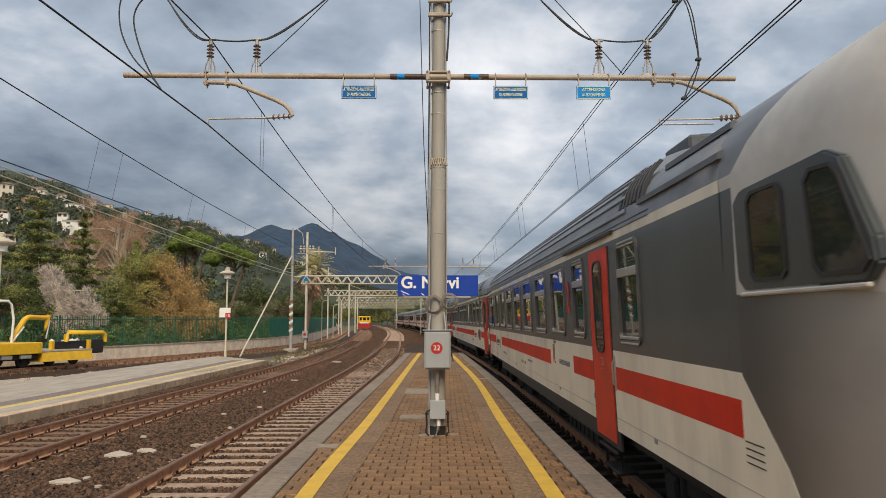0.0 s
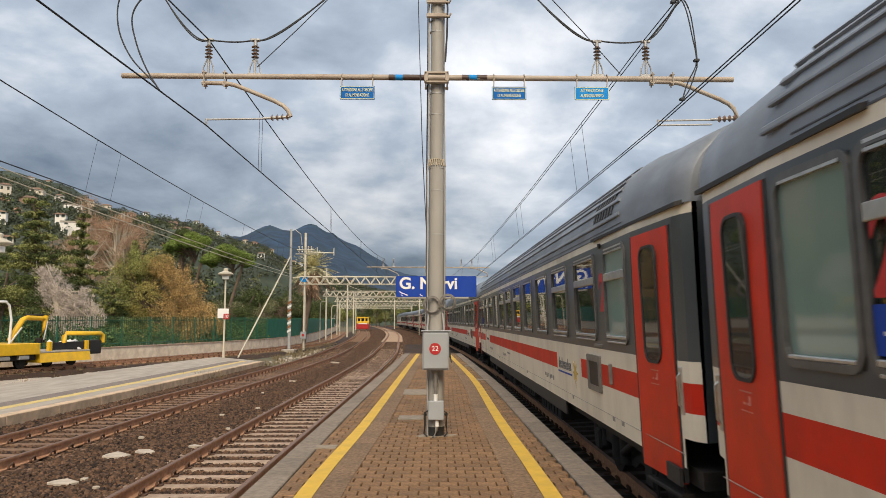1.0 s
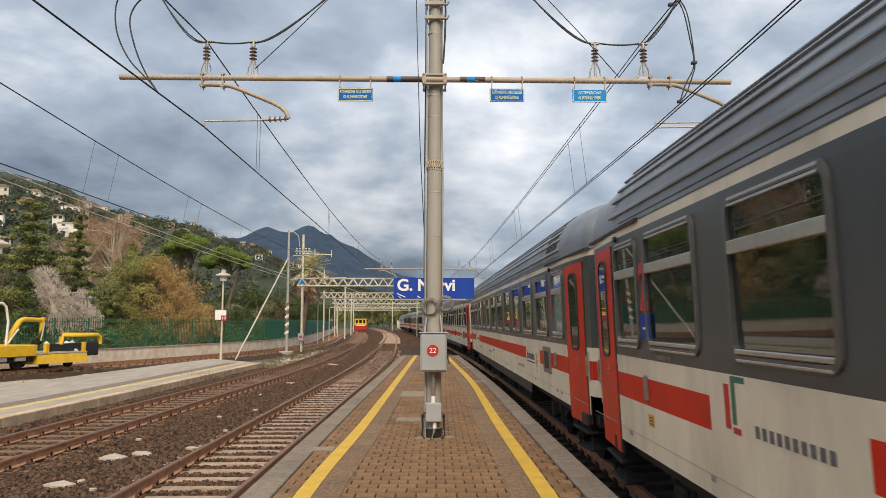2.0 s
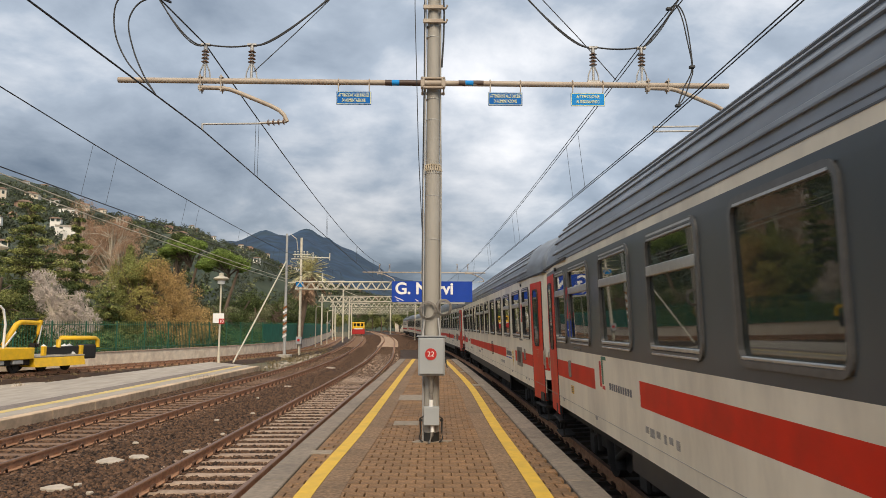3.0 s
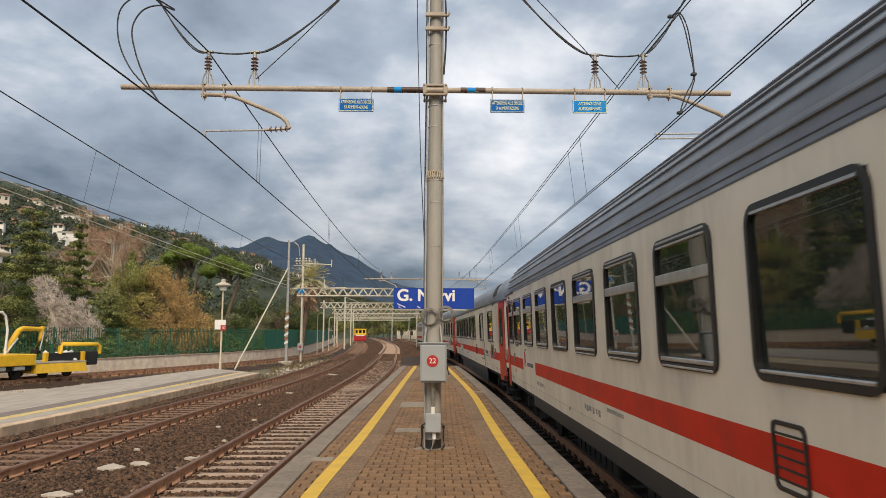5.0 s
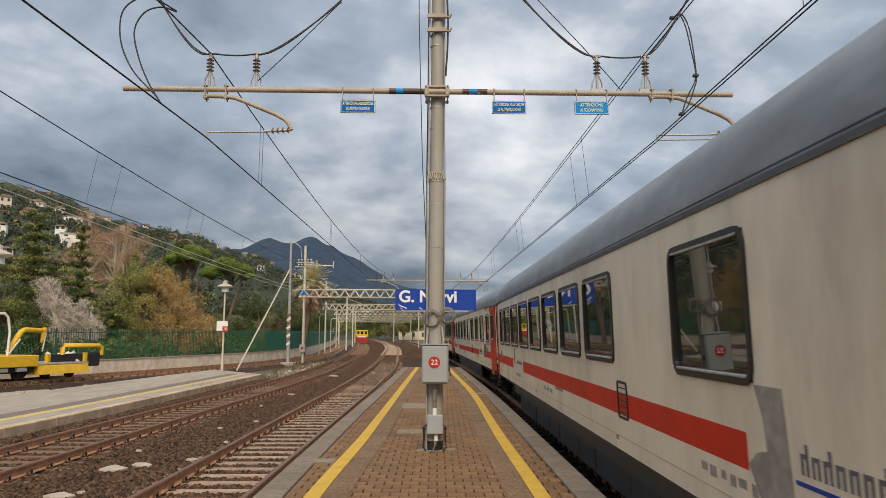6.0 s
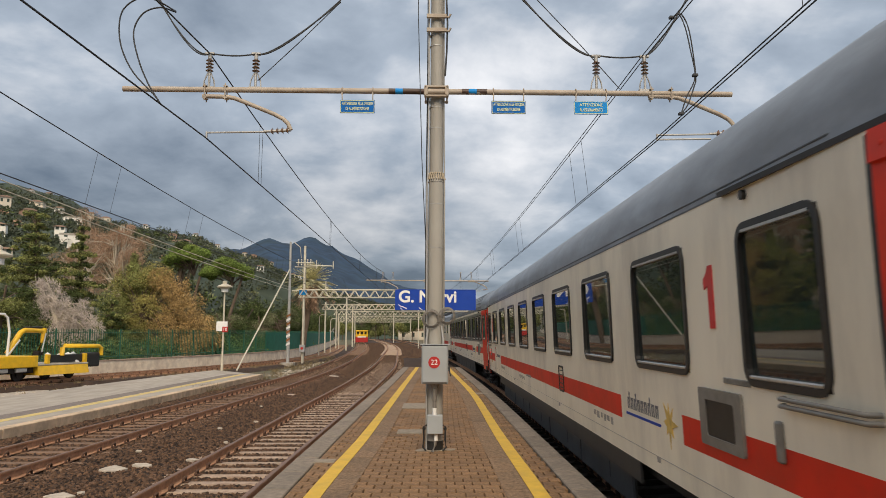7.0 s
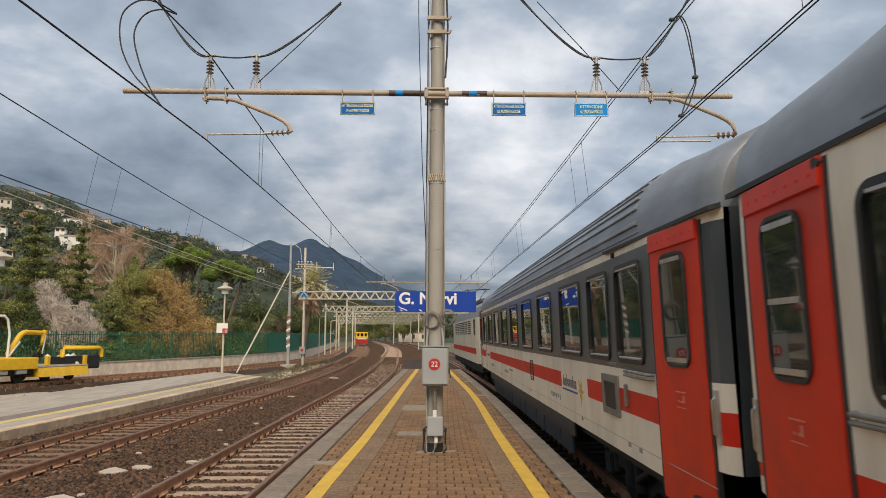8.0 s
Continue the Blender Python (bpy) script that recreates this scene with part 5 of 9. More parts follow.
def driving_trailer():
    """The leading car: a rounded silver cab, then the grey and white livery."""
    top = tagged(empty("driving_trailer"), "grey and white driving coach with rounded silver cab leading the train", "train coach", group="coaches of the train")
    h = LEN / 2
    ws = [(5.3, 6.1), (7.93, 8.7)] + [(10.05 + 1.93 * i - 0.62, 10.05 + 1.93 * i + 0.62) for i in range(8)] + [(24.25, 25.02)]
    ws = [(a - h, b - h) for a, b in ws]
    doors = [(6.55 - h, 7.52 - h), (LEN - 1.22 - h, LEN - 0.275 - h)]
    gaps = [(8.95 - h, 11.05 - h), (20.55 - h, 22.5 - h)]
    a0 = 3.2 - h
    shell(top, ws, doors, "grey", (Z0W, Z1W), (1.42, 1.67), a0, h + 0.10, [gaps[0], gaps[1]], front_corner=False, section=SECTIONS["driving"])
    for i, w in enumerate(ws):
        for s in (-1, 1):
            window_parts(top, w[0], w[1], Z0W, Z1W, s, i in (0, 1, 3, 4, 5, 6, 9), M_FRAME_GREY, i == len(ws) - 1)
    for k, d in enumerate(doors):
        for s in (-1, 1):
            coach_door(top, d[0], d[1], s, -1 if k == 0 else 1, h + 0.28, SECTIONS["driving"][1], False, SECTIONS["driving"][0])
    sec = SECTIONS["driving"]
    LOW = 0.83
    r = roof_shell(top, a0, h + 0.10, True, (a0 + 2.5, h - 1.25), smooth_ends=False, section=sec, low_front=LOW)
    louvre(r, a0 + 2.3, sec)
    low = roof_arc(sec[0], sec[0] + (sec[2] - sec[0]) * LOW)
    for s in (-1, 1):
        for i, y1 in ((1, 5.2), (3, 4.6)):
            bm = bmesh.new()
            x, z = low[i]
            prism(bm, [(s * (x - 0.03), z - 0.02), (s * (x + 0.030), z - 0.02), (s * (x + 0.022), z + 0.03), (s * (x - 0.02), z + 0.05)], "y", 3.15 - h, y1 - h)
            bmesh.ops.recalc_face_normals(bm, faces=bm.faces)
            part("roof_ridge", bm, M_RIB, r, "dark ridge along the roof's shoulder")
    for yy in (6.4 - h, 9.8 - h, 15.5 - h):
        bm = bmesh.new()
        box(bm, -0.55, 0.55, yy - 0.42, yy + 0.42, 3.90, 4.18, 0.03)
        box(bm, -0.35, 0.35, yy - 0.2, yy + 0.25, 4.18, 4.24, 0.03)
        part("roof_unit", bm, M_RIB, r, "grey roof ventilator")
    # cab: sections from the coach's outline to the nose, their tops raked forward
    band = sec[0] - 0.09
    outline = [(-1.41, 0.95), (-1.41, 1.15), (-1.41, 1.42), (-1.41, 1.67), (-1.41, 1.85), (-1.405, 2.36), (-1.395, 2.75), (-1.388, band), (-CORNICE, sec[0])] + [(-x, z) for x, z in low[1:]]
    outline += [(-x, z) for x, z in outline[-2::-1]]
    secs = [(3.2, 1.0, 1.0, 0.0), (3.0, 1.0, 1.0, 1.7), (2.85, 1.0, 1.0, 1.65), (2.5, 1.0, 1.0, 1.45), (2.1, 0.998, 1.0, 1.15), (1.75, 0.99, 0.99, 0.9), (1.3, 0.96, 0.965, 0.6),
            (0.9, 0.90, 0.925, 0.35), (0.55, 0.81, 0.87, 0.1), (0.3, 0.68, 0.80, 0.0), (0.18, 0.50, 0.72, 0.0)]
    bm = bmesh.new()
    rows = [[bm.verts.new((x * kx, a - h + max(0, z - 2.0) * (1 - kz) * 3.0 - max(0, z - sec[0]) * rake, 0.95 + (z - 0.95) * kz)) for x, z in outline] for a, kx, kz, rake in secs]
    for i, (a, b) in enumerate(zip(rows, rows[1:])):
        ac = (secs[i][0] + secs[i + 1][0]) / 2
        for j in range(len(outline) - 1):
            f = bm.faces.new((a[j], a[j + 1], b[j + 1], b[j]))
            f.smooth = True
            zc = (outline[j][1] + outline[j + 1][1]) / 2
            if i == 0:
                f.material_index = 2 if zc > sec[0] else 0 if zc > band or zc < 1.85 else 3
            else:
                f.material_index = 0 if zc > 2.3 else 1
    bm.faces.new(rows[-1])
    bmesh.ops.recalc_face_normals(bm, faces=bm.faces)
    part("cab", bm, [M_SILVER, M_CAB_REFLECTION, M_ROOF, M_GREY], top, "rounded silver-grey driving cab")
    for s in (-1, 1):
        for name, pts, mat, text, lift in (("white_flash", ((3.21, 0.95), (3.21, 1.845), (3.02, 1.845), (2.46, 1.34), (2.16, 0.95)), M_WHITE, "off-white slanting end of the lower livery", 0.0),
                                           ("stripe_end", ((3.21, 1.42), (3.21, 1.67), (3.04, 1.67), (3.05, 1.42)), M_RED, "slanting end of the red stripe", 0.003)):
            bm = bmesh.new()
            prism(bm, [(y - h, z) for y, z in pts], "x", *sorted((s * 1.39, s * (1.4125 + lift))))
            bmesh.ops.recalc_face_normals(bm, faces=bm.faces)
            part(name, bm, mat, top, text)
        x0, x1 = sorted((s * 1.34, s * 1.412))
        bm = bmesh.new()
        prism(bm, [(y - h, z) for y, z in ((2.85, 2.37), (2.95, 2.45), (2.95, 2.96), (2.84, 3.03), (1.80, 3.06), (1.66, 3.00), (1.44, 2.58), (1.43, 2.46), (1.53, 2.37))], "x", x0, x1)
        bmesh.ops.recalc_face_normals(bm, faces=bm.faces)
        bmesh.ops.bevel(bm, geom=list(bm.edges), offset=0.015, segments=2, affect="EDGES")
        bay = part("window_bay", bm, M_GREY, top, "dark grey window surround of the cab")
        for pts in (((2.28, 2.49), (2.28, 2.92), (2.33, 2.97), (2.64, 2.97), (2.70, 2.92), (2.70, 2.49), (2.65, 2.45), (2.33, 2.45)), ((1.50, 2.49), (1.68, 2.90), (1.74, 2.96), (1.92, 2.97), (1.98, 2.92), (1.95, 2.49), (1.90, 2.44), (1.56, 2.44))):
            c = (sum(p[0] for p in pts) / 8, sum(p[1] for p in pts) / 8)
            big = [(c[0] + (u - c[0]) * 1.12 - h, c[1] + (v - c[1]) * 1.08) for u, v in pts]
            inn = [(u - h, v) for u, v in pts]
            bm = bmesh.new()
            ring(bm, big, inn, "x", s * 1.405, s * 1.424)
            part("window_seal", bm, M_RUBBER, bay, "black window seal")
            bm = bmesh.new()
            prism(bm, inn, "x", s * 1.411, s * 1.416)
            bmesh.ops.recalc_face_normals(bm, faces=bm.faces)
            part("pane", bm, M_PANE_DOOR, bay, "dark cab window glass")
        bm = bmesh.new()
        box(bm, *sorted((s * 1.39, s * 1.425)), 1.50 - h, 2.90 - h, 2.345, 2.372, 0.008)
        part("bay_ledge", bm, M_SILVER, bay, "bright ledge under the cab windows")
        for j in range(4):
            bm = bmesh.new()
            box(bm, *sorted((s * 1.40, s * 1.4165)), 2.76 - h, 3.02 - h, 1.27 + 0.045 * j, 1.278 + 0.045 * j)
            part("vent_slot", bm, M_BLACK, top, "black vent slot beside the slanting livery")
    bm = bmesh.new()
    prism(bm, [(-0.75, 2.15), (0.75, 2.15), (0.62, 2.75), (-0.62, 2.75)], "y", 0.10 - h, 0.35 - h)
    bmesh.ops.recalc_face_normals(bm, faces=bm.faces)
    part("windscreen", bm, M_PANE_DOOR, top, "dark windscreen")
    underside(top, a0 - 1.0, h + 0.10, (-h + 4.4, h - 3.7), [(-4.5, -2.2, 0.36), (-1.2, 1.6, 0.42), (2.8, 5.0, 0.36)])
    ends(top, -h, h + 0.10, front=False)
    interior(top, a0 + 0.2, h - 1.7)
    side_details(top, True, False, [gaps[1], gaps[0]], None, (9.1 - h, LEN - 2.40 - h))
    return top


def locomotive():
    """The engine that pushes at the tail."""
    top = tagged(empty("locomotive"), "white and grey electric locomotive with red stripe pushing the train", "locomotive")
    h = 9.7
    prof = [(-1.42, 0.95), (-1.42, 1.85), (-1.40, 3.0), (-1.25, 3.45), (-0.85, 3.72), (0, 3.78), (0.85, 3.72), (1.25, 3.45), (1.40, 3.0), (1.42, 1.85), (1.42, 0.95)]
    secs = [(-h + 0.25, 0.86), (-h + 0.7, 0.97), (-h + 1.4, 1.0), (h - 1.4, 1.0), (h - 0.7, 0.97), (h - 0.25, 0.86)]
    bm = bmesh.new()
    rows = [[bm.verts.new((x * k, y, z)) for x, z in prof] for y, k in secs]
    for a, b in zip(rows, rows[1:]):
        for j in range(len(prof) - 1):
            f = bm.faces.new((a[j], b[j], b[j + 1], a[j + 1]))
            f.material_index = 1 if 2 <= j <= 7 else 0
    bm.faces.new(rows[0])
    bm.faces.new(rows[-1][::-1])
    bmesh.ops.recalc_face_normals(bm, faces=bm.faces)
    part("body", bm, [M_WHITE, M_ROOF], top)
    for s in (-1, 1):
        bm = bmesh.new()
        box(bm, *sorted((s * 1.415, s * 1.428)), -h + 1.4, h - 1.4, 1.35, 1.62)
        part("red_stripe", bm, M_RED, top, "red side stripe")
        for j in range(6):
            y = -5.6 + 2.0 * j
            bm = bmesh.new()
            for k in range(7):
                box(bm, *sorted((s * 1.39, s * 1.425)), y, y + 1.5, 2.25 + 0.1 * k, 2.30 + 0.1 * k)
            part("side_grille", bm, M_SKIRT, top, "grey slatted ventilation grille")
        bm = bmesh.new()
        prism(bm, rounded(-h + 1.6, -h + 2.3, 2.2, 2.95, 0.08, 3), "x", s * 1.395, s * 1.422)
        bmesh.ops.recalc_face_normals(bm, faces=bm.faces)
        part("cab_window", bm, M_PANE_DOOR, top)
    bm = bmesh.new()
    box(bm, -0.9, 0.9, -6.0, 6.0, 3.76, 3.95, 0.04)
    for y in (-4, -1, 2, 5):
        tube(bm, [(0, y, 3.95), (0, y, 4.15)], 0.12, 8)
    part("roof_equipment", bm, M_RIB, top, "grey roof equipment")
    bm = bmesh.new()
    for s in (-1, 1):
        tube(bm, [(s * 0.5, 4.5, 4.0), (s * 0.25, 5.9, 4.5), (s * 0.6, 4.9, 5.03)], 0.025, 6)
    tube(bm, [(-0.8, 4.9, 5.0), (0.8, 4.9, 5.0)], 0.03, 6)
    part("pantograph", bm, M_UNDER, top, "raised pantograph")
    bm = bmesh.new()
    box(bm, -1.3, 1.3, -h + 0.4, h - 0.4, 0.55, 0.95, 0.03)
    part("underframe", bm, M_UNDER, top)
    bogie(top, -5.2)
    bogie(top, 5.2)
    ends(top, -h + 0.25, h - 0.25)
    return top


train = [(driving_trailer(), 0, LEN, 4.4, 22.7),
         (coach("grey", "second", "grey and off-white second-class coach with red doors and stripe"), 1, LEN, 3.7, 22.7),
         (coach("grey", "second", "grey and off-white second-class coach with red doors and stripe"), 2, LEN, 3.7, 22.7),
         (coach("white", "second", "off-white second-class coach with red doors and ribbed roof", frosted=False), 3, LEN, 3.7, 22.7),
         (coach("white", "second", "off-white second-class coach with red doors and ribbed roof"), 4, LEN, 3.7, 22.7),
         (coach("white", "service", "off-white coach with few windows and smooth grey roof"), 5, LEN, 3.7, 22.7),
         (coach("white", "first", "off-white first-class coach with large windows and smooth roof"), 6, LEN, 3.7, 22.7),
         (coach("grey", "mixed", "dark grey and off-white coach with red doors near the tail"), 7, LEN, 3.7, 22.7),
         (locomotive(), 8, 19.4, 4.5, 14.9)]


# ------------------------------------------------------------ overhead line
POLE_Y = 10.68


def insulator(bm, p, q, r=0.062, n=4, mi=1):
    """Porcelain discs on a rod from p to q."""
    p, q = Vector(p), Vector(q)
    tube(bm, [p, q], 0.022, 8)
    for i in range(n):
        a, b = p.lerp(q, (i + 0.5) / n), p.lerp(q, (i + 0.85) / n)
        tube(bm, [a, b], r, 12, r2=r * 0.55, mi=mi)


def hanger(top, x, z0, z1):
    """An upright insulator on an A-shaped bracket over the beam."""
    bm = bmesh.new()
    for s in (-1, 1):
        tube(bm, [(x + 0.085 * s, -0.13, z0), (x + 0.07 * s, -0.13, z0 + 0.12), (x + 0.02 * s, -0.13, z0 + 0.24)], 0.011, 6)
    box(bm, x - 0.10, x + 0.10, -0.17, -0.09, z0 - 0.05, z0 + 0.02, 0.008)
    tube(bm, [(x, -0.13, z0 + 0.02), (x, -0.13, z0 + 0.28)], 0.02, 8)
    insulator(bm, (x, -0.13, z0 + 0.24), (x, -0.13, z1 - 0.08), 0.058, 4)
    tube(bm, [(x, -0.13, z1 - 0.08), (x, -0.13, z1)], 0.03, 8)
    box(bm, x - 0.07, x + 0.07, -0.16, -0.10, z1 - 0.015, z1 + 0.02, 0.006)
    return part("insulator", bm, [M_STEEL, M_PORC], top, "upright insulator on a steel bracket")


def steady_arm(top, s, x0, x1, xc, zb, zc, double):
    """The bent tube under the beam, its insulator and the light arm that holds the contact wire."""
    bm = bmesh.new()
    za = zb - (0.095 if s < 0 else 0.045)
    span = x1 - x0
    tube(bm, [(x0, -0.15, za), (x0 + 0.27 * span, -0.15, za - 0.008), (x0 + 0.36 * span, -0.15, za - 0.03), (x0 + 0.48 * span, -0.15, za - 0.09), (x0 + 0.81 * span, -0.15, za - 0.27),
              (x0 + 0.91 * span, -0.15, za - 0.34), (x0 + 0.965 * span, -0.15, za - 0.41), (x1, -0.15, zc + 0.13)], 0.032, 10)
    for u in (0.03, 0.26):
        xu = x0 + u * span
        box(bm, xu - 0.03, xu + 0.03, -0.205, -0.095, za - 0.045, za - 0.025, 0.004)
        box(bm, xu - 0.03, xu + 0.03, -0.205, -0.095, zb + 0.045, zb + 0.06, 0.004)
        for e in (-0.20, -0.10):
            tube(bm, [(xu, e, za - 0.075), (xu, e, zb + 0.085)], 0.010, 6)
    a = part("arm_tube", bm, M_BEAM, top, "bent beige support arm")
    bm = bmesh.new()
    zi = zc + 0.12
    d = -1 if x1 > xc else 1
    insulator(bm, (x1, -0.15, zi + 0.01), (x1 + d * 0.30, -0.15, zi - 0.01), 0.052, 4)
    tube(bm, [(x1 + d * 0.30, -0.15, zi - 0.01), (x1 + d * 0.40, -0.15, zi - 0.015)], 0.02, 8)
    part("insulator", bm, [M_STEEL, M_PORC], a, "brown insulator")
    bm = bmesh.new()
    for k in range(2 if double else 1):
        tube(bm, [(x1 + d * 0.38, -0.15, zi - 0.02 - 0.07 * k), (xc, -0.15, zi - 0.035 - 0.07 * k)], 0.014, 8)
    tube(bm, [(xc, -0.15, zi - 0.02), (xc, -0.15, zc)], 0.016, 8)
    part("registration_arm", bm, M_STEEL, a, "light grey registration arm")


def catenary_mast(x, y, z0, left, right, detail, label):
    """A tubular mast with a cross beam. left, right: (beam end, arm start, arm end, wire) across the track."""
    top = tagged(empty("catenary_mast", Matrix.Translation((x, y, 0))), label, "catenary mast", group="catenary masts")
    bm = bmesh.new()
    tube(bm, [(0, 0, z0), (0.012, 0, 3.88)], 0.114, 28)
    tube(bm, [(0.012, 0, 3.88), (0.012, 0, 3.96)], 0.120, 28, r2=0.106)
    tube(bm, [(0.012, 0, 3.96), (0.03, 0, 9.4)], 0.103, 28, r2=0.088)
    part("tube", bm, M_MAST, top, "weathered grey steel tube")
    bm = bmesh.new()
    tube(bm, [(left[0], -0.15, 5.245), (right[0], -0.15, 5.215)], 0.041, 14)
    part("cross_beam", bm, M_BEAM, top, "beige horizontal beam carrying the wires")
    bm = bmesh.new()
    for z in (5.16, 5.30):
        box(bm, -0.17, 0.19, -0.19, -0.12, z - 0.014, z + 0.014, 0.004)
        box(bm, -0.17, 0.19, 0.10, 0.16, z - 0.014, z + 0.014, 0.004)
        for sx in (-0.15, 0.17):
            tube(bm, [(sx, -0.22, z), (sx, 0.19, z)], 0.012, 6)
    for sx in (-0.145, 0.165):
        box(bm, sx - 0.03, sx + 0.03, -0.20, -0.10, 5.17, 5.29, 0.008)
    part("beam_clamp", bm, M_BEAM, top, "bolted clamp joining beam and mast")
    steady_arm(top, -1, left[1], left[2], left[3], 5.235, 4.50, False)
    steady_arm(top, 1, right[1], right[2], right[3], 5.225, 4.50, True)
    for px in (left[3], left[3] + 0.69, right[3] - 0.88, right[3] - 0.15):
        hanger(top, px, 5.27, 5.80)
    if not detail:
        return top
    # painted bands on the beam
    for x0, x1, mt in ((-0.70, -0.60, M_BAND), (-0.60, -0.49, M_LBLUE), (-0.49, -0.16, M_BAND), (0.39, 0.49, M_BAND), (0.49, 0.61, M_LBLUE), (0.61, 0.76, M_BAND)):
        bm = bmesh.new()
        tube(bm, [(x0, -0.15, 5.232), (x1, -0.15, 5.230)], 0.0435, 14)
        part("painted_band", bm, mt, top, "brown painted band" if mt is M_BAND else "blue painted band")
    # binding where the tube steps in
    bm = bmesh.new()
    for i in range(11):
        a = math.pi + math.pi * (i + 0.5) / 11
        c, s = math.cos(a), math.sin(a)
        tube(bm, [(0.012 + 0.108 * c, 0.108 * s, 4.02), (0.012 + 0.122 * c, 0.122 * s, 3.97), (0.012 + 0.135 * c, 0.135 * s, 3.915)], 0.010, 5)
    tube(bm, [(0.012 + 0.11 * math.cos(0.3 * i), 0.11 * math.sin(0.3 * i), 4.01) for i in range(22)], 0.007, 5)
    tagged(part("frayed_binding", bm, M_ROPE, top, "frayed rope binding round the tube"), kind="stuff")
    for z, r in ((5.02, 0.106), (4.70, 0.104), (2.9, 0.117), (3.55, 0.117), (6.15, 0.103), (5.98, 0.103)):
        bm = bmesh.new()
        tube(bm, [(0.012, 0, z - 0.006), (0.012, 0, z + 0.006)], r, 28)
        part("steel_strap", bm, M_STEEL, top)
    for z in (6.20, 6.42):
        bm = bmesh.new()
        box(bm, -0.14, 0.16, -0.15, -0.10, z - 0.03, z + 0.03, 0.006)
        tube(bm, [(0.10, -0.12, z), (0.20, -0.15, z - 0.03), (0.22, -0.15, z + 0.02)], 0.018, 6)
        part("pipe_bracket", bm, M_BEAM, top, "beige bracket near the mast's top")
    # pipes and cables down the mast
    for pts, r, mt, lb in (([(-0.115, -0.06, 0.0), (-0.118, -0.06, 1.6), (-0.125, -0.06, 3.8), (-0.105, -0.06, 4.1), (-0.100, -0.06, 9.0)], 0.013, M_STEEL, "thin pale conduit"),
                           ([(-0.132, -0.02, 1.5), (-0.135, -0.02, 3.9), (-0.122, -0.02, 5.4), (-0.115, -0.02, 9.0)], 0.010, M_WIRE, "dark cable"),
                           ([(0.128, -0.05, 1.5), (0.135, -0.05, 3.8), (0.125, -0.05, 4.6), (0.12, -0.05, 9.0)], 0.011, M_MAST, "thin conduit painted like the mast"),
                           ([(0.14, -0.08, 5.5), (0.165, -0.1, 5.9), (0.175, -0.12, 6.3), (0.15, -0.12, 6.9)], 0.014, M_WIRE, "dark cable"),
                           ([(-0.28, -0.3, 9.0), (-0.26, -0.3, 6.3), (-0.20, -0.2, 4.2), (-0.14, -0.1, 3.0)], 0.006, M_WIRE, "thin hanging cable")):
        bm = bmesh.new()
        tube(bm, pts, r, 6)
        part("cable", bm, mt, top, lb)
    # coils of spare cable
    for cx, cz, r in ((-0.055, 1.86, 0.125), (0.175, 1.90, 0.115)):
        bm = bmesh.new()
        for k in range(3):
            rr = r - 0.012 * k
            tube(bm, [(cx + rr * math.cos(0.3 * i), -0.135 - 0.012 * k, cz + rr * 1.05 * math.sin(0.3 * i)) for i in range(22)], 0.008, 6)
        part("cable_coil", bm, M_MAST_DARK, top, "coil of spare grey cable")
    # black foot
    bm = bmesh.new()
    tube(bm, [(0, 0, 0.0), (0, 0, 0.13)], 0.121, 28)
    part("foot_band", bm, M_BLACK, top, "black tarred foot of the mast")
    for s in (-1, 1):
        bm = bmesh.new()
        tube(bm, [(s * 0.10, -0.07, 0.36), (s * 0.155, -0.09, 0.33), (s * 0.15, -0.10, 0.15), (s * 0.165, -0.12, 0.05), (s * 0.12, -0.16, 0.01)], 0.013, 6)
        tube(bm, [(s * 0.13, -0.08, 0.30), (s * 0.17, -0.09, 0.31)], 0.02, 6)
        part("earth_cable", bm, M_BLACK, top, "black earthing cable")
    return top


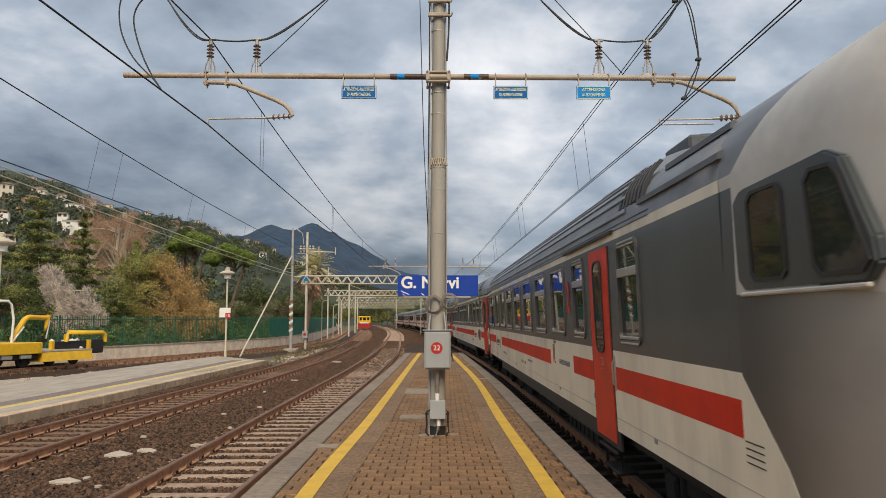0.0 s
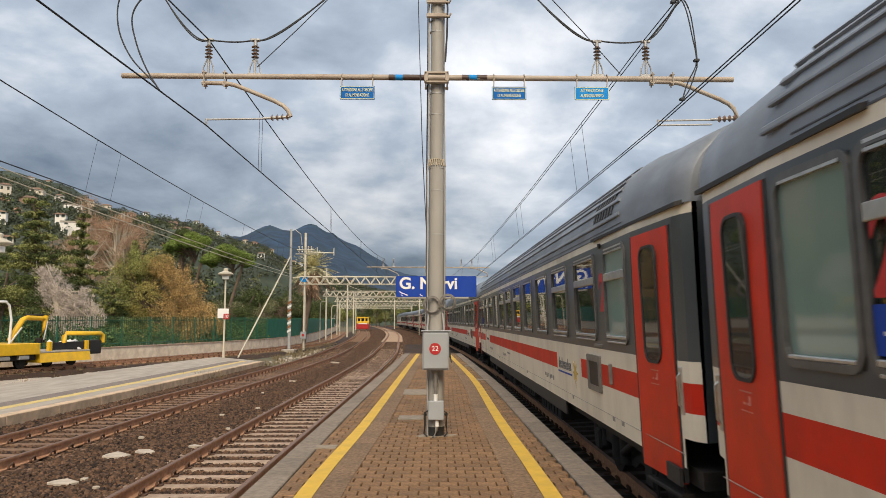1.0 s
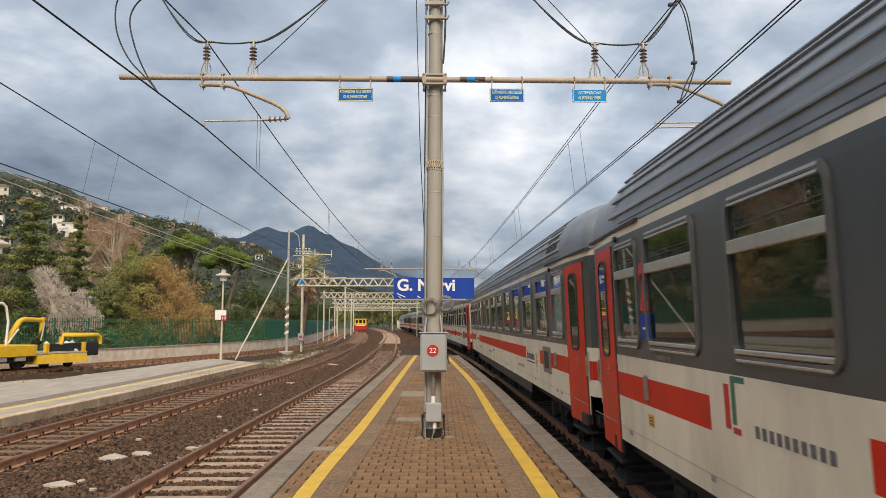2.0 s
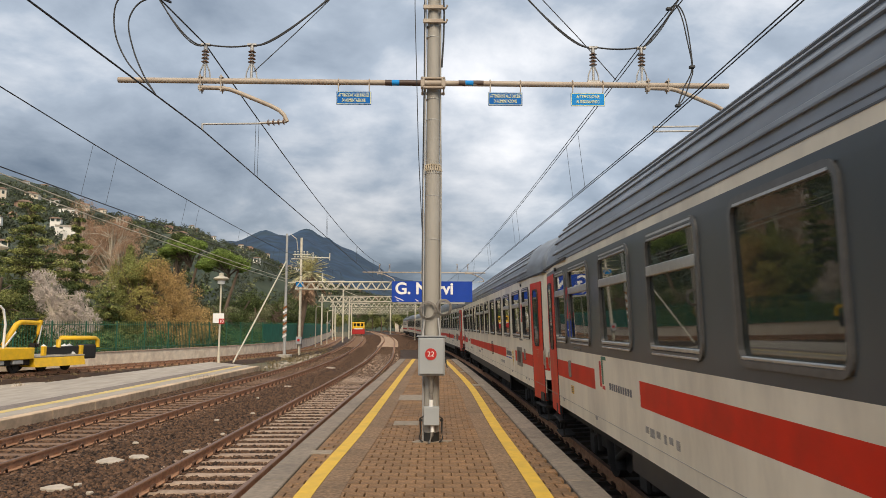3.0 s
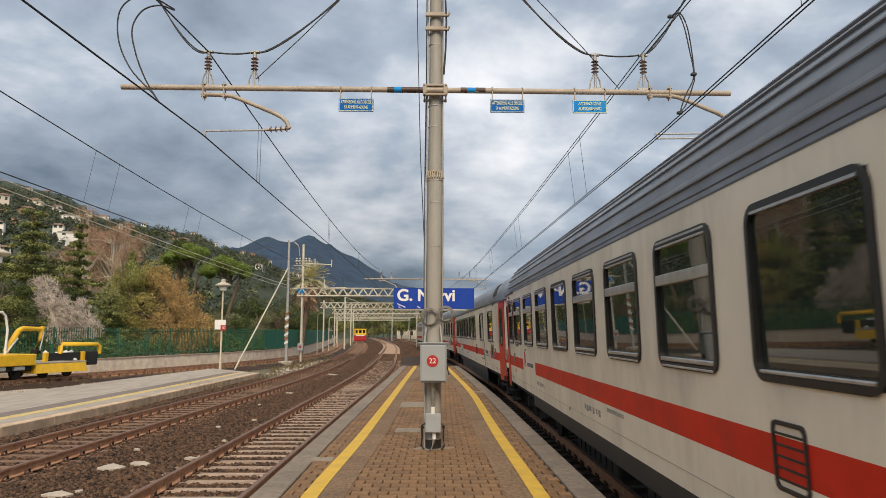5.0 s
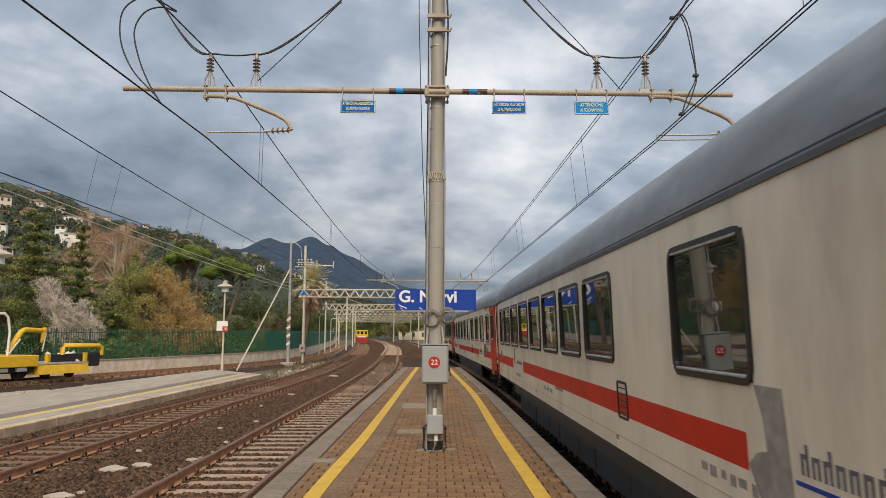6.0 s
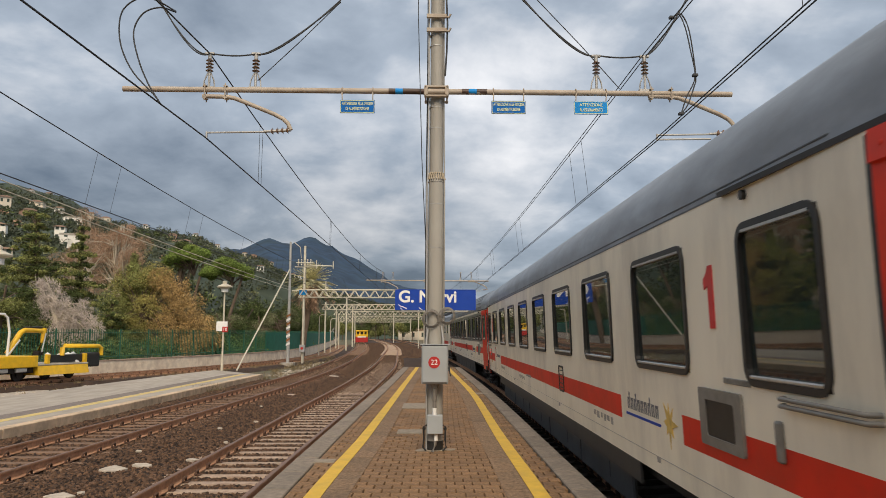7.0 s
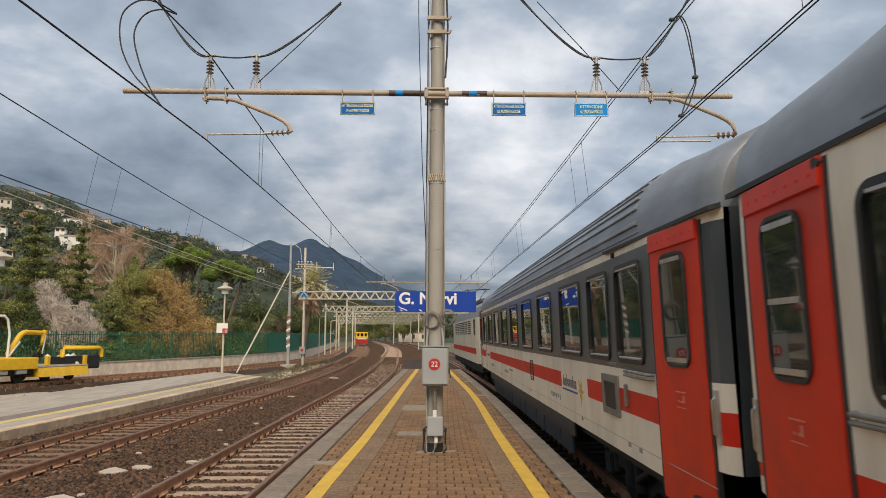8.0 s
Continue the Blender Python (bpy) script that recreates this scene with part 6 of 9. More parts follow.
def switch_cabinet():
    """The grey box on the mast, with its red number, conduit and the small box below."""
    top = tagged(empty("switch_cabinet", Matrix.Translation((0, POLE_Y, 0))), "grey steel switch cabinet on the mast with red number disc", "electrical cabinet")
    bm = bmesh.new()
    box(bm, -0.185, 0.190, -0.34, -0.115, 0.945, 1.485, 0.012)
    part("case", bm, M_BOX, top)
    bm = bmesh.new()
    box(bm, -0.172, 0.177, -0.362, -0.341, 0.965, 1.470, 0.010)
    d = part("door", bm, M_BOX, top, "grey cabinet door")
    bm = bmesh.new()
    box(bm, -0.21, 0.215, -0.36, -0.11, 1.486, 1.500, 0.004)
    part("lid", bm, M_BOX, top)
    bm = bmesh.new()
    tube(bm, [(-0.008, -0.364, 1.245), (-0.008, -0.368, 1.245)], 0.082, 28)
    part("number_disc", bm, M_SIGNRED, d, "red disc")
    flat_text("number", "22", d, (-0.008, -0.371, 1.245), 0.10, M_SIGNWHITE)
    bm = bmesh.new()
    box(bm, 0.19, 0.215, -0.30, -0.24, 1.12, 1.19, 0.006)
    tube(bm, [(0.20, -0.27, 1.16), (0.225, -0.29, 1.05)], 0.008, 6)
    part("lock", bm, M_WIRE, top, "dark padlock")
    bm = bmesh.new()
    tube(bm, [(0.0, -0.22, 0.945), (0.0, -0.22, 0.88)], 0.075, 16, r2=0.04)
    tube(bm, [(0.0, -0.22, 0.88), (0.0, -0.19, 0.70)], 0.032, 12)
    tube(bm, [(0.0, -0.19, 0.70), (0.005, -0.17, 0.48)], 0.024, 12)
    part("conduit", bm, M_MAST_DARK, top, "grey cable conduit")
    for pts, r, mt, nm, lb in (([(0.02, -0.165, 0.25), (0.015, -0.18, 0.10), (-0.03, -0.22, 0.0)], 0.022, M_MAST_DARK, "conduit", "grey cable conduit"),
                               ([(0.0, -0.19, 0.60), (0.0, -0.185, 0.50)], 0.030, M_SIGNWHITE, "plastic_sleeve", "white plastic sleeve"),
                               ([(0.02, -0.17, 0.245), (0.02, -0.17, 0.15)], 0.028, M_SIGNWHITE, "plastic_sleeve", "white plastic sleeve")):
        bm = bmesh.new()
        tube(bm, pts, r, 12)
        part(nm, bm, mt, top, lb)
    bm = bmesh.new()
    box(bm, -0.105, 0.115, -0.235, -0.11, 0.245, 0.505, 0.008)
    part("junction_box", bm, M_BOX, top, "small grey junction box")
    for sx in (-0.12, 0.12):
        bm = bmesh.new()
        tube(bm, [(sx, -0.12, 1.50), (sx, -0.12, 1.56), (sx * 0.8, -0.10, 1.75)], 0.016, 8)
        part("cable_gland", bm, M_STEEL, top, "pale cable gland on the lid")


def flat_text(name, body, parent, at, size, mat, width=0.0, turn=0.0, label="", depth=0.0015, bold=0.0):
    """Writing that faces -y."""
    cu = bpy.data.curves.new(name, "FONT")
    cu.body, cu.size, cu.extrude, cu.align_x, cu.align_y = body, size, depth, "CENTER", "CENTER"
    cu.offset = bold * size
    cu.materials.append(mat)
    ob = new(name, cu)
    ob.parent = parent
    k = 1.0
    if width:
        bpy.context.view_layer.update()
        k = width / max(ob.dimensions.x, 0.01)
    ob.matrix_basis = Matrix.Translation(at) @ Matrix.Rotation(radians(turn), 4, "Z") @ Matrix.Rotation(radians(90), 4, "X") @ Matrix.Diagonal((k, 1, 1, 1))
    if label:
        ob["label"] = label
    return ob


def warning_board(x0, x1, mat, lines, label):
    """A small enamel board hung from the beam by two straps."""
    top = tagged(empty("warning_board", Matrix.Translation(((x0 + x1) / 2, POLE_Y - 0.15, 4.998))), label, "warning sign", group="boards hung from the beam")
    w = (x1 - x0) / 2
    bm = bmesh.new()
    box(bm, -w, w, -0.012, 0.006, -0.105, 0.095, 0.004)
    part("plate", bm, mat, top)
    bm = bmesh.new()
    ring(bm, rounded(-w + 0.006, w - 0.006, -0.099, 0.089, 0.01, 2), rounded(-w + 0.013, w - 0.013, -0.092, 0.082, 0.008, 2), "y", -0.0145, -0.011)
    part("border", bm, M_SIGNYEL, top, "thin pale border")
    for s in (-1, 1):
        bm = bmesh.new()
        tube(bm, [(s * (w - 0.03), -0.0, 0.09), (s * (w - 0.03), -0.05, 0.20), (s * (w - 0.03), 0.0, 0.285)], 0.008, 6)
        tube(bm, [(s * (w - 0.03) + 0.0, 0.052 * math.cos(0.45 * i), 0.232 + 0.052 * math.sin(0.45 * i)) for i in range(15)], 0.008, 6)
        part("strap", bm, M_BEAM, top, "beige hanging strap")
    for i, t in enumerate(lines):
        flat_text("writing", t, top, (0, -0.0145, 0.036 - 0.078 * i), 0.066, M_SIGNYEL, width=(2 * w - 0.06) * (1.0 if len(t) > 16 else 0.76), bold=0.012)


M_BAND = material("brown_band_paint", (0.07, 0.042, 0.032), 0.55, vary=0.2, scale=10)
M_ROPE = material("frayed_rope", (0.42, 0.36, 0.27), 0.95, vary=0.2, scale=40)
M_MAST_DARK = material("old_grey_cable", (0.20, 0.185, 0.165), 0.7, vary=0.2, scale=20)
catenary_mast(0.0, POLE_Y, -0.05, (-4.64, -3.46, -2.14, -3.38), (4.43, 3.18, 4.47, 3.29), True, "pale grey tubular catenary mast standing on the platform")
catenary_mast(-0.62, 50.0, -0.95, (-4.1, -3.1, -1.9, -2.95), (4.3, 2.9, 4.2, 3.25), False, "pale grey tubular catenary mast beyond the platform's end")
switch_cabinet()
warning_board(-1.42, -0.905, M_BLUE2, ("ATTENZIONE ALLE DISCESE", "DI ALIMENTAZIONE"), "blue enamel board with pale Italian writing hung from the beam")
warning_board(0.83, 1.34, M_BLUE2, ("ATTENZIONE ALLE DISCESE", "DI ALIMENTAZIONE"), "blue enamel board with pale Italian writing hung from the beam")
warning_board(2.06, 2.57, M_LBLUE, ("ATTENZIONE", "AL SEZIONAMENTO"), "light blue enamel board with pale writing hung from the beam")


def sagging(a, b, sag, n=14):
    a, b = Vector(a), Vector(b)
    return [a.lerp(b, i / n) - Vector((0, 0, 4 * sag * (i / n) * (1 - i / n))) for i in range(n + 1)]


def overhead_line(name, supports, contact, carrier, sag, droppers, twin, r=0.009, phase=0.0, pair=0.6):
    """A contact wire held level under a sagging carrier wire by droppers. supports: (x of contact, x of carrier, y)."""
    top = tagged(empty(name), "dark overhead contact wire hung from a sagging carrier wire", "overhead wire", group="overhead wires")
    for k in range(twin):
        bm = bmesh.new()
        for (x0, c0, y0), (x1, c1, y1) in zip(supports, supports[1:]):
            tube(bm, [(x0 + 0.05 * k, y0, contact), (x1 + 0.05 * k, y1, contact)], r, 5, cap=False)
        part("contact_wire", bm, M_WIRE, top)
        bm = bmesh.new()
        for (x0, c0, y0), (x1, c1, y1) in zip(supports, supports[1:]):
            tube(bm, sagging((c0 + 0.06 * k, y0, carrier), (c1 + 0.06 * k, y1, carrier), sag), r, 5, cap=False)
        part("carrier_wire", bm, M_WIRE, top)
    for (x0, c0, y0), (x1, c1, y1) in zip(supports, supports[1:]):
        for i in range(droppers):
            for e in (-pair, pair):
                t = (i + 0.5 + phase) / droppers + e / (y1 - y0)
                if not 0 < t < 1:
                    continue
                zz = carrier - 4 * sag * t * (1 - t)
                bm = bmesh.new()
                tube(bm, [(x0 + (x1 - x0) * t, y0 + (y1 - y0) * t, contact), (c0 + (c1 - c0) * t, y0 + (y1 - y0) * t, zz)], 0.004, 4)
                part("dropper", bm, M_WIRE, top)
    return top


overhead_line("overhead_wire", [(-5.2, -4.4, -30), (-3.38, -3.38, POLE_Y - 0.15), (-3.55, -3.5, 49.85), (-6.9, -6.8, 110), (-14.5, -14.4, 185)], 4.50, 5.80, 0.55, 4, 1, 0.011, -0.16, 0.12)
overhead_line("overhead_wire", [(3.0, 3.6, -30), (3.24, 3.10, POLE_Y - 0.15), (2.6, 2.5, 49.85), (-1.1, -1.2, 110), (-9, -9, 185)], 4.50, 5.80, 0.18, 4, 2, 0.008, 0.0, 0.6)
overhead_line("overhead_wire", [(-8.0, -7.7, -40), (-7.75, -7.5, 9.0), (-7.3, -7.3, 58), (-11.0, -11.0, 110), (-19, -19, 185)], 4.45, 5.90, 0.60, 8, 1, 0.012, -0.28, 0.6)


def bow(pts, n=6):
    """A smooth line through all the points."""
    p = [Vector(q) for q in pts]
    if len(p) < 4 or len(p) > 12:
        return p
    p = [2 * p[0] - p[1]] + p + [2 * p[-1] - p[-2]]
    out = []
    for a, b, c, d in zip(p, p[1:], p[2:], p[3:]):
        for i in range(n):
            t = i / n
            out.append(0.5 * (2 * b + (c - a) * t + (2 * a - 5 * b + 4 * c - d) * t * t + (3 * b - a - 3 * c + d) * t ** 3))
    return out + [p[-2]]


def jumper(pts, r, label):
    bm = bmesh.new()
    tube(bm, bow(pts), r, 6)
    tagged(part("jumper_cable", bm, M_WIRE), label, "cable", group="jumper cables")


def loop(a, b, c, n=16):
    """A smooth bow through three points."""
    a, b, c = Vector(a), Vector(b), Vector(c)
    m = 2 * b - (a + c) / 2
    return [(1 - t) ** 2 * a + 2 * t * (1 - t) * m + t * t * c for t in [i / n for i in range(n + 1)]]


PY = POLE_Y - 0.15
for dx in (0.0, 0.03):
    jumper(loop((-4.25 + dx, PY, 6.75), (-3.72, PY, 5.98 - dx), (-3.38, PY, 5.80)), 0.011, "black feeder cable hanging to the insulator")
    jumper(loop((2.41, PY, 5.81), (2.02 - dx, PY, 5.98), (1.27 + dx, PY, 6.72)), 0.011, "black feeder cable hanging to the insulator")
    jumper(loop((3.14, PY, 5.81), (3.42 - dx, PY, 6.06), (3.85 + dx, PY, 6.80)), 0.011, "black feeder cable hanging to the insulator")
    jumper(loop((-2.69, PY, 5.81), (-2.30 + dx, PY, 5.94), (-1.44, PY, 6.62 + dx)), 0.011, "black feeder cable hanging to the insulator")
jumper(loop((-3.38, PY, 5.80), (-3.0, PY, 5.765), (-2.69, PY, 5.80)), 0.012, "black cable joining two insulators")
jumper(loop((2.41, PY, 5.81), (2.78, PY, 5.775), (3.14, PY, 5.81)), 0.012, "black cable joining two insulators")
jumper([(-2.655, PY, 5.38), (-2.05, PY, 5.98), (-1.44, PY, 6.62)], 0.007, "thin grey stay wire")
jumper([(1.53, PY, 6.68), (2.2, PY, 5.94), (2.75, PY, 5.29)], 0.007, "thin grey stay wire")
jumper([(-3.45, 8.9, 4.50), (-3.54, 8.9, 4.62), (-3.82, 8.9, 4.92), (-3.99, 8.9, 5.29), (-4.0, 8.9, 5.67), (-3.83, 8.9, 5.86), (-3.60, 8.9, 5.87), (-3.38, 9.1, 5.80)], 0.010, "black jumper between carrier and contact wire")
jumper([(-3.45, 8.9, 4.50), (-3.62, 8.9, 4.77), (-3.76, 8.9, 5.10), (-3.83, 8.9, 5.44), (-3.72, 8.9, 5.68), (-3.51, 8.9, 5.76), (-3.38, 9.1, 5.79)], 0.010, "black jumper between carrier and contact wire")
jumper([(3.20, 9.2, 4.50), (3.29, 9.2, 4.62), (3.38, 9.2, 4.86), (3.41, 9.2, 5.0), (3.38, 9.2, 5.38), (3.33, 9.2, 5.69), (3.24, 9.2, 5.86), (3.12, 9.2, 5.80)], 0.009, "black jumper between carrier and contact wire")
jumper([(3.20, 9.2, 4.50), (3.28, 9.2, 4.73), (3.40, 9.2, 5.0), (3.35, 9.2, 5.38), (3.29, 9.2, 5.69), (3.21, 9.2, 5.86), (3.12, 9.2, 5.80)], 0.009, "black jumper between carrier and contact wire")
bm = bmesh.new()
for q, z in ((3.20, 4.50), (3.40, 5.02), (3.12, 5.81)):
    box(bm, q - 0.035, q + 0.035, 9.17, 9.23, z - 0.018, z + 0.018, 0.006)
tagged(part("wire_clamps", bm, M_WIRE), "dark clamps joining the jumpers to the wires", "clamps", kind="stuff")


# ------------------------------------------------------------ hills
def ridge(points):
    """Height over the eye, as a slope, against the bearing in degrees to the right of the track."""
    def f(b):
        if b <= points[0][0]:
            return points[0][1]
        for (x0, y0), (x1, y1) in zip(points, points[1:]):
            if b <= x1:
                t = (b - x0) / (x1 - x0)
                t = t * t * (3 - 2 * t)
                return y0 + (y1 - y0) * t
        return points[-1][1]
    return f


NEAR_RIDGE = ridge([(-180, 0.08), (-120, 0.13), (-60, 0.20), (-40, 0.195), (-31, 0.172), (-27.6, 0.163), (-24, 0.137), (-21, 0.131), (-18.2, 0.124), (-16.2, 0.108), (-13.9, 0.098), (-11.1, 0.074), (-7.7, 0.05), (-3, 0.034), (0, 0.03), (30, 0.03), (90, 0.05), (180, 0.08)])
FAR_RIDGE = ridge([(-40, 0.05), (-24, 0.06), (-17.5, 0.100), (-15.3, 0.111), (-12.8, 0.125), (-11.4, 0.121), (-9.9, 0.1275), (-8.4, 0.117), (-6.6, 0.1015), (-5.4, 0.0925), (-4.2, 0.079), (-3.2, 0.067), (-2.0, 0.062), (0, 0.054), (3.4, 0.043), (10, 0.035), (30, 0.03)])


def clear_of_line(x, y):
    """0 over the railway's strip of level ground, 1 well away from it."""
    if not -400 < y < 400:
        return 1.0
    left, right = BOUNDARY(y) - 10 - x, x - TRAIN(y) - 14
    t = max(0.0, min(1.0, max(left, right) / 45.0))
    if y > 280:
        t = max(t, (y - 280) / 120.0)
    return t * t * (3 - 2 * t)


def hill(name, f, d0, d1, b0, b1, nb, nd, mat, rough, power, label):
    verts, faces = [], []
    for i in range(nb + 1):
        b = b0 + (b1 - b0) * i / nb
        for j in range(nd + 1):
            t = j / nd
            d = d0 + (d1 - d0) * t
            x, y = d * math.sin(radians(b)), d * math.cos(radians(b))
            k = f(b) * d1 * t ** power
            k += rough * t * (noise.noise((x * 0.012, y * 0.012, 0)) + 0.5 * noise.noise((x * 0.04, y * 0.04, 2))) * (1 - 0.6 * t)
            z = -1.2 + (k + (1.65 + 1.2) * t) * clear_of_line(x, y)
            if j == nd:
                z += rough * 0.10 * noise.noise((b * 1.2, 0, 0)) + rough * 0.06 * noise.noise((b * 5, 0, 4))
            verts.append((x, y, z))
    for i in range(nb):
        for j in range(nd):
            a = i * (nd + 1) + j
            faces.append((a, a + 1, a + nd + 2, a + nd + 1))
    return tagged(raw(name, verts, faces, mat, smooth=True), label, "hill", kind="structure")


hill("hillside", NEAR_RIDGE, 70, 620, -180, 180, 420, 26, M_HILL, 9.0, 1.15, "wooded hillside with scattered houses under the cloud")
hill("backdrop_mountain", FAR_RIDGE, 1100, 2400, -40, 30, 160, 12, M_FAR, 30.0, 1.0, "distant mountain ridge coloured blue for haze")


# ------------------------------------------------------------ station sign
def station_sign():
    top = tagged(empty("station_sign", Matrix.Translation((0.026, 23.5, 0))), "blue enamel station name sign with white letters on a post", "station sign")
    bm = bmesh.new()
    tube(bm, [(0.026, 0.07, -0.02), (0.026, 0.07, 3.08)], 0.052, 12)
    part("post", bm, M_MAST, top)
    bm = bmesh.new()
    box(bm, -1.306, 1.286, -0.04, 0.026, 2.388, 3.053, 0.015)
    p = part("panel", bm, M_BLUE, top, "deep blue panel")
    bm = bmesh.new()
    ring(bm, rounded(-1.306, 1.286, 2.388, 3.053, 0.03, 3), rounded(-1.286, 1.266, 2.408, 3.033, 0.02, 3), "y", -0.046, -0.039)
    part("rim", bm, M_BLUE, p, "raised blue rim")
    bm = bmesh.new()
    box(bm, -1.122, 1.044, -0.058, 0.046, 2.322, 2.374, 0.01)
    part("bracket", bm, M_MAST, top, "pale steel bracket")
    flat_text("name", "G. Nervi", p, (-0.26, -0.043, 2.805), 0.52, M_SIGNWHITE, width=1.853, depth=0.003, bold=0.028)
    bm = bmesh.new()
    for u, v, w in ((-1.21, 2.54, 0.13), (-1.10, 2.485, 0.18), (-1.15, 2.43, 0.12), (-0.55, 2.445, 0.13)):
        prism(bm, [(u, v + 0.04), (u + w, v - 0.04), (u + w * 0.9, v - 0.065), (u + 0.013, v + 0.007)], "y", -0.043, -0.039)
    bmesh.ops.recalc_face_normals(bm, faces=bm.faces)
    part("peeled_patch", bm, M_SIGNWHITE, p, "white scratches where the paint has peeled")


station_sign()


# ------------------------------------------------------------ boundary wall and fence
M_COPING = material("pinkish_coping", (0.50, 0.35, 0.26), 0.9, vary=0.2, scale=6, dirt=(0.28, 0.22, 0.16), dirt_amount=0.6)


def boundary_wall():
    bm = bmesh.new()
    sweep(bm, BOUNDARY, [(-0.18, -0.95), (0.18, -0.95), (0.18, 0.0), (-0.18, 0.0)], steps(-60, 250, 2.0), 0.03)
    ob = tagged(part("wall_boundary", bm, M_WALL), "low pale rendered boundary wall under the fence", "wall", kind="structure")
    bm = bmesh.new()
    sweep(bm, BOUNDARY, [(-0.22, 0.0), (0.22, 0.0), (0.22, 0.05), (-0.22, 0.05)], steps(-60, 250, 2.0), 0.033)
    part("coping", bm, M_COPING, ob, "pinkish brick coping")


boundary_wall()


PALING_V = [(-0.02, 0, 0), (0.02, 0, 0), (0.02, 0, 1.72), (0, 0, 1.79), (-0.02, 0, 1.72), (0, -0.02, 0), (0, -0.02, 1.74)]
PALING_F = [(0, 4, 3, 2, 1), (0, 5, 6, 3, 4), (5, 1, 2, 3, 6), (0, 1, 5)]
paling_mesh = bpy.data.meshes.new("paling")
paling_mesh.from_pydata(PALING_V, [], PALING_F)
paling_mesh.materials.append(M_GREENPAINT)


def fence_panel(y0, y1, screened):
    """A bay of green palisade: post, two rails, pointed bars; further on a green screen is tied to it."""
    a, b = Vector((BOUNDARY(y0), y0, 0.08)), Vector((BOUNDARY(y1), y1, 0.08))
    top = tagged(empty("fence_panel", Matrix.Translation(a)), "green steel fence bay with a green screen on the boundary wall" if screened else "green steel palisade fence bay on the boundary wall", "fence", group="fence bays")
    d = b - a
    bm = bmesh.new()
    box(bm, -0.035, 0.035, -0.035, 0.035, 0, 1.78, 0.006)
    part("post", bm, M_GREENPAINT, top)
    for z in (0.18, 1.55):
        bm = bmesh.new()
        tube(bm, [(0, 0, z), d + Vector((0, 0, z))], 0.022, 6)
        part("rail", bm, M_GREENPAINT, top)
    n = 14
    u = d.normalized()
    turn = Matrix.Rotation(math.atan2(u.y, u.x), 4, "Z")
    near = 33 < y0 < 62
    v, f = [], []
    for i in range(1, n):
        c = d * (i / n)
        if near:
            o = new("paling", paling_mesh)
            o.parent, o.matrix_basis = top, Matrix.Translation(c) @ turn
        else:
            k = len(v)
            v += [tuple(c + turn @ Vector(p)) for p in PALING_V]
            f += [tuple(k + q for q in w) for w in PALING_F]
    if v:
        tagged(raw("palings", v, f, M_GREENPAINT, top), kind="stuff")
    if screened:
        bm = bmesh.new()
        q = Vector((u.y, -u.x, 0)) * 0.05
        p = [q + Vector((0, 0, 0.05)), d + q + Vector((0, 0, 0.05)), d + q + Vector((0, 0, 1.62)), q + Vector((0, 0, 1.62))]
        o = [w - q * 0.2 for w in p]
        fv, bv = [bm.verts.new(w) for w in p], [bm.verts.new(w) for w in o]
        bm.faces.new(fv)
        bm.faces.new(bv[::-1])
        for i in range(4):
            bm.faces.new((fv[i], bv[i], bv[(i + 1) % 4], fv[(i + 1) % 4]))
        part("screen", bm, M_SCREEN, top, "dark green screening cloth")


M_SCREEN = material("green_screen_cloth", (0.016, 0.135, 0.085), 0.85, vary=0.15, scale=2)
yy = 14.0
while yy < 170:
    step_y = 2.3 if yy < 70 else 3.4
    fence_panel(yy, yy + step_y, yy > 61)
    yy += step_y


# ------------------------------------------------------------ lamps, poles and gantries
def platform_lamp(x, y, z, h, label, board=False, lean=0.0):
    top = tagged(empty("platform_lamp", Matrix.Translation((x, y, z))), label, "street lamp", group="lamp posts")
    bm = bmesh.new()
    tube(bm, [(0, 0, 0), (0, 0, 0.5)], 0.075, 12)
    tube(bm, [(0, 0, 0.5), (lean, 0, h)], 0.055, 12, r2=0.045)
    part("post", bm, M_CREAM, top, "cream painted post")
    bm = bmesh.new()
    prof = ((0.16, 0.0), (0.20, 0.03), (0.48, 0.10), (0.50, 0.14), (0.42, 0.19), (0.20, 0.27), (0.14, 0.30), (0.15, 0.42), (0.06, 0.46))
    rings = [[bm.verts.new((r * math.cos(j * 0.3927), r * math.sin(j * 0.3927), q)) for j in range(16)] for r, q in [(0.85 * u, w) for u, w in prof]]
    for p, q in zip(rings, rings[1:]):
        for j in range(16):
            bm.faces.new((p[j], p[(j + 1) % 16], q[(j + 1) % 16], q[j]))
    bm.faces.new(rings[-1])
    hd = part("lamp_head", bm, M_CREAM, top, "pale mushroom-shaped lamp head", m=Matrix.Translation((lean, 0, h)))
    bm = bmesh.new()
    tube(bm, [(0, 0, -0.16), (0, 0, -0.12), (0, 0, 0.02)], 0.19, 12)
    part("lantern", bm, M_SIGNWHITE, hd, "white lantern glass", m=Matrix.Identity(4))
    if board:
        bm = bmesh.new()
        box(bm, -0.36, 0.24, -0.09, -0.065, 2.14, 2.66, 0.006)
        part("white_board", bm, M_SIGNWHITE, top, "plain white board")
        bm = bmesh.new()
        box(bm, -0.03, 0.27, -0.115, -0.092, 2.08, 2.38, 0.006)
        p = part("platform_number_sign", bm, M_SIGNRED, top, "red platform number plate")
        flat_text("number", "10", p, (0.12, -0.118, 2.23), 0.24, M_SIGNWHITE)
    return top


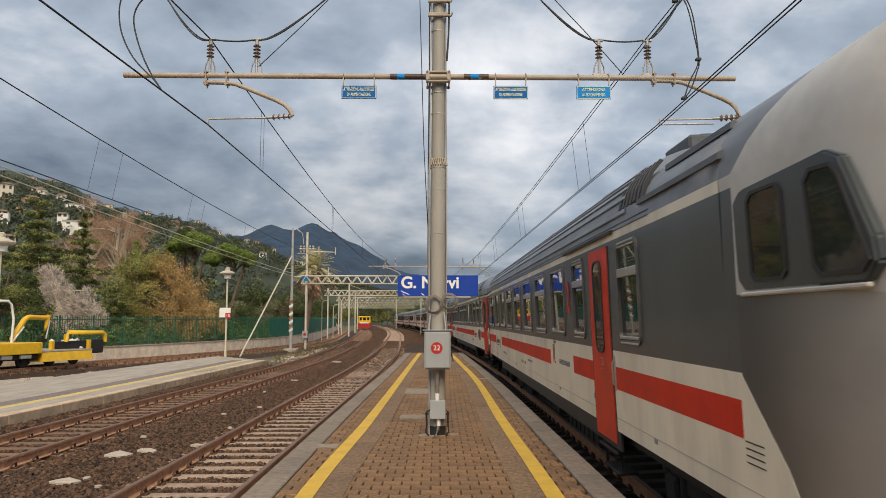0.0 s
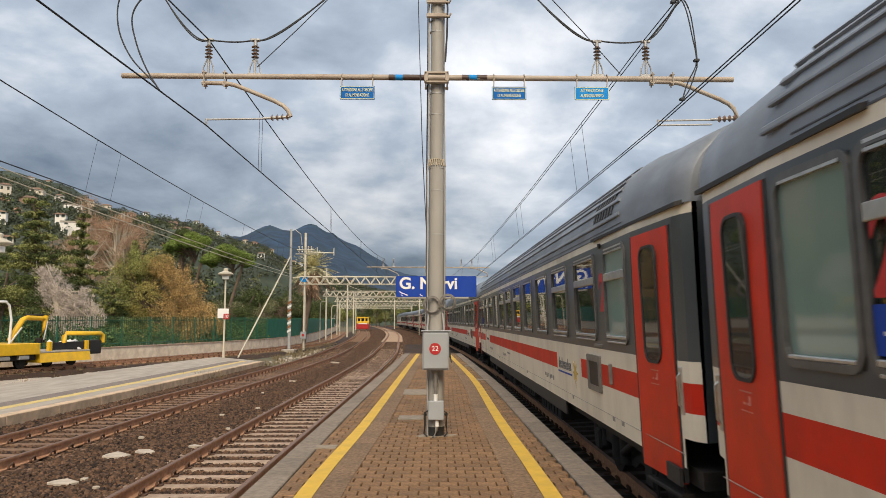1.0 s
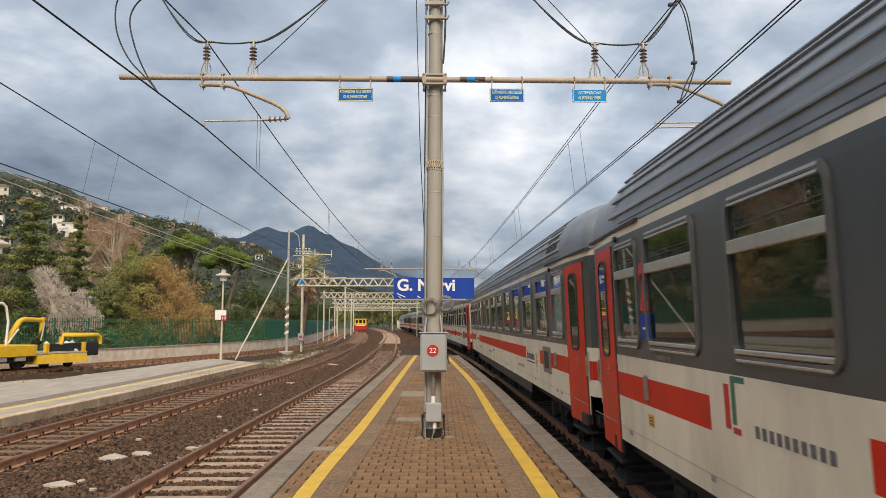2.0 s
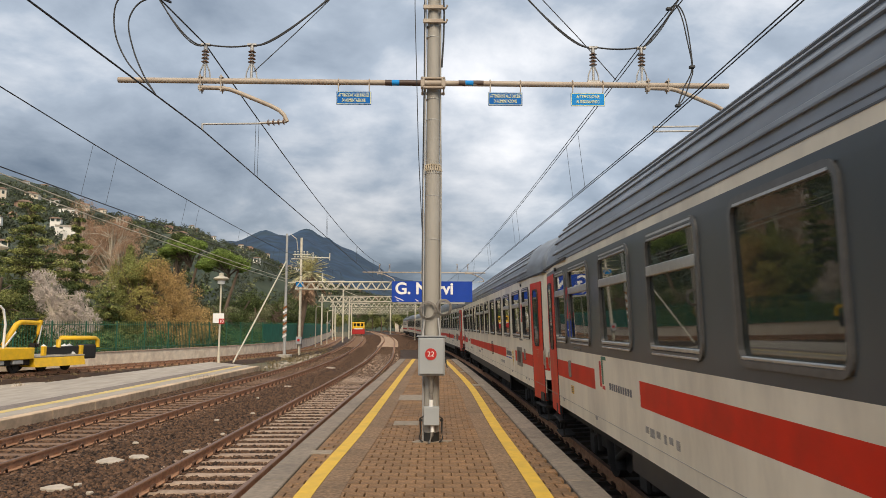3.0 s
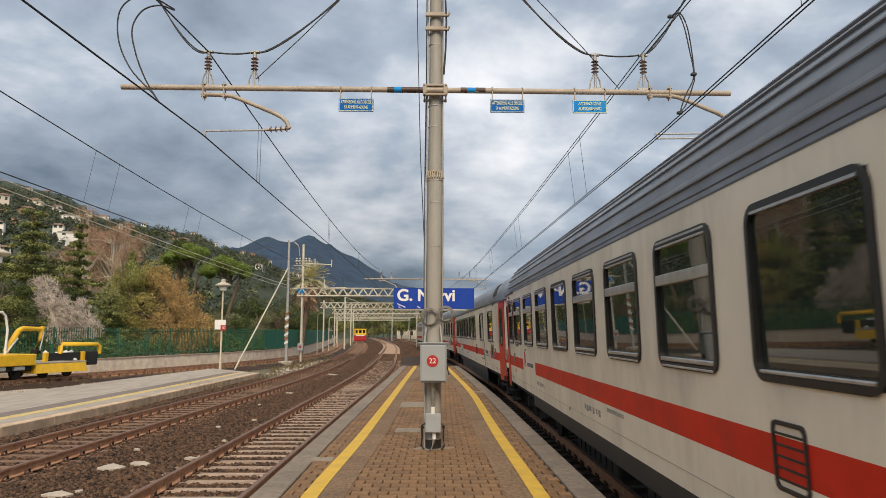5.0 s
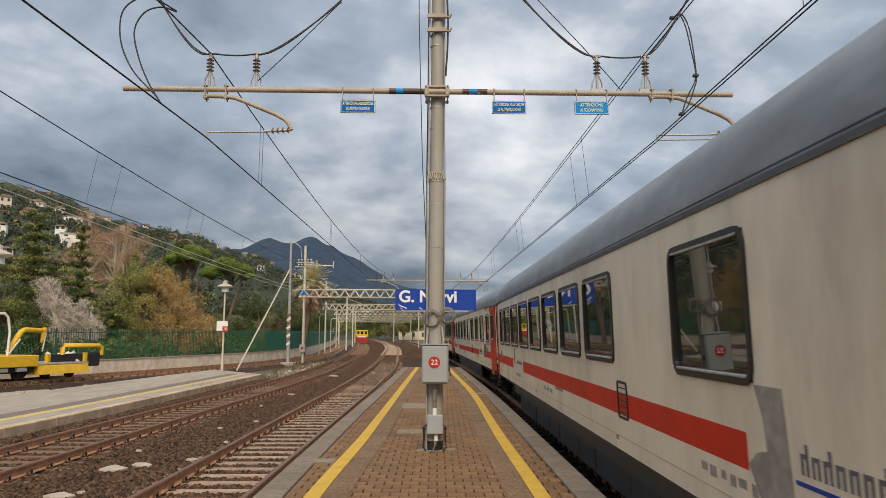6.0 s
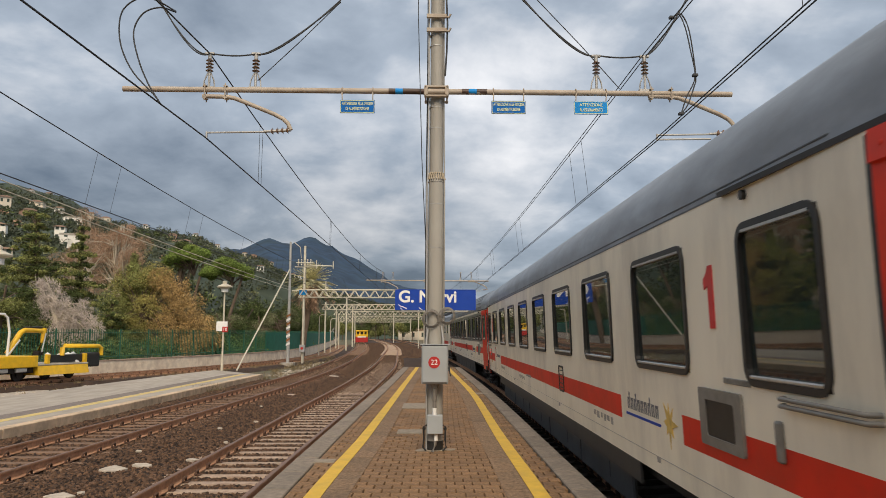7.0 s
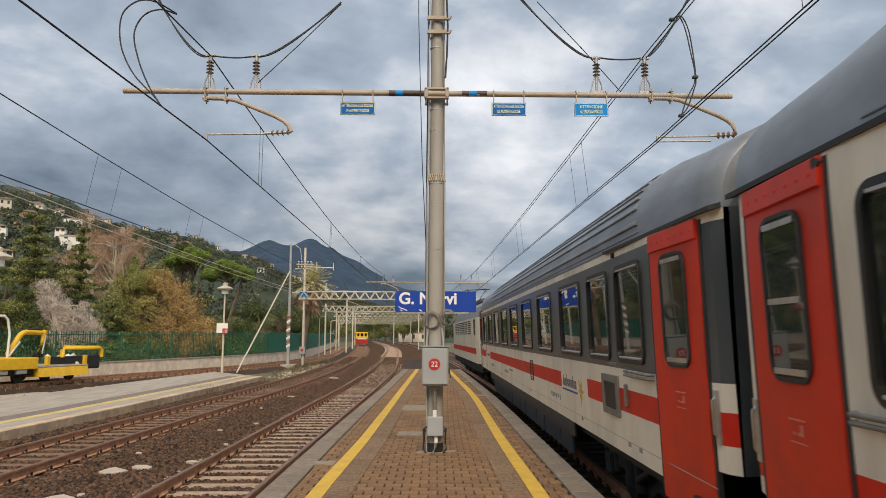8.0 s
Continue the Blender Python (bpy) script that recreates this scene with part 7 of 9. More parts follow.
M_CREAM = material("cream_paint", (0.58, 0.53, 0.42), 0.5, vary=0.08, scale=6, dirt=(0.32, 0.28, 0.21), dirt_amount=0.5, dirt_scale=2)
platform_lamp(-11.5, 40.0, -0.40, 4.42, "cream platform lamp carrying a red number plate", True)
platform_lamp(-13.9, 23.2, -0.40, 4.35, "cream platform lamp at the low platform")


def slim_lamp(x, y, z, h):
    """A slender post whose head reaches out over the track."""
    top = tagged(empty("slim_lamp", Matrix.Translation((x, y, z))), "slim cream lamp post with a short arm beside the fence", "street lamp", group="slim lamps by the fence")
    bm = bmesh.new()
    tube(bm, [(0, 0, 0), (0, 0, h - 0.25), (0.06, 0, h - 0.08), (0.22, 0, h)], 0.06, 8, r2=0.04)
    part("post", bm, M_CREAM, top)
    bm = bmesh.new()
    box(bm, 0.18, 0.62, -0.10, 0.10, h - 0.05, h + 0.06, 0.03)
    part("lamp_head", bm, M_CREAM, top, "small pale lamp head")


for lx, ly, lh in ((-12.6, 80, 4.4), (-13.2, 93, 4.2), (-14.6, 112, 4.2)):
    slim_lamp(lx, ly, -0.75, lh)


M_HAZARD = material("hazard_orange", (0.26, 0.105, 0.035), 0.6, vary=0.15, scale=10)


def striped_pole():
    top = tagged(empty("stayed_pole", Matrix.Translation((-11.25, 56.5, -0.8))), "grey steel pole with hazard stripes and a slanting stay", "pole")
    bm = bmesh.new()
    tube(bm, [(0, 0, 0), (0.0, 0, 9.5)], 0.125, 14, r2=0.085)
    part("tube", bm, M_STEEL, top)
    for i in range(8):
        bm = bmesh.new()
        z = 1.45 + 0.31 * i
        prism(bm, [(-0.15, z), (0.15, z + 0.16), (0.15, z + 0.33), (-0.15, z + 0.17)], "y", -0.15, -0.13)
        bmesh.ops.recalc_face_normals(bm, faces=bm.faces)
        part("stripe", bm, M_HAZARD if i % 2 else M_SIGNWHITE, top, "orange hazard stripe" if i % 2 else "white hazard stripe")
    bm = bmesh.new()
    tube(bm, [(-0.02, -0.05, 7.35), (-0.85, -11.3, 0.15)], 0.05, 8)
    part("stay", bm, M_CREAM, top, "pale slanting stay")
    bm = bmesh.new()
    box(bm, -0.5, 0.5, -0.5, 0.5, -0.1, 0.2, 0.03)
    part("footing", bm, M_CONC, top)


striped_pole()


def truss(top, x0, x1, z0, z1, y, n, r=0.05):
    """A lattice beam with top and bottom chords and zigzag bars."""
    bm = bmesh.new()
    for yy in (y - 0.3, y + 0.3):
        tube(bm, [(x0, yy, z0), (x1, yy, z0)], r, 6)
        tube(bm, [(x0, yy, z1), (x1, yy, z1)], r, 6)
        for i in range(n):
            a, m, b = x0 + (x1 - x0) * i / n, x0 + (x1 - x0) * (i + 0.5) / n, x0 + (x1 - x0) * (i + 1) / n
            tube(bm, [(a, yy, z0), (m, yy, z1)], r * 0.75, 5)
            tube(bm, [(m, yy, z1), (b, yy, z0)], r * 0.75, 5)
    return part("lattice_beam", bm, M_GANTRY, top, "cream lattice beam")


def gantry(x0, x1, y, zb, label, gear=False):
    """Two legs and a lattice beam over the tracks."""
    top = tagged(empty("signal_gantry", Matrix.Translation((0, y, -0.8))), label, "gantry", group="gantries over the tracks")
    for x in (x0, x1):
        bm = bmesh.new()
        for e in (-0.16, 0.16):
            tube(bm, [(x, e, 0), (x, e, zb + 0.9)], 0.075, 8)
        for i in range(8):
            z = zb * i / 8
            tube(bm, [(x, -0.16, z), (x, 0.16, z + zb / 8)], 0.03, 5)
        part("leg", bm, M_GANTRY, top, "cream lattice leg")
    truss(top, x0 - 0.4, x1 + 0.4, zb, zb + 0.62, 0, max(6, int((x1 - x0) / 0.75)))
    if gear:
        bm = bmesh.new()
        tube(bm, [(x0, 0, zb), (x0, 0, 9.6)], 0.10, 10)
        for k in range(5):
            insulator(bm, (x0 - 0.5 + 0.25 * k, -0.1, 7.9), (x0 - 0.5 + 0.25 * k, -0.1, 8.5), 0.09, 3, 0)
        tube(bm, [(x0 - 0.8, 0, 7.85), (x0 + 0.9, 0, 7.85)], 0.05, 6)
        tube(bm, [(x0 - 0.7, 0, 8.2), (x0 + 0.7, 0, 8.2)], 0.05, 6)
        tube(bm, [(x0, 0, 8.0), (x0 + 2.4, -0.4, 7.9)], 0.05, 6)
        tube(bm, [(x0 + 1.0, -0.2, 7.7), (x0 + 1.0, -0.2, 8.4)], 0.04, 6)
        tube(bm, [(x0 + 2.4, -0.4, 7.7), (x0 + 2.4, -0.4, 8.3)], 0.04, 6)
        tube(bm, [(x0 - 0.9, 0, 9.9), (x0 - 0.4, 0, 9.5), (x0 - 0.3, 0, 8.6)], 0.03, 6)
        tube(bm, [(x0 - 1.0, 0, 5.9), (x0 + 3.0, -0.2, 6.0), (x0 + 3.6, -0.3, 6.0)], 0.05, 6)
        tube(bm, [(x0 + 1.8, -0.2, 6.0), (x0 + 1.8, -0.2, 6.7)], 0.05, 6)
        part("switch_gear", bm, M_GANTRY, top, "cream overhead switch gear with insulators")
        bm = bmesh.new()
        box(bm, x0 - 0.35, x0 + 0.25, -0.25, -0.2, 5.55, 5.95, 0.01)
        part("blue_plate", bm, M_LBLUE, top, "small blue plate")
        bm = bmesh.new()
        box(bm, x0 - 0.22, x0 + 0.22, -0.45, -0.2, 0.9, 1.5, 0.02)
        part("control_box", bm, M_BOX, top, "grey control box")
        bm = bmesh.new()
        tube(bm, [(x0, -0.455, 1.22), (x0, -0.47, 1.22)], 0.11, 14)
        part("red_disc", bm, M_SIGNRED, top, "red disc")
    return top


M_GANTRY = material("gantry_cream_paint", (0.62, 0.58, 0.47), 0.55, vary=0.1, scale=4, dirt=(0.36, 0.31, 0.24), dirt_amount=0.5, dirt_scale=1.5)
gantry(-10.75, -0.8, 60.0, 5.35, "cream lattice gantry with switch gear over the tracks", True)
gantry(-13.3, -1.2, 89.0, 5.3, "cream lattice gantry over the tracks")
gantry(-15.6, -2.6, 116.0, 5.3, "cream lattice gantry over the tracks")
gantry(-21.0, -2.4, 160.0, 5.5, "cream lattice gantry over the tracks")
gantry(-27.0, -6.8, 205.0, 5.5, "cream lattice gantry over the tracks")

for k, (xa, za) in enumerate(((-11.0, 5.95), (-11.1, 5.72))):
    bm = bmesh.new()
    tube(bm, sagging((xa - 0.4, -25, za + 1.4), (-11.25, 56.4, 4.75 + 0.22 * (2 - k)), 0.6), 0.016, 6)
    tagged(part("line_cable", bm, M_CREAM), "pale cable strung to the striped pole", "cable", group="line cables")


def far_mast(x, y, side):
    top = tagged(empty("far_mast", Matrix.Translation((x, y, -0.8))), "cream catenary mast down the line", "catenary mast", group="catenary masts")
    bm = bmesh.new()
    tube(bm, [(0, 0, 0), (0, 0, 7.6)], 0.11, 8)
    part("tube", bm, M_GANTRY, top)
    bm = bmesh.new()
    tube(bm, [(0, 0, 6.3), (side * 3.2, 0, 6.3)], 0.045, 6)
    tube(bm, [(side * 0.1, 0, 7.3), (side * 2.6, 0, 6.35)], 0.03, 6)
    tube(bm, [(side * 2.8, 0, 6.3), (side * 2.0, 0, 5.5)], 0.03, 6)
    part("bracket", bm, M_GANTRY, top)


for fy, off, sd in ((104, -6.6, 1), (132, -7.0, 1), (175, -7.4, 1), (190, 2.6, -1), (230, -8.0, 1)):
    far_mast(NEAR(fy) + off, fy, sd)


# ------------------------------------------------------------ yellow machines on the siding
def wheel_pair(top, y, r=0.38):
    for s in (-1, 1):
        bm = bmesh.new()
        tube(bm, [(s * 0.68, y, r), (s * 0.80, y, r)], r, 16)
        tube(bm, [(s * 0.80, y, r), (s * 0.84, y, r)], r * 0.5, 12)
        part("wheel", bm, M_UNDER, top, "dark rail wheel")


def siding_pose(y):
    d, r = direction(SIDING, y)
    return Matrix.Translation((SIDING(y), y, RAIL)) @ Matrix.Rotation(-math.atan2(d.x, d.y), 4, "Z")


def rail_excavator():
    """A flat rail trolley with an excavator's cab frame and arm on it."""
    top = tagged(empty("rail_excavator", siding_pose(33.2)), "yellow road-rail excavator wagon parked on the siding", "rail vehicle")
    bm = bmesh.new()
    box(bm, -1.2, 1.2, -5.2, 1.2, 0.62, 1.14, 0.03)
    part("deck", bm, M_MACH, top, "yellow side panels")
    bm = bmesh.new()
    box(bm, -1.0, 1.0, -5.1, 1.15, 0.36, 0.62, 0.03)
    part("chassis", bm, M_UNDER, top, "dark chassis")
    for k in range(6):
        bm = bmesh.new()
        box(bm, 1.0, 1.16, -4.9 + 1.0 * k, -4.35 + 1.0 * k, 0.42, 0.60, 0.02)
        part("side_box", bm, M_STEEL, top, "small grey box under the deck")
    for y in (-4.2, -3.0, -0.9, 0.5):
        wheel_pair(top, y, 0.30)
    bm = bmesh.new()
    for x in (-0.5, 0.7):
        tube(bm, [(x, -0.05, 1.14), (x, 0.0, 2.2), (x, -0.15, 2.85), (x, -0.35, 3.0), (x, -1.5, 3.0), (x, -1.65, 2.9), (x, -1.7, 1.14)], 0.055, 8)
    tube(bm, [(-0.5, -0.3, 3.0), (0.7, -0.3, 3.0)], 0.055, 8)
    tube(bm, [(-0.5, -1.5, 3.0), (0.7, -1.5, 3.0)], 0.055, 8)
    part("cab_frame", bm, M_SIGNWHITE, top, "white tubular cab frame")
    bm = bmesh.new()
    box(bm, -0.6, 0.8, -2.9, -1.2, 1.14, 1.85, 0.12)
    part("engine_cover", bm, M_MACH, top, "rounded yellow engine cover")
    bm = bmesh.new()
    box(bm, -0.3, 0.4, -1.1, -0.5, 1.14, 1.8, 0.08)
    part("seat", bm, M_BLACK, top, "black seat")
    bm = bmesh.new()
    tube(bm, [(0.6, 0.05, 1.25), (0.6, 0.40, 1.80), (0.6, 0.68, 2.20), (0.6, 0.95, 2.32)], 0.13, 8, r2=0.12)
    tube(bm, [(0.6, 0.90, 2.30), (0.6, 1.95, 2.26)], 0.12, 8, r2=0.10)
    a = part("boom", bm, M_MACH, top, "yellow bent boom")
    bm = bmesh.new()
    tube(bm, [(0.6, 1.98, 2.40), (0.6, 1.92, 1.9), (0.6, 1.70, 1.30)], 0.12, 8, r2=0.07)
    part("dipper", bm, M_MACH, a, "yellow dipper arm")
    bm = bmesh.new()
    tube(bm, [(0.72, 0.0, 1.2), (0.72, 0.55, 1.85)], 0.045, 8)
    part("hydraulic_ram", bm, M_ALU, a, "bright hydraulic ram")
    bm = bmesh.new()
    tube(bm, [(0.6, 0.80, 2.42), (0.6, 1.85, 2.44)], 0.040, 8)
    part("hydraulic_ram", bm, M_BLACK, a, "dark hydraulic ram above the boom")
    bm = bmesh.new()
    tube(bm, [(0.72, 1.98, 2.15), (0.72, 1.80, 1.28)], 0.035, 8)
    part("hydraulic_ram", bm, M_ALU, a, "bright hydraulic ram beside the dipper")
    bm = bmesh.new()
    for y in (1.60, 1.72, 1.84):
        box(bm, 0.45, 0.75, y - 0.03, y + 0.03, 1.14, 1.34, 0.01)
    part("bucket_mount", bm, M_UNDER, a, "dark toothed bucket mount")


def rail_trailer():
    top = tagged(empty("rail_trailer", siding_pose(35.8)), "low yellow rail trailer with a tipping arm and rubble", "rail vehicle")
    bm = bmesh.new()
    prism(bm, [(-1.26, 0.24), (1.26, 0.24), (1.14, 0.66), (-1.14, 0.66)], "y", -1.5, 1.45)
    part("side_panel", bm, M_MACH, top, "slanting yellow side panels")
    bm = bmesh.new()
    box(bm, -1.15, 1.15, -1.5, 1.5, 0.66, 0.74, 0.02)
    part("deck", bm, M_CONC, top, "grey deck")
    for y in (-0.85, 1.35):
        bm = bmesh.new()
        box(bm, 0.92, 1.10, y - 0.10, y + 0.10, 0.74, 1.18, 0.02)
        part("stanchion", bm, M_MACH, top, "yellow stanchion")
    bm = bmesh.new()
    box(bm, 0.92, 1.0, -0.75, 1.25, 0.78, 1.15, 0.02)
    part("side_board", bm, M_BLACK, top, "black side board")
    bm = bmesh.new()
    box(bm, 0.5, 1.05, 1.5, 2.35, 0.50, 1.2, 0.06)
    part("machine_box", bm, M_BLACK, top, "black machine box")
    bm = bmesh.new()
    tube(bm, [(1.0, -0.02, 1.1), (1.0, 0.0, 1.45), (1.0, 0.12, 1.56), (1.0, 2.25, 1.52), (1.0, 2.42, 1.42), (1.0, 2.42, 1.05)], 0.11, 10)
    part("lifting_arm", bm, M_MACH, top, "yellow bent lifting arm")
    bm = bmesh.new()
    rng = random.Random(3)
    for _ in range(18):
        bmesh.ops.create_icosphere(bm, subdivisions=1, radius=rng.uniform(0.10, 0.22), matrix=Matrix.Translation((rng.uniform(-0.3, 0.85), rng.uniform(0.3, 1.2), 0.86 + rng.uniform(0, 0.22))))
    for v in bm.verts:
        v.co += Vector((rng.uniform(-.05, .05), rng.uniform(-.05, .05), rng.uniform(-.05, .05)))
    tagged(part("rubble", bm, M_SIGNWHITE, top, "heap of pale rubble"), kind="stuff")
    for y in (-0.7, 0.7):
        wheel_pair(top, y, 0.28)


rail_excavator()
rail_trailer()


def maintenance_railcar():
    d, r = direction(SECOND, 165)
    top = tagged(empty("maintenance_railcar", Matrix.Translation((SECOND(165), 165, RAIL)) @ Matrix.Rotation(-math.atan2(d.x, d.y), 4, "Z")), "yellow and red maintenance railcar far down the line", "rail vehicle")
    bm = bmesh.new()
    box(bm, -1.40, 1.40, 0, 6, 0.12, 1.30, 0.12)
    part("frame", bm, M_SIGNRED, top, "red front skirt")
    bm = bmesh.new()
    box(bm, -1.40, 1.40, 0.05, 6, 1.35, 1.9, 0.08)
    for x in (-1.2, -0.45, 0.45, 1.2):
        box(bm, x - 0.14, x + 0.14, 0.1, 0.4, 1.85, 2.6, 0.03)
    box(bm, -1.4, 1.4, 0.0, 6, 2.55, 2.85, 0.1)
    box(bm, -1.3, 1.3, 2.5, 6, 1.9, 2.6, 0.05)
    part("cab", bm, M_MACH, top, "yellow cab")
    bm = bmesh.new()
    box(bm, -0.95, 0.95, -0.05, 0.04, 1.22, 1.48, 0.02)
    part("lamp_band", bm, M_SIGNWHITE, top, "white band with the head lamps")
    bm = bmesh.new()
    box(bm, -1.25, 1.25, 0.25, 0.30, 1.9, 2.55)
    part("windscreen", bm, M_PANE_DOOR, top)
    for y in (1.2, 4.8):
        wheel_pair(top, y, 0.42)


maintenance_railcar()


# ------------------------------------------------------------ trees
def leaf_material(name, colour, vary=0.45):
    """Leaves: a dull face that also lets light through, and differs from spray to spray."""
    m = material(name, colour, 0.8, vary=0.25, scale=2.0, spread=vary, island=True, spec=0.2)
    nt = m.node_tree
    b = nt.nodes["Principled BSDF"]
    tr = nt.nodes.new("ShaderNodeBsdfTranslucent")
    nt.links.new(b.inputs["Base Color"].links[0].from_socket, tr.inputs["Color"])
    mx = nt.nodes.new("ShaderNodeMixShader")
    mx.inputs[0].default_value = 0.12
    nt.links.new(b.outputs[0], mx.inputs[1])
    nt.links.new(tr.outputs[0], mx.inputs[2])
    nt.links.new(mx.outputs[0], nt.nodes["Material Output"].inputs[0])
    return m


L_HILL = leaf_material("distant_grey_green", (0.072, 0.084, 0.054), 0.35)
L_PALMFROND = leaf_material("palm_frond", (0.60, 0.56, 0.33), 0.5)
L_DARK = leaf_material("dark_evergreen_leaf", (0.080, 0.104, 0.036), 0.7)
L_MID = leaf_material("mid_green_leaf", (0.225, 0.240, 0.080), 0.75)
L_BUSH = leaf_material("yellow_green_leaf", (0.30, 0.265, 0.085), 0.6)
L_OLIVE = leaf_material("olive_leaf", (0.19, 0.20, 0.105), 0.6)
L_BRIGHT = leaf_material("pine_bright_leaf", (0.20, 0.275, 0.062), 0.75)
L_BROWN = leaf_material("rusty_brown_leaf", (0.42, 0.285, 0.120), 0.5)
L_PINK = leaf_material("bare_twig_brown", (0.36, 0.235, 0.155), 0.45)
L_PALE = leaf_material("pale_blossom_twig", (0.52, 0.45, 0.40), 0.35)
L_UNDER = leaf_material("undergrowth_leaf", (0.090, 0.135, 0.046), 0.75)
L_WEED = leaf_material("dry_weed", (0.20, 0.155, 0.085), 0.5)
M_BARK = material("rough_bark", (0.13, 0.095, 0.068), 0.95, vary=0.3, scale=5, stretch=(1, 1, 0.3), bump=0.6, bump_scale=14)
M_BARK_PALE = material("pale_bark", (0.50, 0.44, 0.35), 0.9, vary=0.2, scale=3, stretch=(1, 1, 0.3), bump=0.4, bump_scale=14)


def foliage(rng, lobes, count, size, flat=0.0, twig=0.0, hollow=0.0):
    """Leaf sprays scattered through lobes of (x, y, z, rx, ry, rz), thicker towards their skins."""
    v, f = [], []
    tot = sum(l[3] * l[5] for l in lobes)
    for lx, ly, lz, rx, ry, rz in lobes:
        for _ in range(int(count * rx * rz / tot)):
            a, c = rng.random() * 6.283, rng.uniform(-1, 1)
            k = 0.70 + 0.34 * rng.random() ** 0.7 + 0.05 * rng.gauss(0, 1)
            s = math.sqrt(1 - c * c)
            e = Vector((s * math.cos(a), s * math.sin(a), c))
            p = Vector((lx + rx * k * e.x, ly + ry * k * e.y, lz + rz * k * e.z))
            n = (e + Vector((rng.gauss(0, 0.75), rng.gauss(0, 0.75), rng.gauss(0, 0.75) + 0.35 + flat))).normalized()
            t = n.orthogonal().normalized()
            t = (Matrix.Rotation(rng.random() * 6.283, 3, n) @ t)
            b = n.cross(t)
            if hollow and noise.noise(p * 0.85) + 0.45 * noise.noise(p * 2.3) < rng.uniform(-0.30, 0.12) * hollow:
                p = p.lerp(Vector((lx, ly, lz)), rng.uniform(0.35, 0.65))
            w, h = size * rng.uniform(0.5, 1.3), size * rng.uniform(0.35, 0.8)
            if twig:
                t = (e * 0.5 + Vector((rng.gauss(0, 0.6), rng.gauss(0, 0.6), rng.gauss(0, 0.5) + 0.35))).normalized()
                b = t.orthogonal().normalized()
                w, h = size * twig * rng.uniform(0.6, 1.4), size * 0.16
            i = len(v)
            v += [tuple(p - t * w), tuple(p - b * h * 0.6 + t * w * 0.1), tuple(p + t * w + n * h * 0.3), tuple(p + b * h)]
            f += [(i, i + 1, i + 2, i + 3)]
    return v, f


def limbs(top, trunk, branches, mat, r):
    bm = bmesh.new()
    tube(bm, trunk, r, 9, r2=r * 0.45)
    for b, k in branches:
        tube(bm, b, r * k, 6, r2=r * k * 0.25)
    return part("trunk", bm, mat, top, "tapered trunk with limbs")


def tree(seed, x, y, z, h, lobes, mats, count, size, label, category="tree", trunk_r=0.16, bark=None, flat=0.0, twig=0.0, name="tree"):
    """A tree whose crown is made of lobes given relative to its foot; mats: one leaf material for each share of the crown."""
    rng = random.Random(seed)
    top = tagged(empty(name, Matrix.Translation((x, y, z))), label, category, group="trees behind the fence")
    c = Vector(lobes[0][:3]) if len(lobes) < 60 else Vector((0, 0, h * 0.95))
    trunk = [(0, 0, -0.1), (0.08, 0, h * 0.3), (c.x * 0.5, c.y * 0.5, h * 0.6), (c.x, c.y, h * 0.9)]
    br = []
    for l in lobes:
        for _ in range(1 if len(lobes) > 16 else 3):
            e = Vector(l[:3]) + Vector((rng.uniform(-.6, .6) * l[3], rng.uniform(-.6, .6) * l[4], rng.uniform(-.2, .7) * l[5]))
            s = Vector((c.x * 0.4, c.y * 0.4, min(h * 0.9, max(0.5, e.z - rng.uniform(0.1, 0.5))) if len(lobes) > 60 else h * rng.uniform(0.45, 0.75) if flat == 0 else h * rng.uniform(0.78, 0.86)))
            br.append(([tuple(s), tuple(s.lerp(e, 0.5) + Vector((0, 0, 0.25))), tuple(e)], 0.42 if twig else 0.30))
    limbs(top, trunk, br, bark or M_BARK, trunk_r)
    share = len(lobes) / len(mats)
    for k, m in enumerate(mats):
        ls = lobes[int(k * share):int((k + 1) * share)] or lobes[-1:]
        v, f = foliage(rng, ls, int(count * (0.95 if twig else 3.3) / len(mats)), size * (0.8 if twig else 0.50), flat, twig, 1.2)
        tagged(raw("crown", v, f, m, top), kind="stuff")
    return top


def auto_lobes(rng, n, cx, cz, rx, rz, r, ry=None):
    """Lobes spread over an egg-shaped crown."""
    out = []
    for _ in range(n):
        a, c, k = rng.random() * 6.283, rng.uniform(-1, 1), rng.random() ** 0.5
        s = math.sqrt(1 - c * c)
        q = r * rng.uniform(0.7, 1.25)
        out.append((cx + rx * k * s * math.cos(a), (ry or rx) * k * s * math.sin(a), cz + rz * k * c, q, q, q * 0.8))
    return out


def conifer_lobes(rng, h, r, n=15):
    return [(rng.uniform(-.5, .5) * r * (1 - i / n), rng.uniform(-.5, .5) * r * (1 - i / n), h * (0.15 + 0.82 * i / n), r * (1.05 - 0.85 * i / n) * rng.uniform(.75, 1.15), r * (1.05 - 0.85 * i / n), h * 0.07) for i in range(n)]


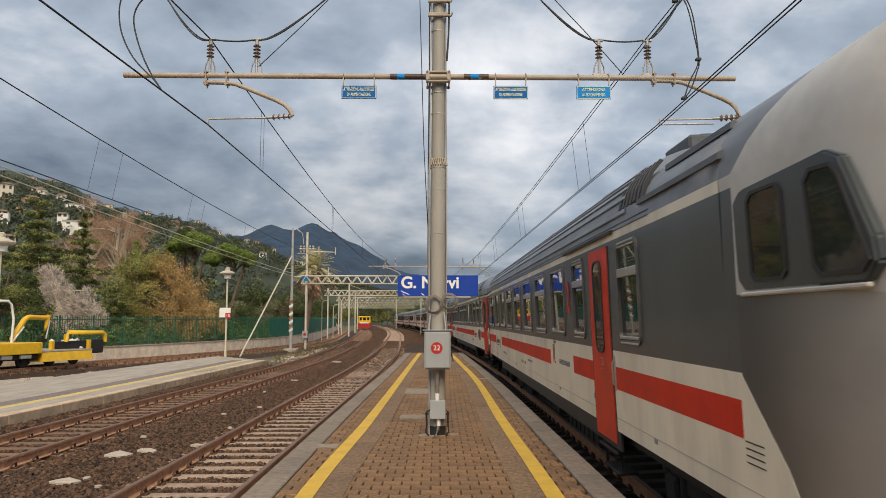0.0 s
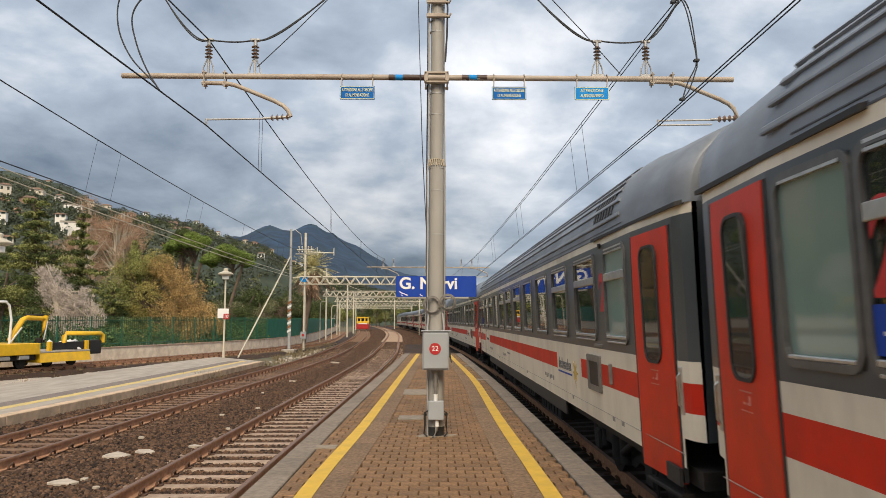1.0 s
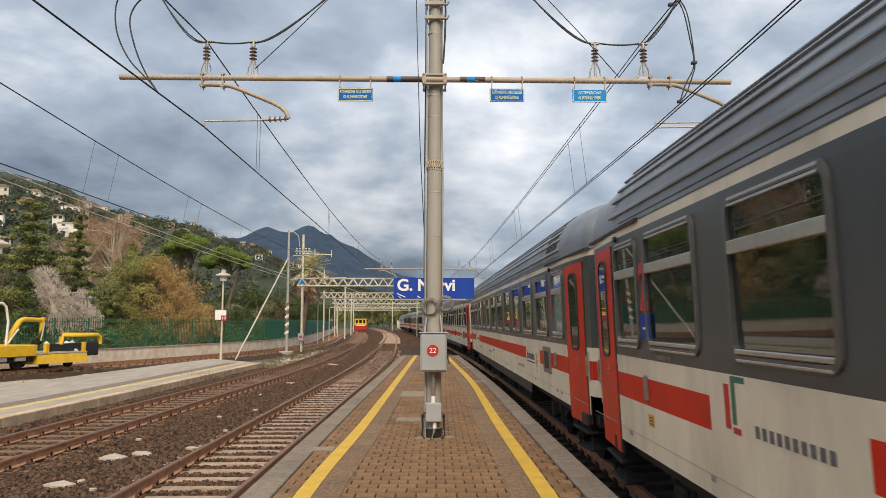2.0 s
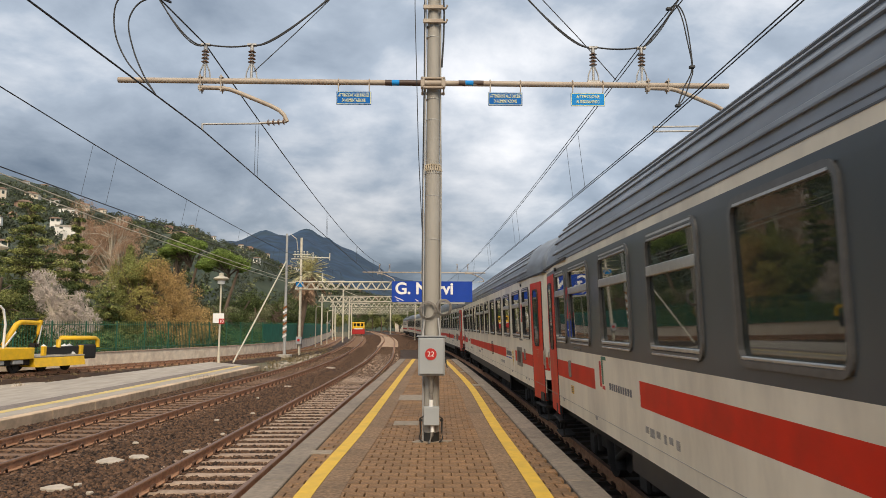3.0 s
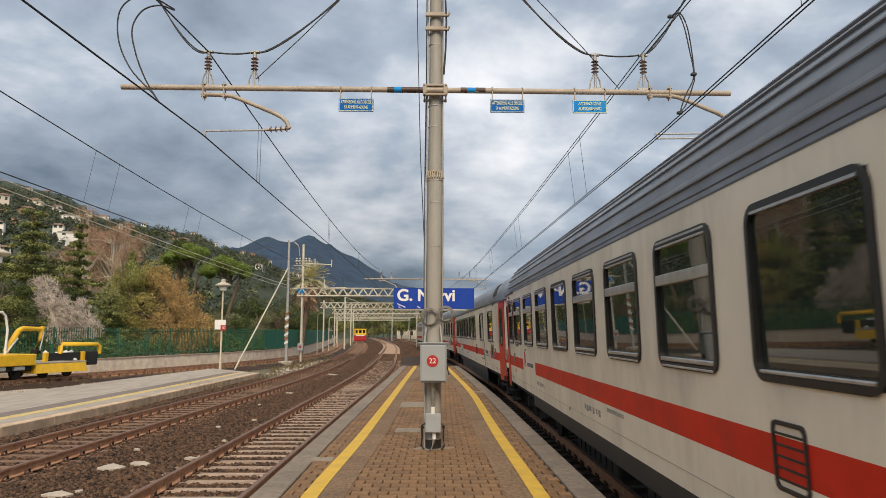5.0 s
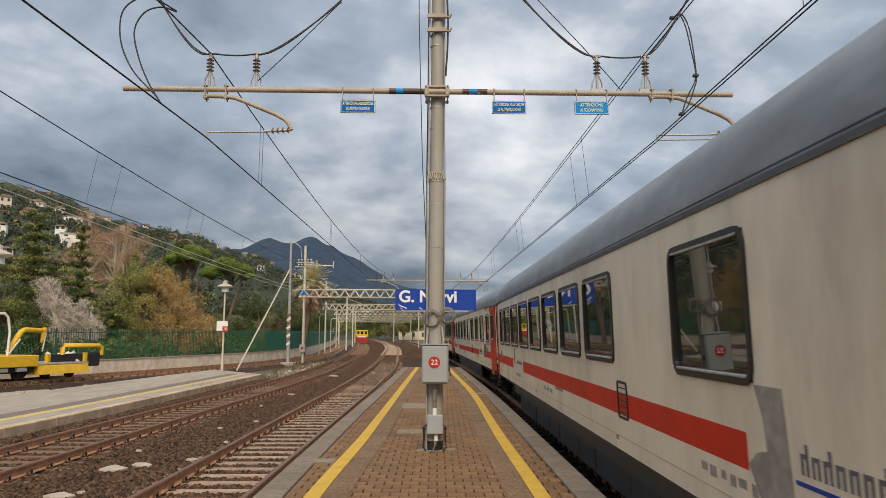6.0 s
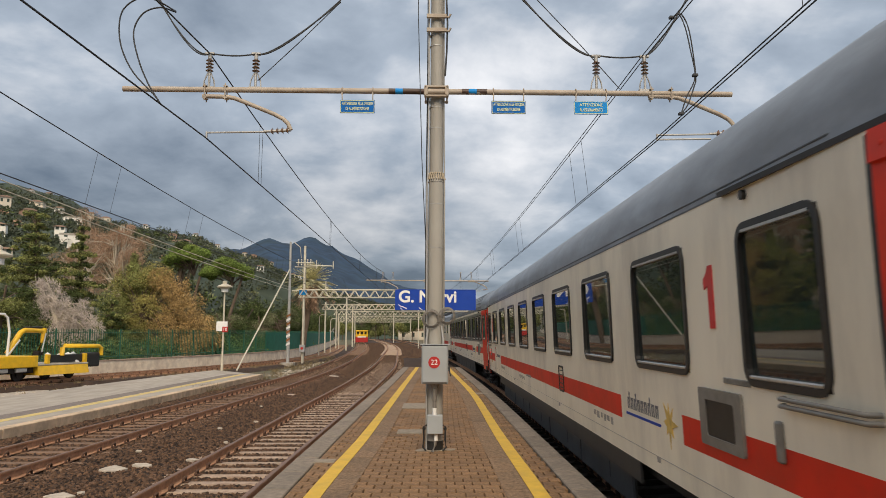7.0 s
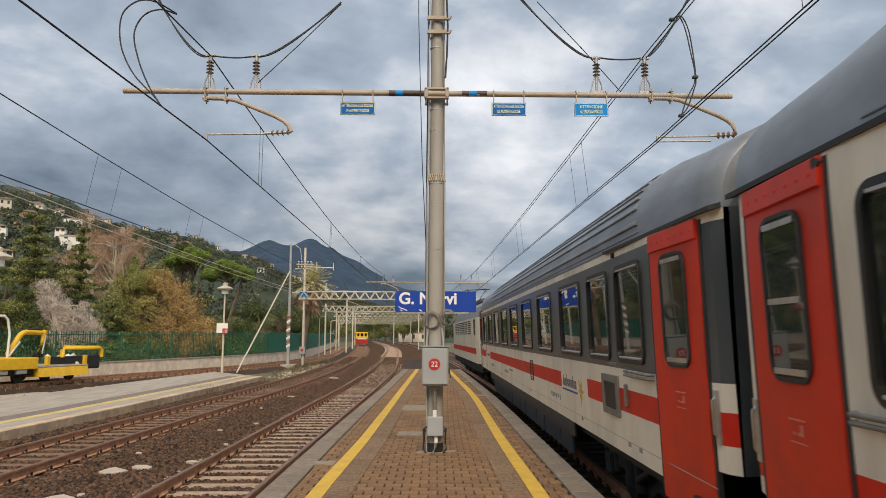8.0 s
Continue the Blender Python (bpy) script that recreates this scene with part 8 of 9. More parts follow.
def tier_lobes(rng, h, r, tiers):
    """Flat boughs in tiers, drooping outwards, shorter towards the tip."""
    out = [(0, 0, h * (0.2 + 0.75 * i / 6), r * 0.22 * (1.2 - i / 6), r * 0.22 * (1.2 - i / 6), h * 0.08) for i in range(6)]
    for k in range(tiers):
        t = k / tiers
        reach = r * (1.08 - 0.92 * t ** 1.1) * rng.uniform(0.8, 1.15)
        for j in range(6):
            a = j * 1.047 + k * 0.6 + rng.uniform(-0.35, 0.35)
            q = reach * rng.uniform(0.65, 1.15)
            z = h * (0.13 + 0.85 * t) + rng.uniform(-0.2, 0.2)
            for e, w in ((0.45, 0.34), (0.85, 0.26)):
                out.append((q * e * math.cos(a), q * e * math.sin(a), z - 0.22 * q * e + 0.1, q * w, q * w, 0.14 + 0.06 * q))
    rng.shuffle(out)
    return out


def place_trees():
    rng = random.Random(21)
    G = -0.7
    # cedars and evergreens on the left bank
    tree(1, -30.7, 56, G, 11.5, tier_lobes(rng, 12.4, 3.9, 13), [L_MID, L_DARK, L_MID], 15000, 0.173, "tall dark green cedar with layered branches", "cedar")
    tree(2, -37.5, 58, G, 9.0, auto_lobes(rng, 22, 0, 5.6, 3.6, 3.6, 1.05), [L_DARK, L_MID, L_OLIVE], 9880, 0.173, "dense dark green evergreen tree")
    tree(3, -29.0, 49, G, 6.0, auto_lobes(rng, 22, 0, 3.2, 2.9, 2.8, 0.85), [L_MID, L_DARK, L_MID], 9880, 0.144, "broad olive-green evergreen bush behind the fence", "bush")
    tree(4, -25.3, 50, G, 6.2, [(-1.1, 0, 5.2, .8, .8, .8), (-.6, 0, 4.4, .9, .8, .9), (0, 0, 3.7, .9, .8, 1.0), (.7, 0, 2.9, .8, .8, 1.0), (1.0, 0, 1.9, .9, .8, 1.0), (0, 0, 2.2, .9, .8, 1.0), (-1.3, 0, 4.0, .7, .7, .8), (-1.6, 0, 5.6, .6, .6, .6), (1.5, 0, 3.1, .8, .7, .7), (2.1, 0, 2.3, .8, .7, .9), (1.2, .2, 4.0, .6, .6, .6)], [L_PALE], 6900, 0.101, "pale grey leafless shrub in bud", "shrub", bark=M_BARK_PALE, twig=3.0)
    tree(5, -23.9, 58, G, 8.8, conifer_lobes(rng, 8.9, 1.5, 15), [L_MID, L_MID], 6840, 0.144, "narrow dark green cypress", "cypress")
    tree(6, -22.9, 52, G, 4.4, tier_lobes(rng, 4.9, 1.9, 9), [L_MID, L_DARK], 7500, 0.130, "dark green conical evergreen", "conifer")
    tree(7, -33.0, 68, G, 12.5, tier_lobes(rng, 13.2, 2.6, 13), [L_DARK, L_MID], 13000, 0.173, "tall dark cypress behind the cedars", "cypress")
    # the bare brown trees on the slope
    for s, bx, by, bh in ((8, -35.4, 80, 15.4), (9, -40.2, 86, 18.0), (10, -36.8, 86, 16.0), (24, -37.2, 76, 12.4), (25, -33.6, 78, 11.0)):
        tree(s, bx, by, G + 0.3, bh, auto_lobes(rng, 12, 0.3, bh * 0.72, 2.9, 3.0, 1.2), [L_PINK], 7980, 0.086, "bare winter tree with a pale trunk and brown twigs", bark=M_BARK_PALE, trunk_r=0.22, twig=3.4)
    # the wide bush, half green and half rusty
    big = [(-2.6, 0, 3.6, 1.7, 1.5, 1.6), (-1.6, .4, 5.0, 1.6, 1.5, 1.2), (-3.0, 0, 2.0, 1.6, 1.5, 1.5), (-.6, 0, 3.4, 1.7, 1.6, 1.7), (-.2, .2, 5.2, 1.4, 1.4, 1.0), (-1.6, 0, 1.6, 1.6, 1.5, 1.4), (-2.2, .3, 4.6, 1.3, 1.3, 1.0)]
    rusty = [(.9, 0, 4.3, 1.5, 1.4, 1.2), (1.9, 0, 3.2, 1.6, 1.5, 1.4), (2.9, 0, 2.1, 1.4, 1.3, 1.1), (3.7, 0, 1.5, 1.0, 1.0, .8), (1.0, -.2, 2.0, 1.7, 1.4, 1.5), (2.2, 0, 1.1, 1.4, 1.3, 1.0), (.3, -.3, 5.0, 1.0, 1.0, .8)]
    tree(11, -20.4, 54, G, 6.6, [(a * 1.05, b, c * 1.24, d, e, f * 1.15) for a, b, c, d, e, f in big + rusty], [L_MID, L_BUSH, L_BROWN, L_BROWN], 22000, 0.122, "wide evergreen bush, half green and half rusty brown", "bush", trunk_r=0.22)
    # umbrella pines
    for s, ux, uy, uh, w in ((12, -25.0, 74, 10.3, 2.35), (13, -20.6, 72, 8.6, 2.65)):
        lob = [(w * 0.62 * math.cos(a), w * 0.5 * math.sin(a), uh + 0.15 * math.sin(3 * a), w * 0.5, w * 0.5, 0.75) for a in [i * 6.283 / 8 for i in range(8)]] + [(0, 0, uh + 0.6, w * 0.55, w * 0.55, 0.7), (w * 0.3, 0, uh + 0.5, w * 0.5, w * 0.4, 0.65)]
        pr = random.Random(s)
        lob = [(x + pr.uniform(-.25, .25), y + pr.uniform(-.25, .25), z + pr.uniform(-.5, .3), rx * pr.uniform(.55, .95), ry * pr.uniform(.55, .95), rz * pr.uniform(.6, 1.0)) for x, y, z, rx, ry, rz in lob]
        lob += [(w * pr.uniform(-.95, .95), w * pr.uniform(-.6, .6), uh - pr.uniform(0.2, 1.0), pr.uniform(.35, .6), pr.uniform(.35, .6), pr.uniform(.25, .4)) for _ in range(9)]
        tree(s, ux, uy, G, uh, lob, [L_BRIGHT, L_BRIGHT], 15000, 0.122, "umbrella pine with flat bright green crown", "pine", trunk_r=0.24, flat=1.2)
    tree(14, -28.0, 80, G, 11.6, auto_lobes(rng, 12, 0, 10.9, 1.9, 2.2, 0.8), [L_DARK, L_MID], 6400, 0.158, "dark green pine behind the umbrella pines", "pine")
    # olives and shrubs towards the palm
    for s, ox, oy, oh, m in ((15, -19.0, 68, 4.6, L_OLIVE), (16, -17.0, 72, 4.4, L_OLIVE), (17, -20.8, 76, 5.4, L_DARK), (18, -18.2, 84, 6.4, L_DARK), (19, -22.5, 64, 4.0, L_MID), (20, -16.4, 80, 5.0, L_OLIVE), (23, -25.5, 66, 4.6, L_DARK)):
        tree(s, ox, oy, G, oh, auto_lobes(rng, 14, 0, oh * 0.56, oh * 0.46, oh * 0.40, oh * 0.16), [m, L_DARK], 5130, 0.122, "grey-green olive tree behind the fence" if m is L_OLIVE else "dense evergreen tree behind the fence", "olive tree" if m is L_OLIVE else "tree")
    # the belt down the line
    for i in range(20):
        y = 84 + 8.5 * i + rng.uniform(-3, 3)
        x = BOUNDARY(y) - rng.uniform(3, 9)
        oh = rng.uniform(5.5, 9.0)
        tree(40 + i, x, y, G, oh, auto_lobes(rng, 7, 0, oh * 0.6, oh * 0.40, oh * 0.38, oh * 0.22), [(L_DARK, L_MID, L_OLIVE)[i % 3], L_DARK], 2470, 0.216, "dark green tree in the belt along the line")
    for i in range(10):
        oh = rng.uniform(5, 8.5)
        tree(90 + i, -30 + 2.9 * i + rng.uniform(-1, 1), 272 + rng.uniform(0, 12), G, oh, auto_lobes(rng, 6, 0, oh * 0.6, oh * 0.5, oh * 0.4, oh * 0.24), [(L_MID, L_DARK, L_OLIVE)[i % 3]], 900, 0.45, "distant green tree beyond the curve")
    for i in range(9):
        y = 210 + rng.uniform(0, 60)
        x = -32 + 4.2 * i + rng.uniform(-1, 1)
        oh = rng.uniform(6, 11)
        tree(70 + i, x, y, G, oh, auto_lobes(rng, 7, 0, oh * 0.6, oh * 0.42, oh * 0.38, oh * 0.22), [(L_DARK, L_MID)[i % 2]], 900, 0.40, "distant green tree beyond the curve")


place_trees()


def hedge():
    """Low growth that fills the foot of the bank behind the fence."""
    rng = random.Random(8)
    v, f = [], []
    for _ in range(230):
        y = rng.uniform(28, 130)
        x = BOUNDARY(y) - rng.uniform(0.8, 5.0)
        a, b = foliage(rng, [(x, y, -0.2 + rng.uniform(0.2, 1.0), rng.uniform(0.7, 1.3), 0.9, rng.uniform(0.5, 1.0))], 190, 0.10)
        k = len(v)
        v += a
        f += [tuple(k + i for i in q) for q in b]
    tagged(raw("undergrowth", v, f, L_UNDER), "tangled green undergrowth behind the fence", "undergrowth", kind="stuff")


hedge()


def palm():
    top = tagged(empty("palm_tree", Matrix.Translation((-13.0, 76, -0.7))), "tall palm with a round crown of grey-green fronds", "palm tree")
    bm = bmesh.new()
    tube(bm, [(-0.7, 0, 0), (-0.5, 0, 2.5), (-0.15, 0, 4.8), (0.1, 0, 7.5)], 0.30, 12, r2=0.38)
    part("trunk", bm, M_BARK, top, "rough palm trunk")
    rng = random.Random(4)
    for i in range(130):
        a = rng.random() * 6.283
        up = -1.45 + 2.9 * (i + rng.random()) / 130
        L = rng.uniform(2.1, 2.7) * (1.0 if up > -0.5 else 1.05)
        d = Vector((math.cos(a) * math.cos(up), math.sin(a) * math.cos(up), math.sin(up)))
        side = Vector((-math.sin(a), math.cos(a), 0))
        o = Vector((0.1, 0, 7.75))
        pts = [o + d * L * t - Vector((0, 0, 0.55 * t * t * L * 0.5)) for t in [k / 7 for k in range(8)]]
        bm = bmesh.new()
        for p, q in zip(pts[1:], pts[2:]):
            for s in (-1, 1):
                for e in (0.0, 0.33, 0.66):
                    b0, b1 = p.lerp(q, e), p.lerp(q, e + 0.22)
                    tip = b0 + d * 0.40 + side * s * 0.34 - Vector((0, 0, 0.05))
                    bm.faces.new([bm.verts.new(w) for w in (b0, b1, tip)])
        tube(bm, pts, 0.022, 4, r2=0.006)
        part("frond", bm, L_PALMFROND if up > -0.5 else L_PINK, top, "grey-green frond" if up > -0.5 else "dry brown frond")


palm()


# ------------------------------------------------------------ the hillside's houses and woods
def hill_point(b, slope):
    """The place on the near hillside at a bearing, where it shows at a slope over the eye."""
    best = None
    for j in range(26 * 4 + 1):
        t = j / (26 * 4)
        d = 70 + 550 * t
        x, y = d * math.sin(radians(b)), d * math.cos(radians(b))
        z = -1.2 + (NEAR_RIDGE(b) * 620 * t ** 1.15 + 2.85 * t) * clear_of_line(x, y)
        s = (z - 1.65) / d
        if best is None or abs(s - slope) < best[0]:
            best = (abs(s - slope), d * math.sin(radians(b)), d * math.cos(radians(b)), z, d)
    return best[1:]


def house(seed, b, slope, w, storeys, wall_mat, roofed=True):
    rng = random.Random(seed)
    x, y, z, d = hill_point(b, slope)
    top = tagged(empty("house", Matrix.Translation((x, y, z - 1.5)) @ Matrix.Rotation(radians(rng.uniform(-25, 25) - b), 4, "Z")), "pale rendered hillside house with shuttered windows", "house", group="houses on the hillside")
    k = min(1.0, d / 340)
    w, h = w * k, 3.1 * storeys * max(k, 0.7) + 1.5
    dp = w * 0.7
    bm = bmesh.new()
    box(bm, -w / 2, w / 2, 0, dp, -4, h, 0.05)
    part("wall", bm, wall_mat, top)
    bm = bmesh.new()
    if roofed:
        e = 0.5
        prism(bm, [(-w / 2 - e, h), (w / 2 + e, h), (w * 0.22, h + w * 0.14), (-w * 0.22, h + w * 0.14)], "y", -e, dp + e)
    else:
        ring(bm, [(-w / 2 - .1, -.1), (w / 2 + .1, -.1), (w / 2 + .1, dp + .1), (-w / 2 - .1, dp + .1)], [(-w / 2 + .3, .3), (w / 2 - .3, .3), (w / 2 - .3, dp - .3), (-w / 2 + .3, dp - .3)], "z", h, h + 0.6)
    bmesh.ops.recalc_face_normals(bm, faces=bm.faces)
    part("roof", bm, M_TILE if roofed else M_CONC, top, "faded terracotta roof" if roofed else "flat roof parapet")
    n = max(2, int(w / 2.6))
    for s in range(storeys):
        for i in range(n):
            bm = bmesh.new()
            cx = -w / 2 + w * (i + 0.5) / n
            zz = 1.5 + 3.1 * s + 0.9
            box(bm, cx - 0.5, cx + 0.5, -0.06, 0.05, zz, zz + 1.5, 0.02)
            part("window", bm, M_SHUTTER, top, "dark shuttered window")


M_TILE = material("terracotta_tile", (0.33, 0.225, 0.17), 0.9, vary=0.2, scale=2)
M_SHUTTER = material("dark_shutter", (0.045, 0.065, 0.055), 0.7, vary=0.3)
M_H1 = material("cream_render", (0.72, 0.64, 0.52), 0.9, vary=0.08, scale=0.4)
M_H2 = material("pink_render", (0.50, 0.32, 0.24), 0.9, vary=0.08, scale=0.4)
M_H3 = material("white_render", (0.80, 0.77, 0.71), 0.9, vary=0.06, scale=0.4)


def bearing(u, v):
    """Bearing and slope for a place u to the right and v up, in units of the view's half width over its distance."""
    b = math.atan2(u, 1.0)
    return math.degrees(b), v * math.cos(b)


for i, (u, v, w, st, m, rf) in enumerate((
        (-0.595, 0.168, 12, 3, M_H1, True), (-0.552, 0.172, 16, 2, M_H1, True), (-0.560, 0.158, 13, 1, M_H2, True), (-0.600, 0.126, 10, 3, M_H3, True),
        (-0.520, 0.163, 10, 2, M_H3, True), (-0.500, 0.148, 18, 1, M_H3, False), (-0.478, 0.158, 14, 2, M_H1, True), (-0.455, 0.152, 15, 2, M_H1, True),
        (-0.517, 0.124, 9, 3, M_H3, True), (-0.500, 0.112, 20, 3, M_H3, False), (-0.470, 0.110, 12, 3, M_H1, True), (-0.420, 0.140, 12, 2, M_H2, True),
        (-0.362, 0.128, 12, 2, M_H2, True), (-0.345, 0.118, 16, 2, M_H1, True), (-0.480, 0.118, 10, 3, M_H2, True), (-0.330, 0.130, 9, 1, M_H3, True),
        (-0.300, 0.120, 8, 2, M_H3, True), (-0.262, 0.118, 9, 2, M_H1, True), (-0.250, 0.108, 10, 1, M_H2, True), (-0.226, 0.100, 10, 2, M_H1, True),
        (-0.205, 0.104, 8, 2, M_H2, True), (-0.196, 0.088, 10, 2, M_H1, True), (-0.185, 0.080, 8, 2, M_H3, True), (-0.175, 0.094, 8, 1, M_H3, True),
        (-0.160, 0.075, 10, 2, M_H1, True), (-0.240, 0.083, 8, 2, M_H3, True), (-0.560, 0.190, 10, 2, M_H3, True), (-0.535, 0.186, 12, 1, M_H1, True),
        (-0.140, 0.066, 9, 2, M_H1, True), (-0.115, 0.060, 9, 2, M_H2, True), (-0.590, 0.100, 12, 2, M_H1, True), (-0.400, 0.150, 9, 2, M_H3, True))):
    bb, ss = bearing(u, v)
    house(i, bb, ss, w * 0.46, max(1, st - 1), m, rf)


def hill_woods():
    """Trees on the slopes, too many and too far to count."""
    rng = random.Random(17)
    for mat, count, seed in ((L_HILL, 5200, 1), (L_DARK, 900, 2), (L_OLIVE, 500, 3), (L_PINK, 60, 4)):
        v, f = [], []
        for _ in range(count):
            b = rng.uniform(-48, 14)
            t = rng.random() ** 0.8
            d = 70 + 550 * t
            x, y = d * math.sin(radians(b)), d * math.cos(radians(b))
            if clear_of_line(x, y) < 0.12:
                continue
            z = -1.2 + (NEAR_RIDGE(b) * 620 * t ** 1.15 + 2.85 * t) * clear_of_line(x, y)
            r = rng.uniform(0.8, 2.3)
            a, q = foliage(rng, [(x, y, z + r * 0.9, r, r, r * rng.uniform(0.7, 1.1))], 26, 0.35 + 0.18 * r)
            k = len(v)
            v += a
            f += [tuple(k + i for i in w) for w in q]
        tagged(raw("hillside_woods", v, f, mat), "scattered woods on the hillside", "woods", kind="stuff")


hill_woods()


# ------------------------------------------------------------ buildings at the end of the line
def line_building(x, y, w, d, h, mat, label):
    top = tagged(empty("railway_building", Matrix.Translation((x, y, -0.9))), label, "building", group="railway buildings")
    bm = bmesh.new()
    box(bm, -w / 2, w / 2, 0, d, 0, h, 0.05)
    part("wall", bm, mat, top)
    bm = bmesh.new()
    prism(bm, [(-w / 2 - .3, h), (w / 2 + .3, h), (w / 2 + .3, h + .25), (0, h + 0.9), (-w / 2 - .3, h + .25)], "y", -0.3, d + .3)
    bmesh.ops.recalc_face_normals(bm, faces=bm.faces)
    part("roof", bm, M_TILE, top)
    for i in range(max(2, int(w / 3))):
        bm = bmesh.new()
        cx = -w / 2 + w * (i + 0.5) / max(2, int(w / 3))
        box(bm, cx - 0.5, cx + 0.5, -0.06, 0.05, 1.3, 2.8, 0.02)
        part("window", bm, M_SHUTTER, top)


line_building(-39.5, 248, 9, 8, 4.2, M_H3, "white railway building beyond the curve")
line_building(-48, 262, 10, 8, 7.0, M_H1, "cream building beyond the curve")
line_building(-6.0, 262, 14, 9, 3.4, M_H1, "cream building beyond the curve")


# ------------------------------------------------------------ litter, patches and weeds
def slab(x, y, z, sx, sy, turn, mat, label, name="flat_stone", tilt_deg=6):
    bm = bmesh.new()
    rng = random.Random(int(abs(x * 100 + y * 7)))
    pts = [(sx * rng.uniform(0.55, 1.2) * math.cos(a), sy * rng.uniform(0.55, 1.2) * math.sin(a)) for a in [i * 6.283 / 6 + 0.3 for i in range(6)]]
    prism(bm, pts, "z", -0.02, 0.02)
    bmesh.ops.recalc_face_normals(bm, faces=bm.faces)
    bmesh.ops.bevel(bm, geom=list(bm.edges), offset=0.006, segments=1, affect="EDGES")
    tagged(part(name, bm, mat, m=pose(x, y, z, tilt_deg, 4, turn)), label, "stone", group="pale stones on the ballast")


M_PALESTONE = material("pale_flat_stone", (0.46, 0.40, 0.33), 0.9, vary=0.15, scale=12, bump=0.2)
ZB = RAIL - 0.155
for sx, sy, a, b, tn in ((-5.58, 13.02, 0.24, 0.20, 20), (-5.19, 13.4, 0.20, 0.12, 5), (-5.43, 10.91, 0.22, 0.14, 10), (-5.22, 11.15, 0.08, 0.05, 60), (-4.51, 13.99, 0.15, 0.08, 40), (-4.75, 19.9, 0.08, 0.05, 15), (-4.79, 10.62, 0.07, 0.04, 50),
                         (-5.3, 18.5, 0.07, 0.05, 0), (-5.49, 28.5, 0.20, 0.10, 30), (-5.49, 40.7, 0.40, 0.30, 60), (-5.6, 24.0, 0.06, 0.05, 0), (-4.5, 16.2, 0.06, 0.05, 0), (-5.9, 15.0, 0.07, 0.05, 30)):
    slab(sx, sy, ZB, a, b, tn, M_PALESTONE, "pale flat stone lying on the dark ballast")


def patch(x, y, sx, sy, mat, label):
    bm = bmesh.new()
    box(bm, x - sx / 2, x + sx / 2, y - sy / 2, y + sy / 2, -0.03, 0.004, 0.003)
    part("repair_patch", bm, mat, platform, label)


M_PATCH = material("pale_cement_patch", (0.27, 0.225, 0.17), 0.9, vary=0.2, scale=10, dirt=(0.28, 0.25, 0.20), dirt_amount=0.5, dirt_scale=5)
patch(-1.43, 9.75, 0.28, 0.26, M_PATCH, "pale cement patch in the paving")
patch(-0.42, 17.0, 0.62, 1.2, M_PATCH, "pale cement patch in the paving")
patch(-0.42, 12.6, 0.42, 0.5, M_PATCH, "grey inspection cover")
patch(1.30, 20.5, 0.34, 0.45, M_PATCH, "pale cover beside the yellow line")
patch(1.22, 26.5, 0.34, 0.5, M_PATCH, "pale cover beside the yellow line")


def grout():
    """Spread mortar round the mast's foot."""
    bm = bmesh.new()
    rng = random.Random(2)
    pts = []
    for i in range(26):
        a = i * 6.283 / 26
        r = rng.uniform(0.13, 0.27) * (1.0 if math.sin(a) < 0.3 else 0.7)
        pts.append((1.15 * r * math.cos(a), POLE_Y + 0.9 * r * math.sin(a)))
    prism(bm, pts, "z", -0.02, 0.006)
    bmesh.ops.recalc_face_normals(bm, faces=bm.faces)
    part("mortar", bm, M_PATCH, platform, "pale mortar spread round the mast's foot")


grout()


def weeds():
    rng = random.Random(33)
    v, f = [], []

    def tuft(x, y, z, s, n):
        for _ in range(n):
            a = rng.random() * 6.283
            o = Vector((x + rng.gauss(0, s * 0.5), y + rng.gauss(0, s * 0.5), z))
            t = o + Vector((math.cos(a) * s * 0.5, math.sin(a) * s * 0.5, s * rng.uniform(0.5, 1.1)))
            w = Vector((-math.sin(a), math.cos(a), 0)) * 0.014
            k = len(v)
            v.extend([tuple(o - w), tuple(o + w), tuple(t)])
            f.append((k, k + 1, k + 2))
    for _ in range(520):
        y = rng.uniform(20, 75)
        x = SIDING(y) + rng.uniform(-2.4, 3.6)
        tuft(x, y, -0.96 if abs(x - SIDING(y)) > 2 else RAIL - 0.2, rng.uniform(0.08, 0.24), 14)
    for _ in range(150):
        y = rng.uniform(37, 80)
        x = SECOND(y) - rng.uniform(1.5, 3.5)
        tuft(x, y, -0.9, rng.uniform(0.15, 0.45), 14)
    for x, y in ((-9.0, 36.0), (-9.2, 28.8), (-8.95, 29.1), (-8.9, 29.4), (-1.72, 34.5), (-1.9, 33.8), (-1.85, 30)):
        for _ in range(3):
            tuft(x + rng.uniform(-.2, .2), y + rng.uniform(-.3, .3), -0.72, 0.42, 26)
    tagged(raw("weeds", v, f, L_WEED), "dry weeds along the siding and platform ends", "weeds", kind="stuff")


weeds()


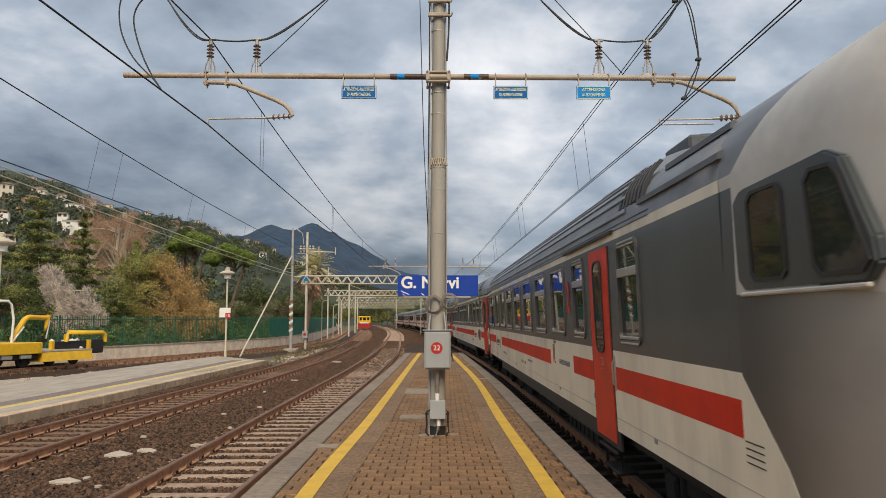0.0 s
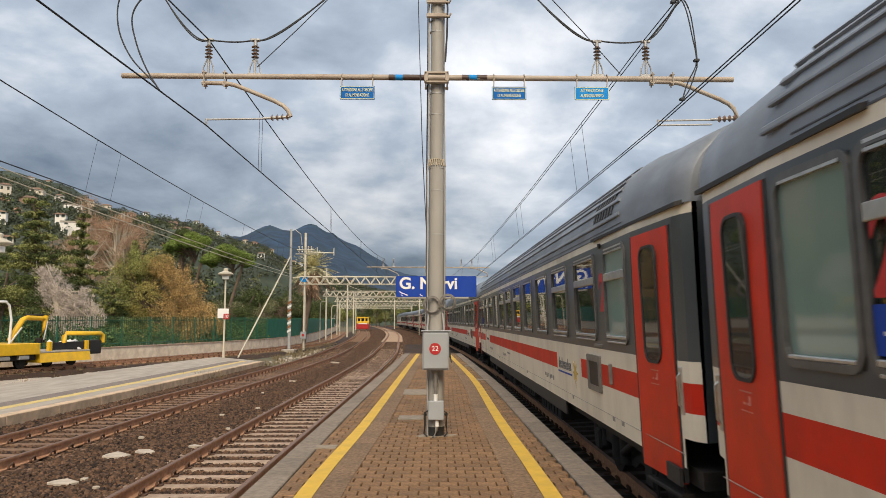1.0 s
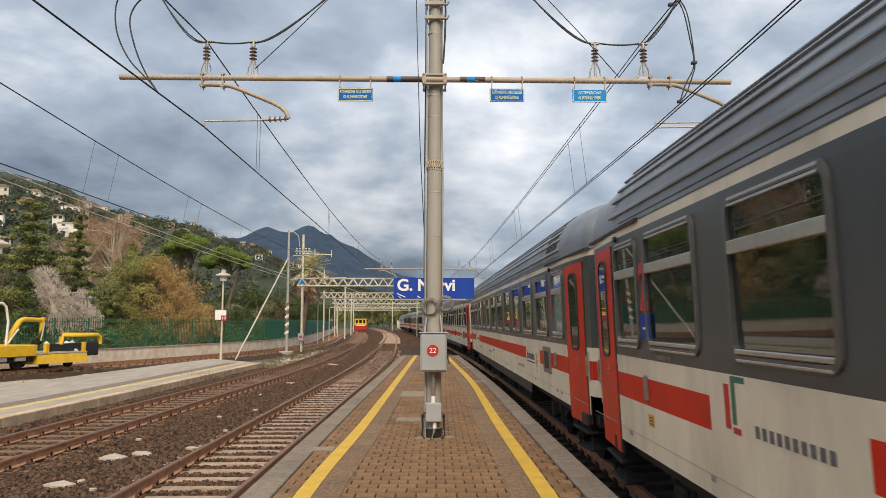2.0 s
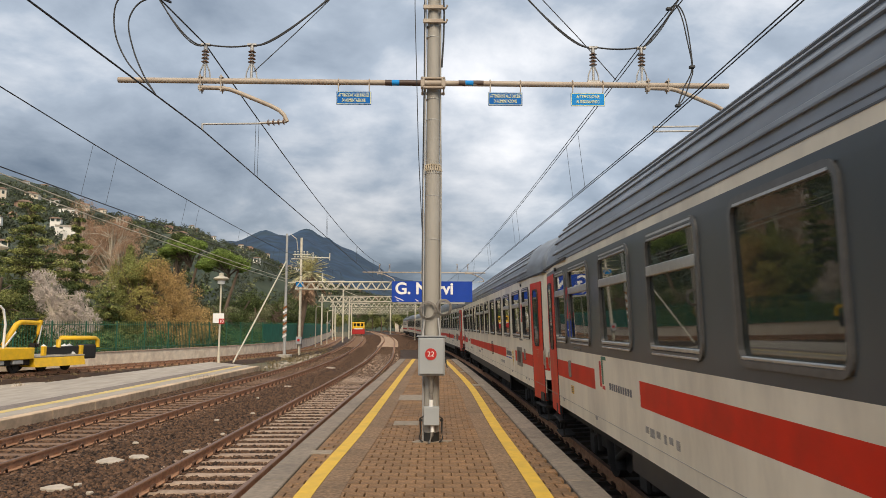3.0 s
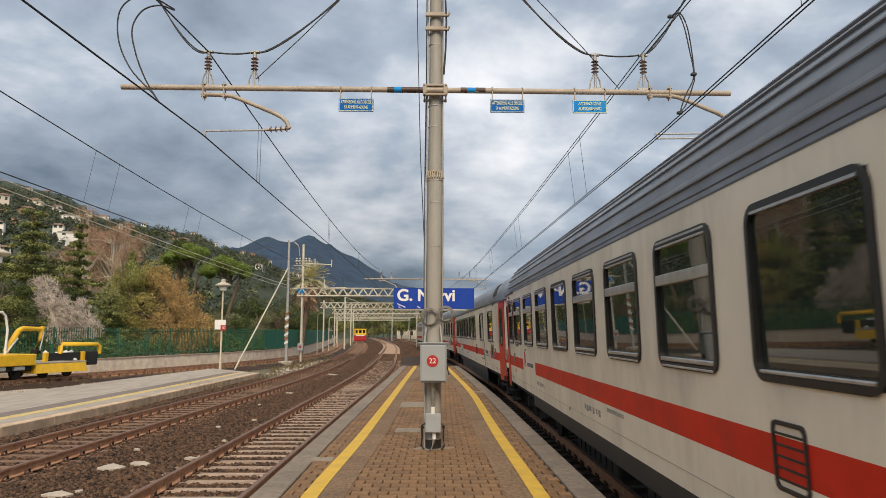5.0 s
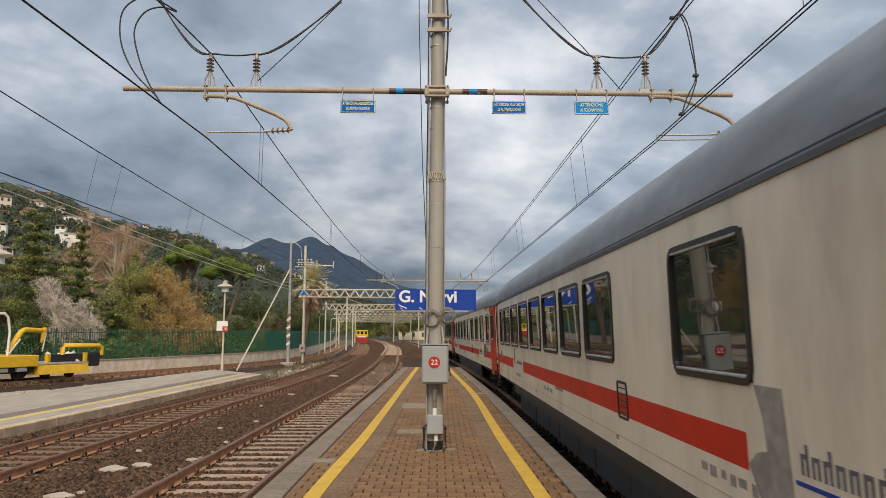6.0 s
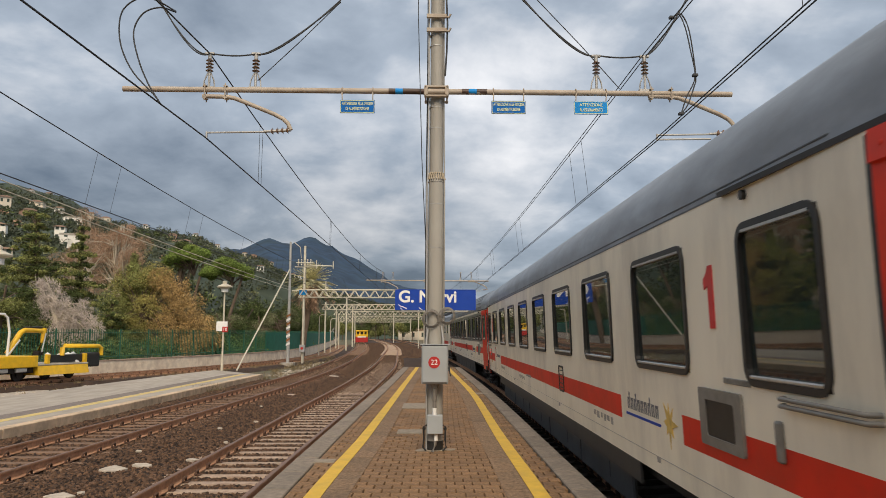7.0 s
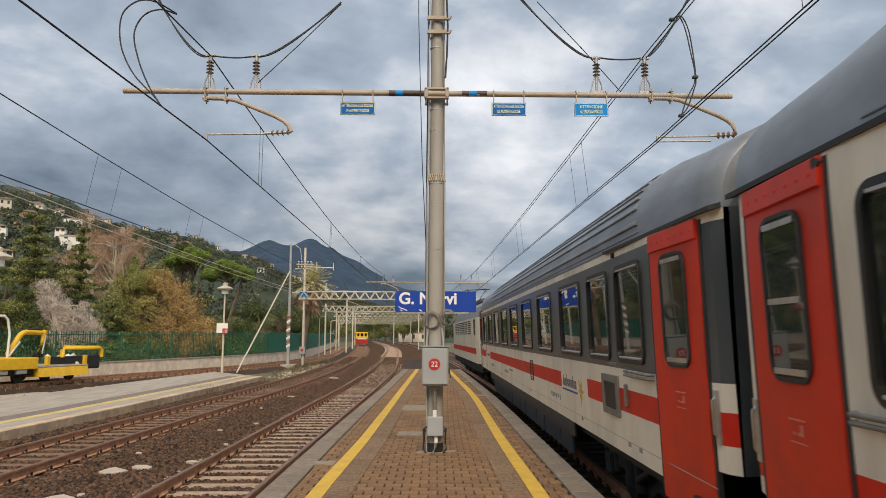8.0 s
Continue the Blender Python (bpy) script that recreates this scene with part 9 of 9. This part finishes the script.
def rubble_strip():
    """Pale broken ground between the low platform and the siding."""
    rng = random.Random(12)
    bm = bmesh.new()
    for _ in range(260):
        y = rng.uniform(18, 75)
        x = (SIDING(y) + 2.2 + rng.uniform(0, 1.8)) if y < 44 else SECOND(y) - rng.uniform(1.8, 3.2)
        r = rng.uniform(0.05, 0.16)
        m = Matrix.Translation((x, y, -0.93)) @ Euler((0, 0, rng.random() * 6)).to_matrix().to_4x4() @ Matrix.Diagonal((1.4, 1, 0.6, 1))
        bmesh.ops.create_icosphere(bm, subdivisions=1, radius=r, matrix=m)
    tagged(part("rubble", bm, M_PALESTONE), "pale broken stones beside the siding", "rubble", kind="stuff")
    bm = bmesh.new()
    pts = [(-21.5, 17), (-17.2, 20), (-15.6, 25), (-15.8, 30), (-17.2, 33.2), (-19.5, 31.5), (-22.5, 25)]
    prism(bm, pts, "z", -1.0, -0.90)
    bmesh.ops.recalc_face_normals(bm, faces=bm.faces)
    tagged(part("pavement_slab", bm, M_CONC_DECK), "cracked pale concrete slab beside the siding", "pavement", kind="structure")


rubble_strip()

pavers()


# ------------------------------------------------------------ what moves
SPEED, GAP0 = 22.69, 28.50                    # metres a second; where the first coupling stands at the start


def stations():
    """Distance along the train's track against y."""
    ys = np.arange(-300.0, 400.0, 0.5)
    xs = np.array([TRAIN(float(y)) for y in ys])
    s = np.concatenate([[0], np.cumsum(np.hypot(np.diff(xs), np.diff(ys)))])
    return ys, s - np.interp(0.0, ys, s)


def motions():
    ys, ss = stations()

    def spot(s):
        y = float(np.interp(s, ss, ys))
        return Vector((TRAIN(y), y, RAIL))
    lean = Matrix.Translation((-0.752, 0, CANT_LIFT)) @ Matrix.Rotation(-CANT, 4, "Y") @ Matrix.Translation((0.752, 0, 0))
    for ob, k, length, b0, b1 in train:
        rows = []
        for i in range(33):
            t = 0.25 * i
            head = GAP0 + LEN * (k - 1) - SPEED * t - (0.28 if k == 0 else 0.26 if k > 6 else 0.0)
            p, q = spot(head + b0), spot(head + b1)
            d = (q - p).normalized()
            c = p + d * (length / 2 - b0)
            turn = Matrix.Rotation(-math.atan2(d.x, d.y), 4, "Z")
            rows.append((t, Matrix.Translation(c) @ turn @ lean))
        walk(ob, rows)


motions()
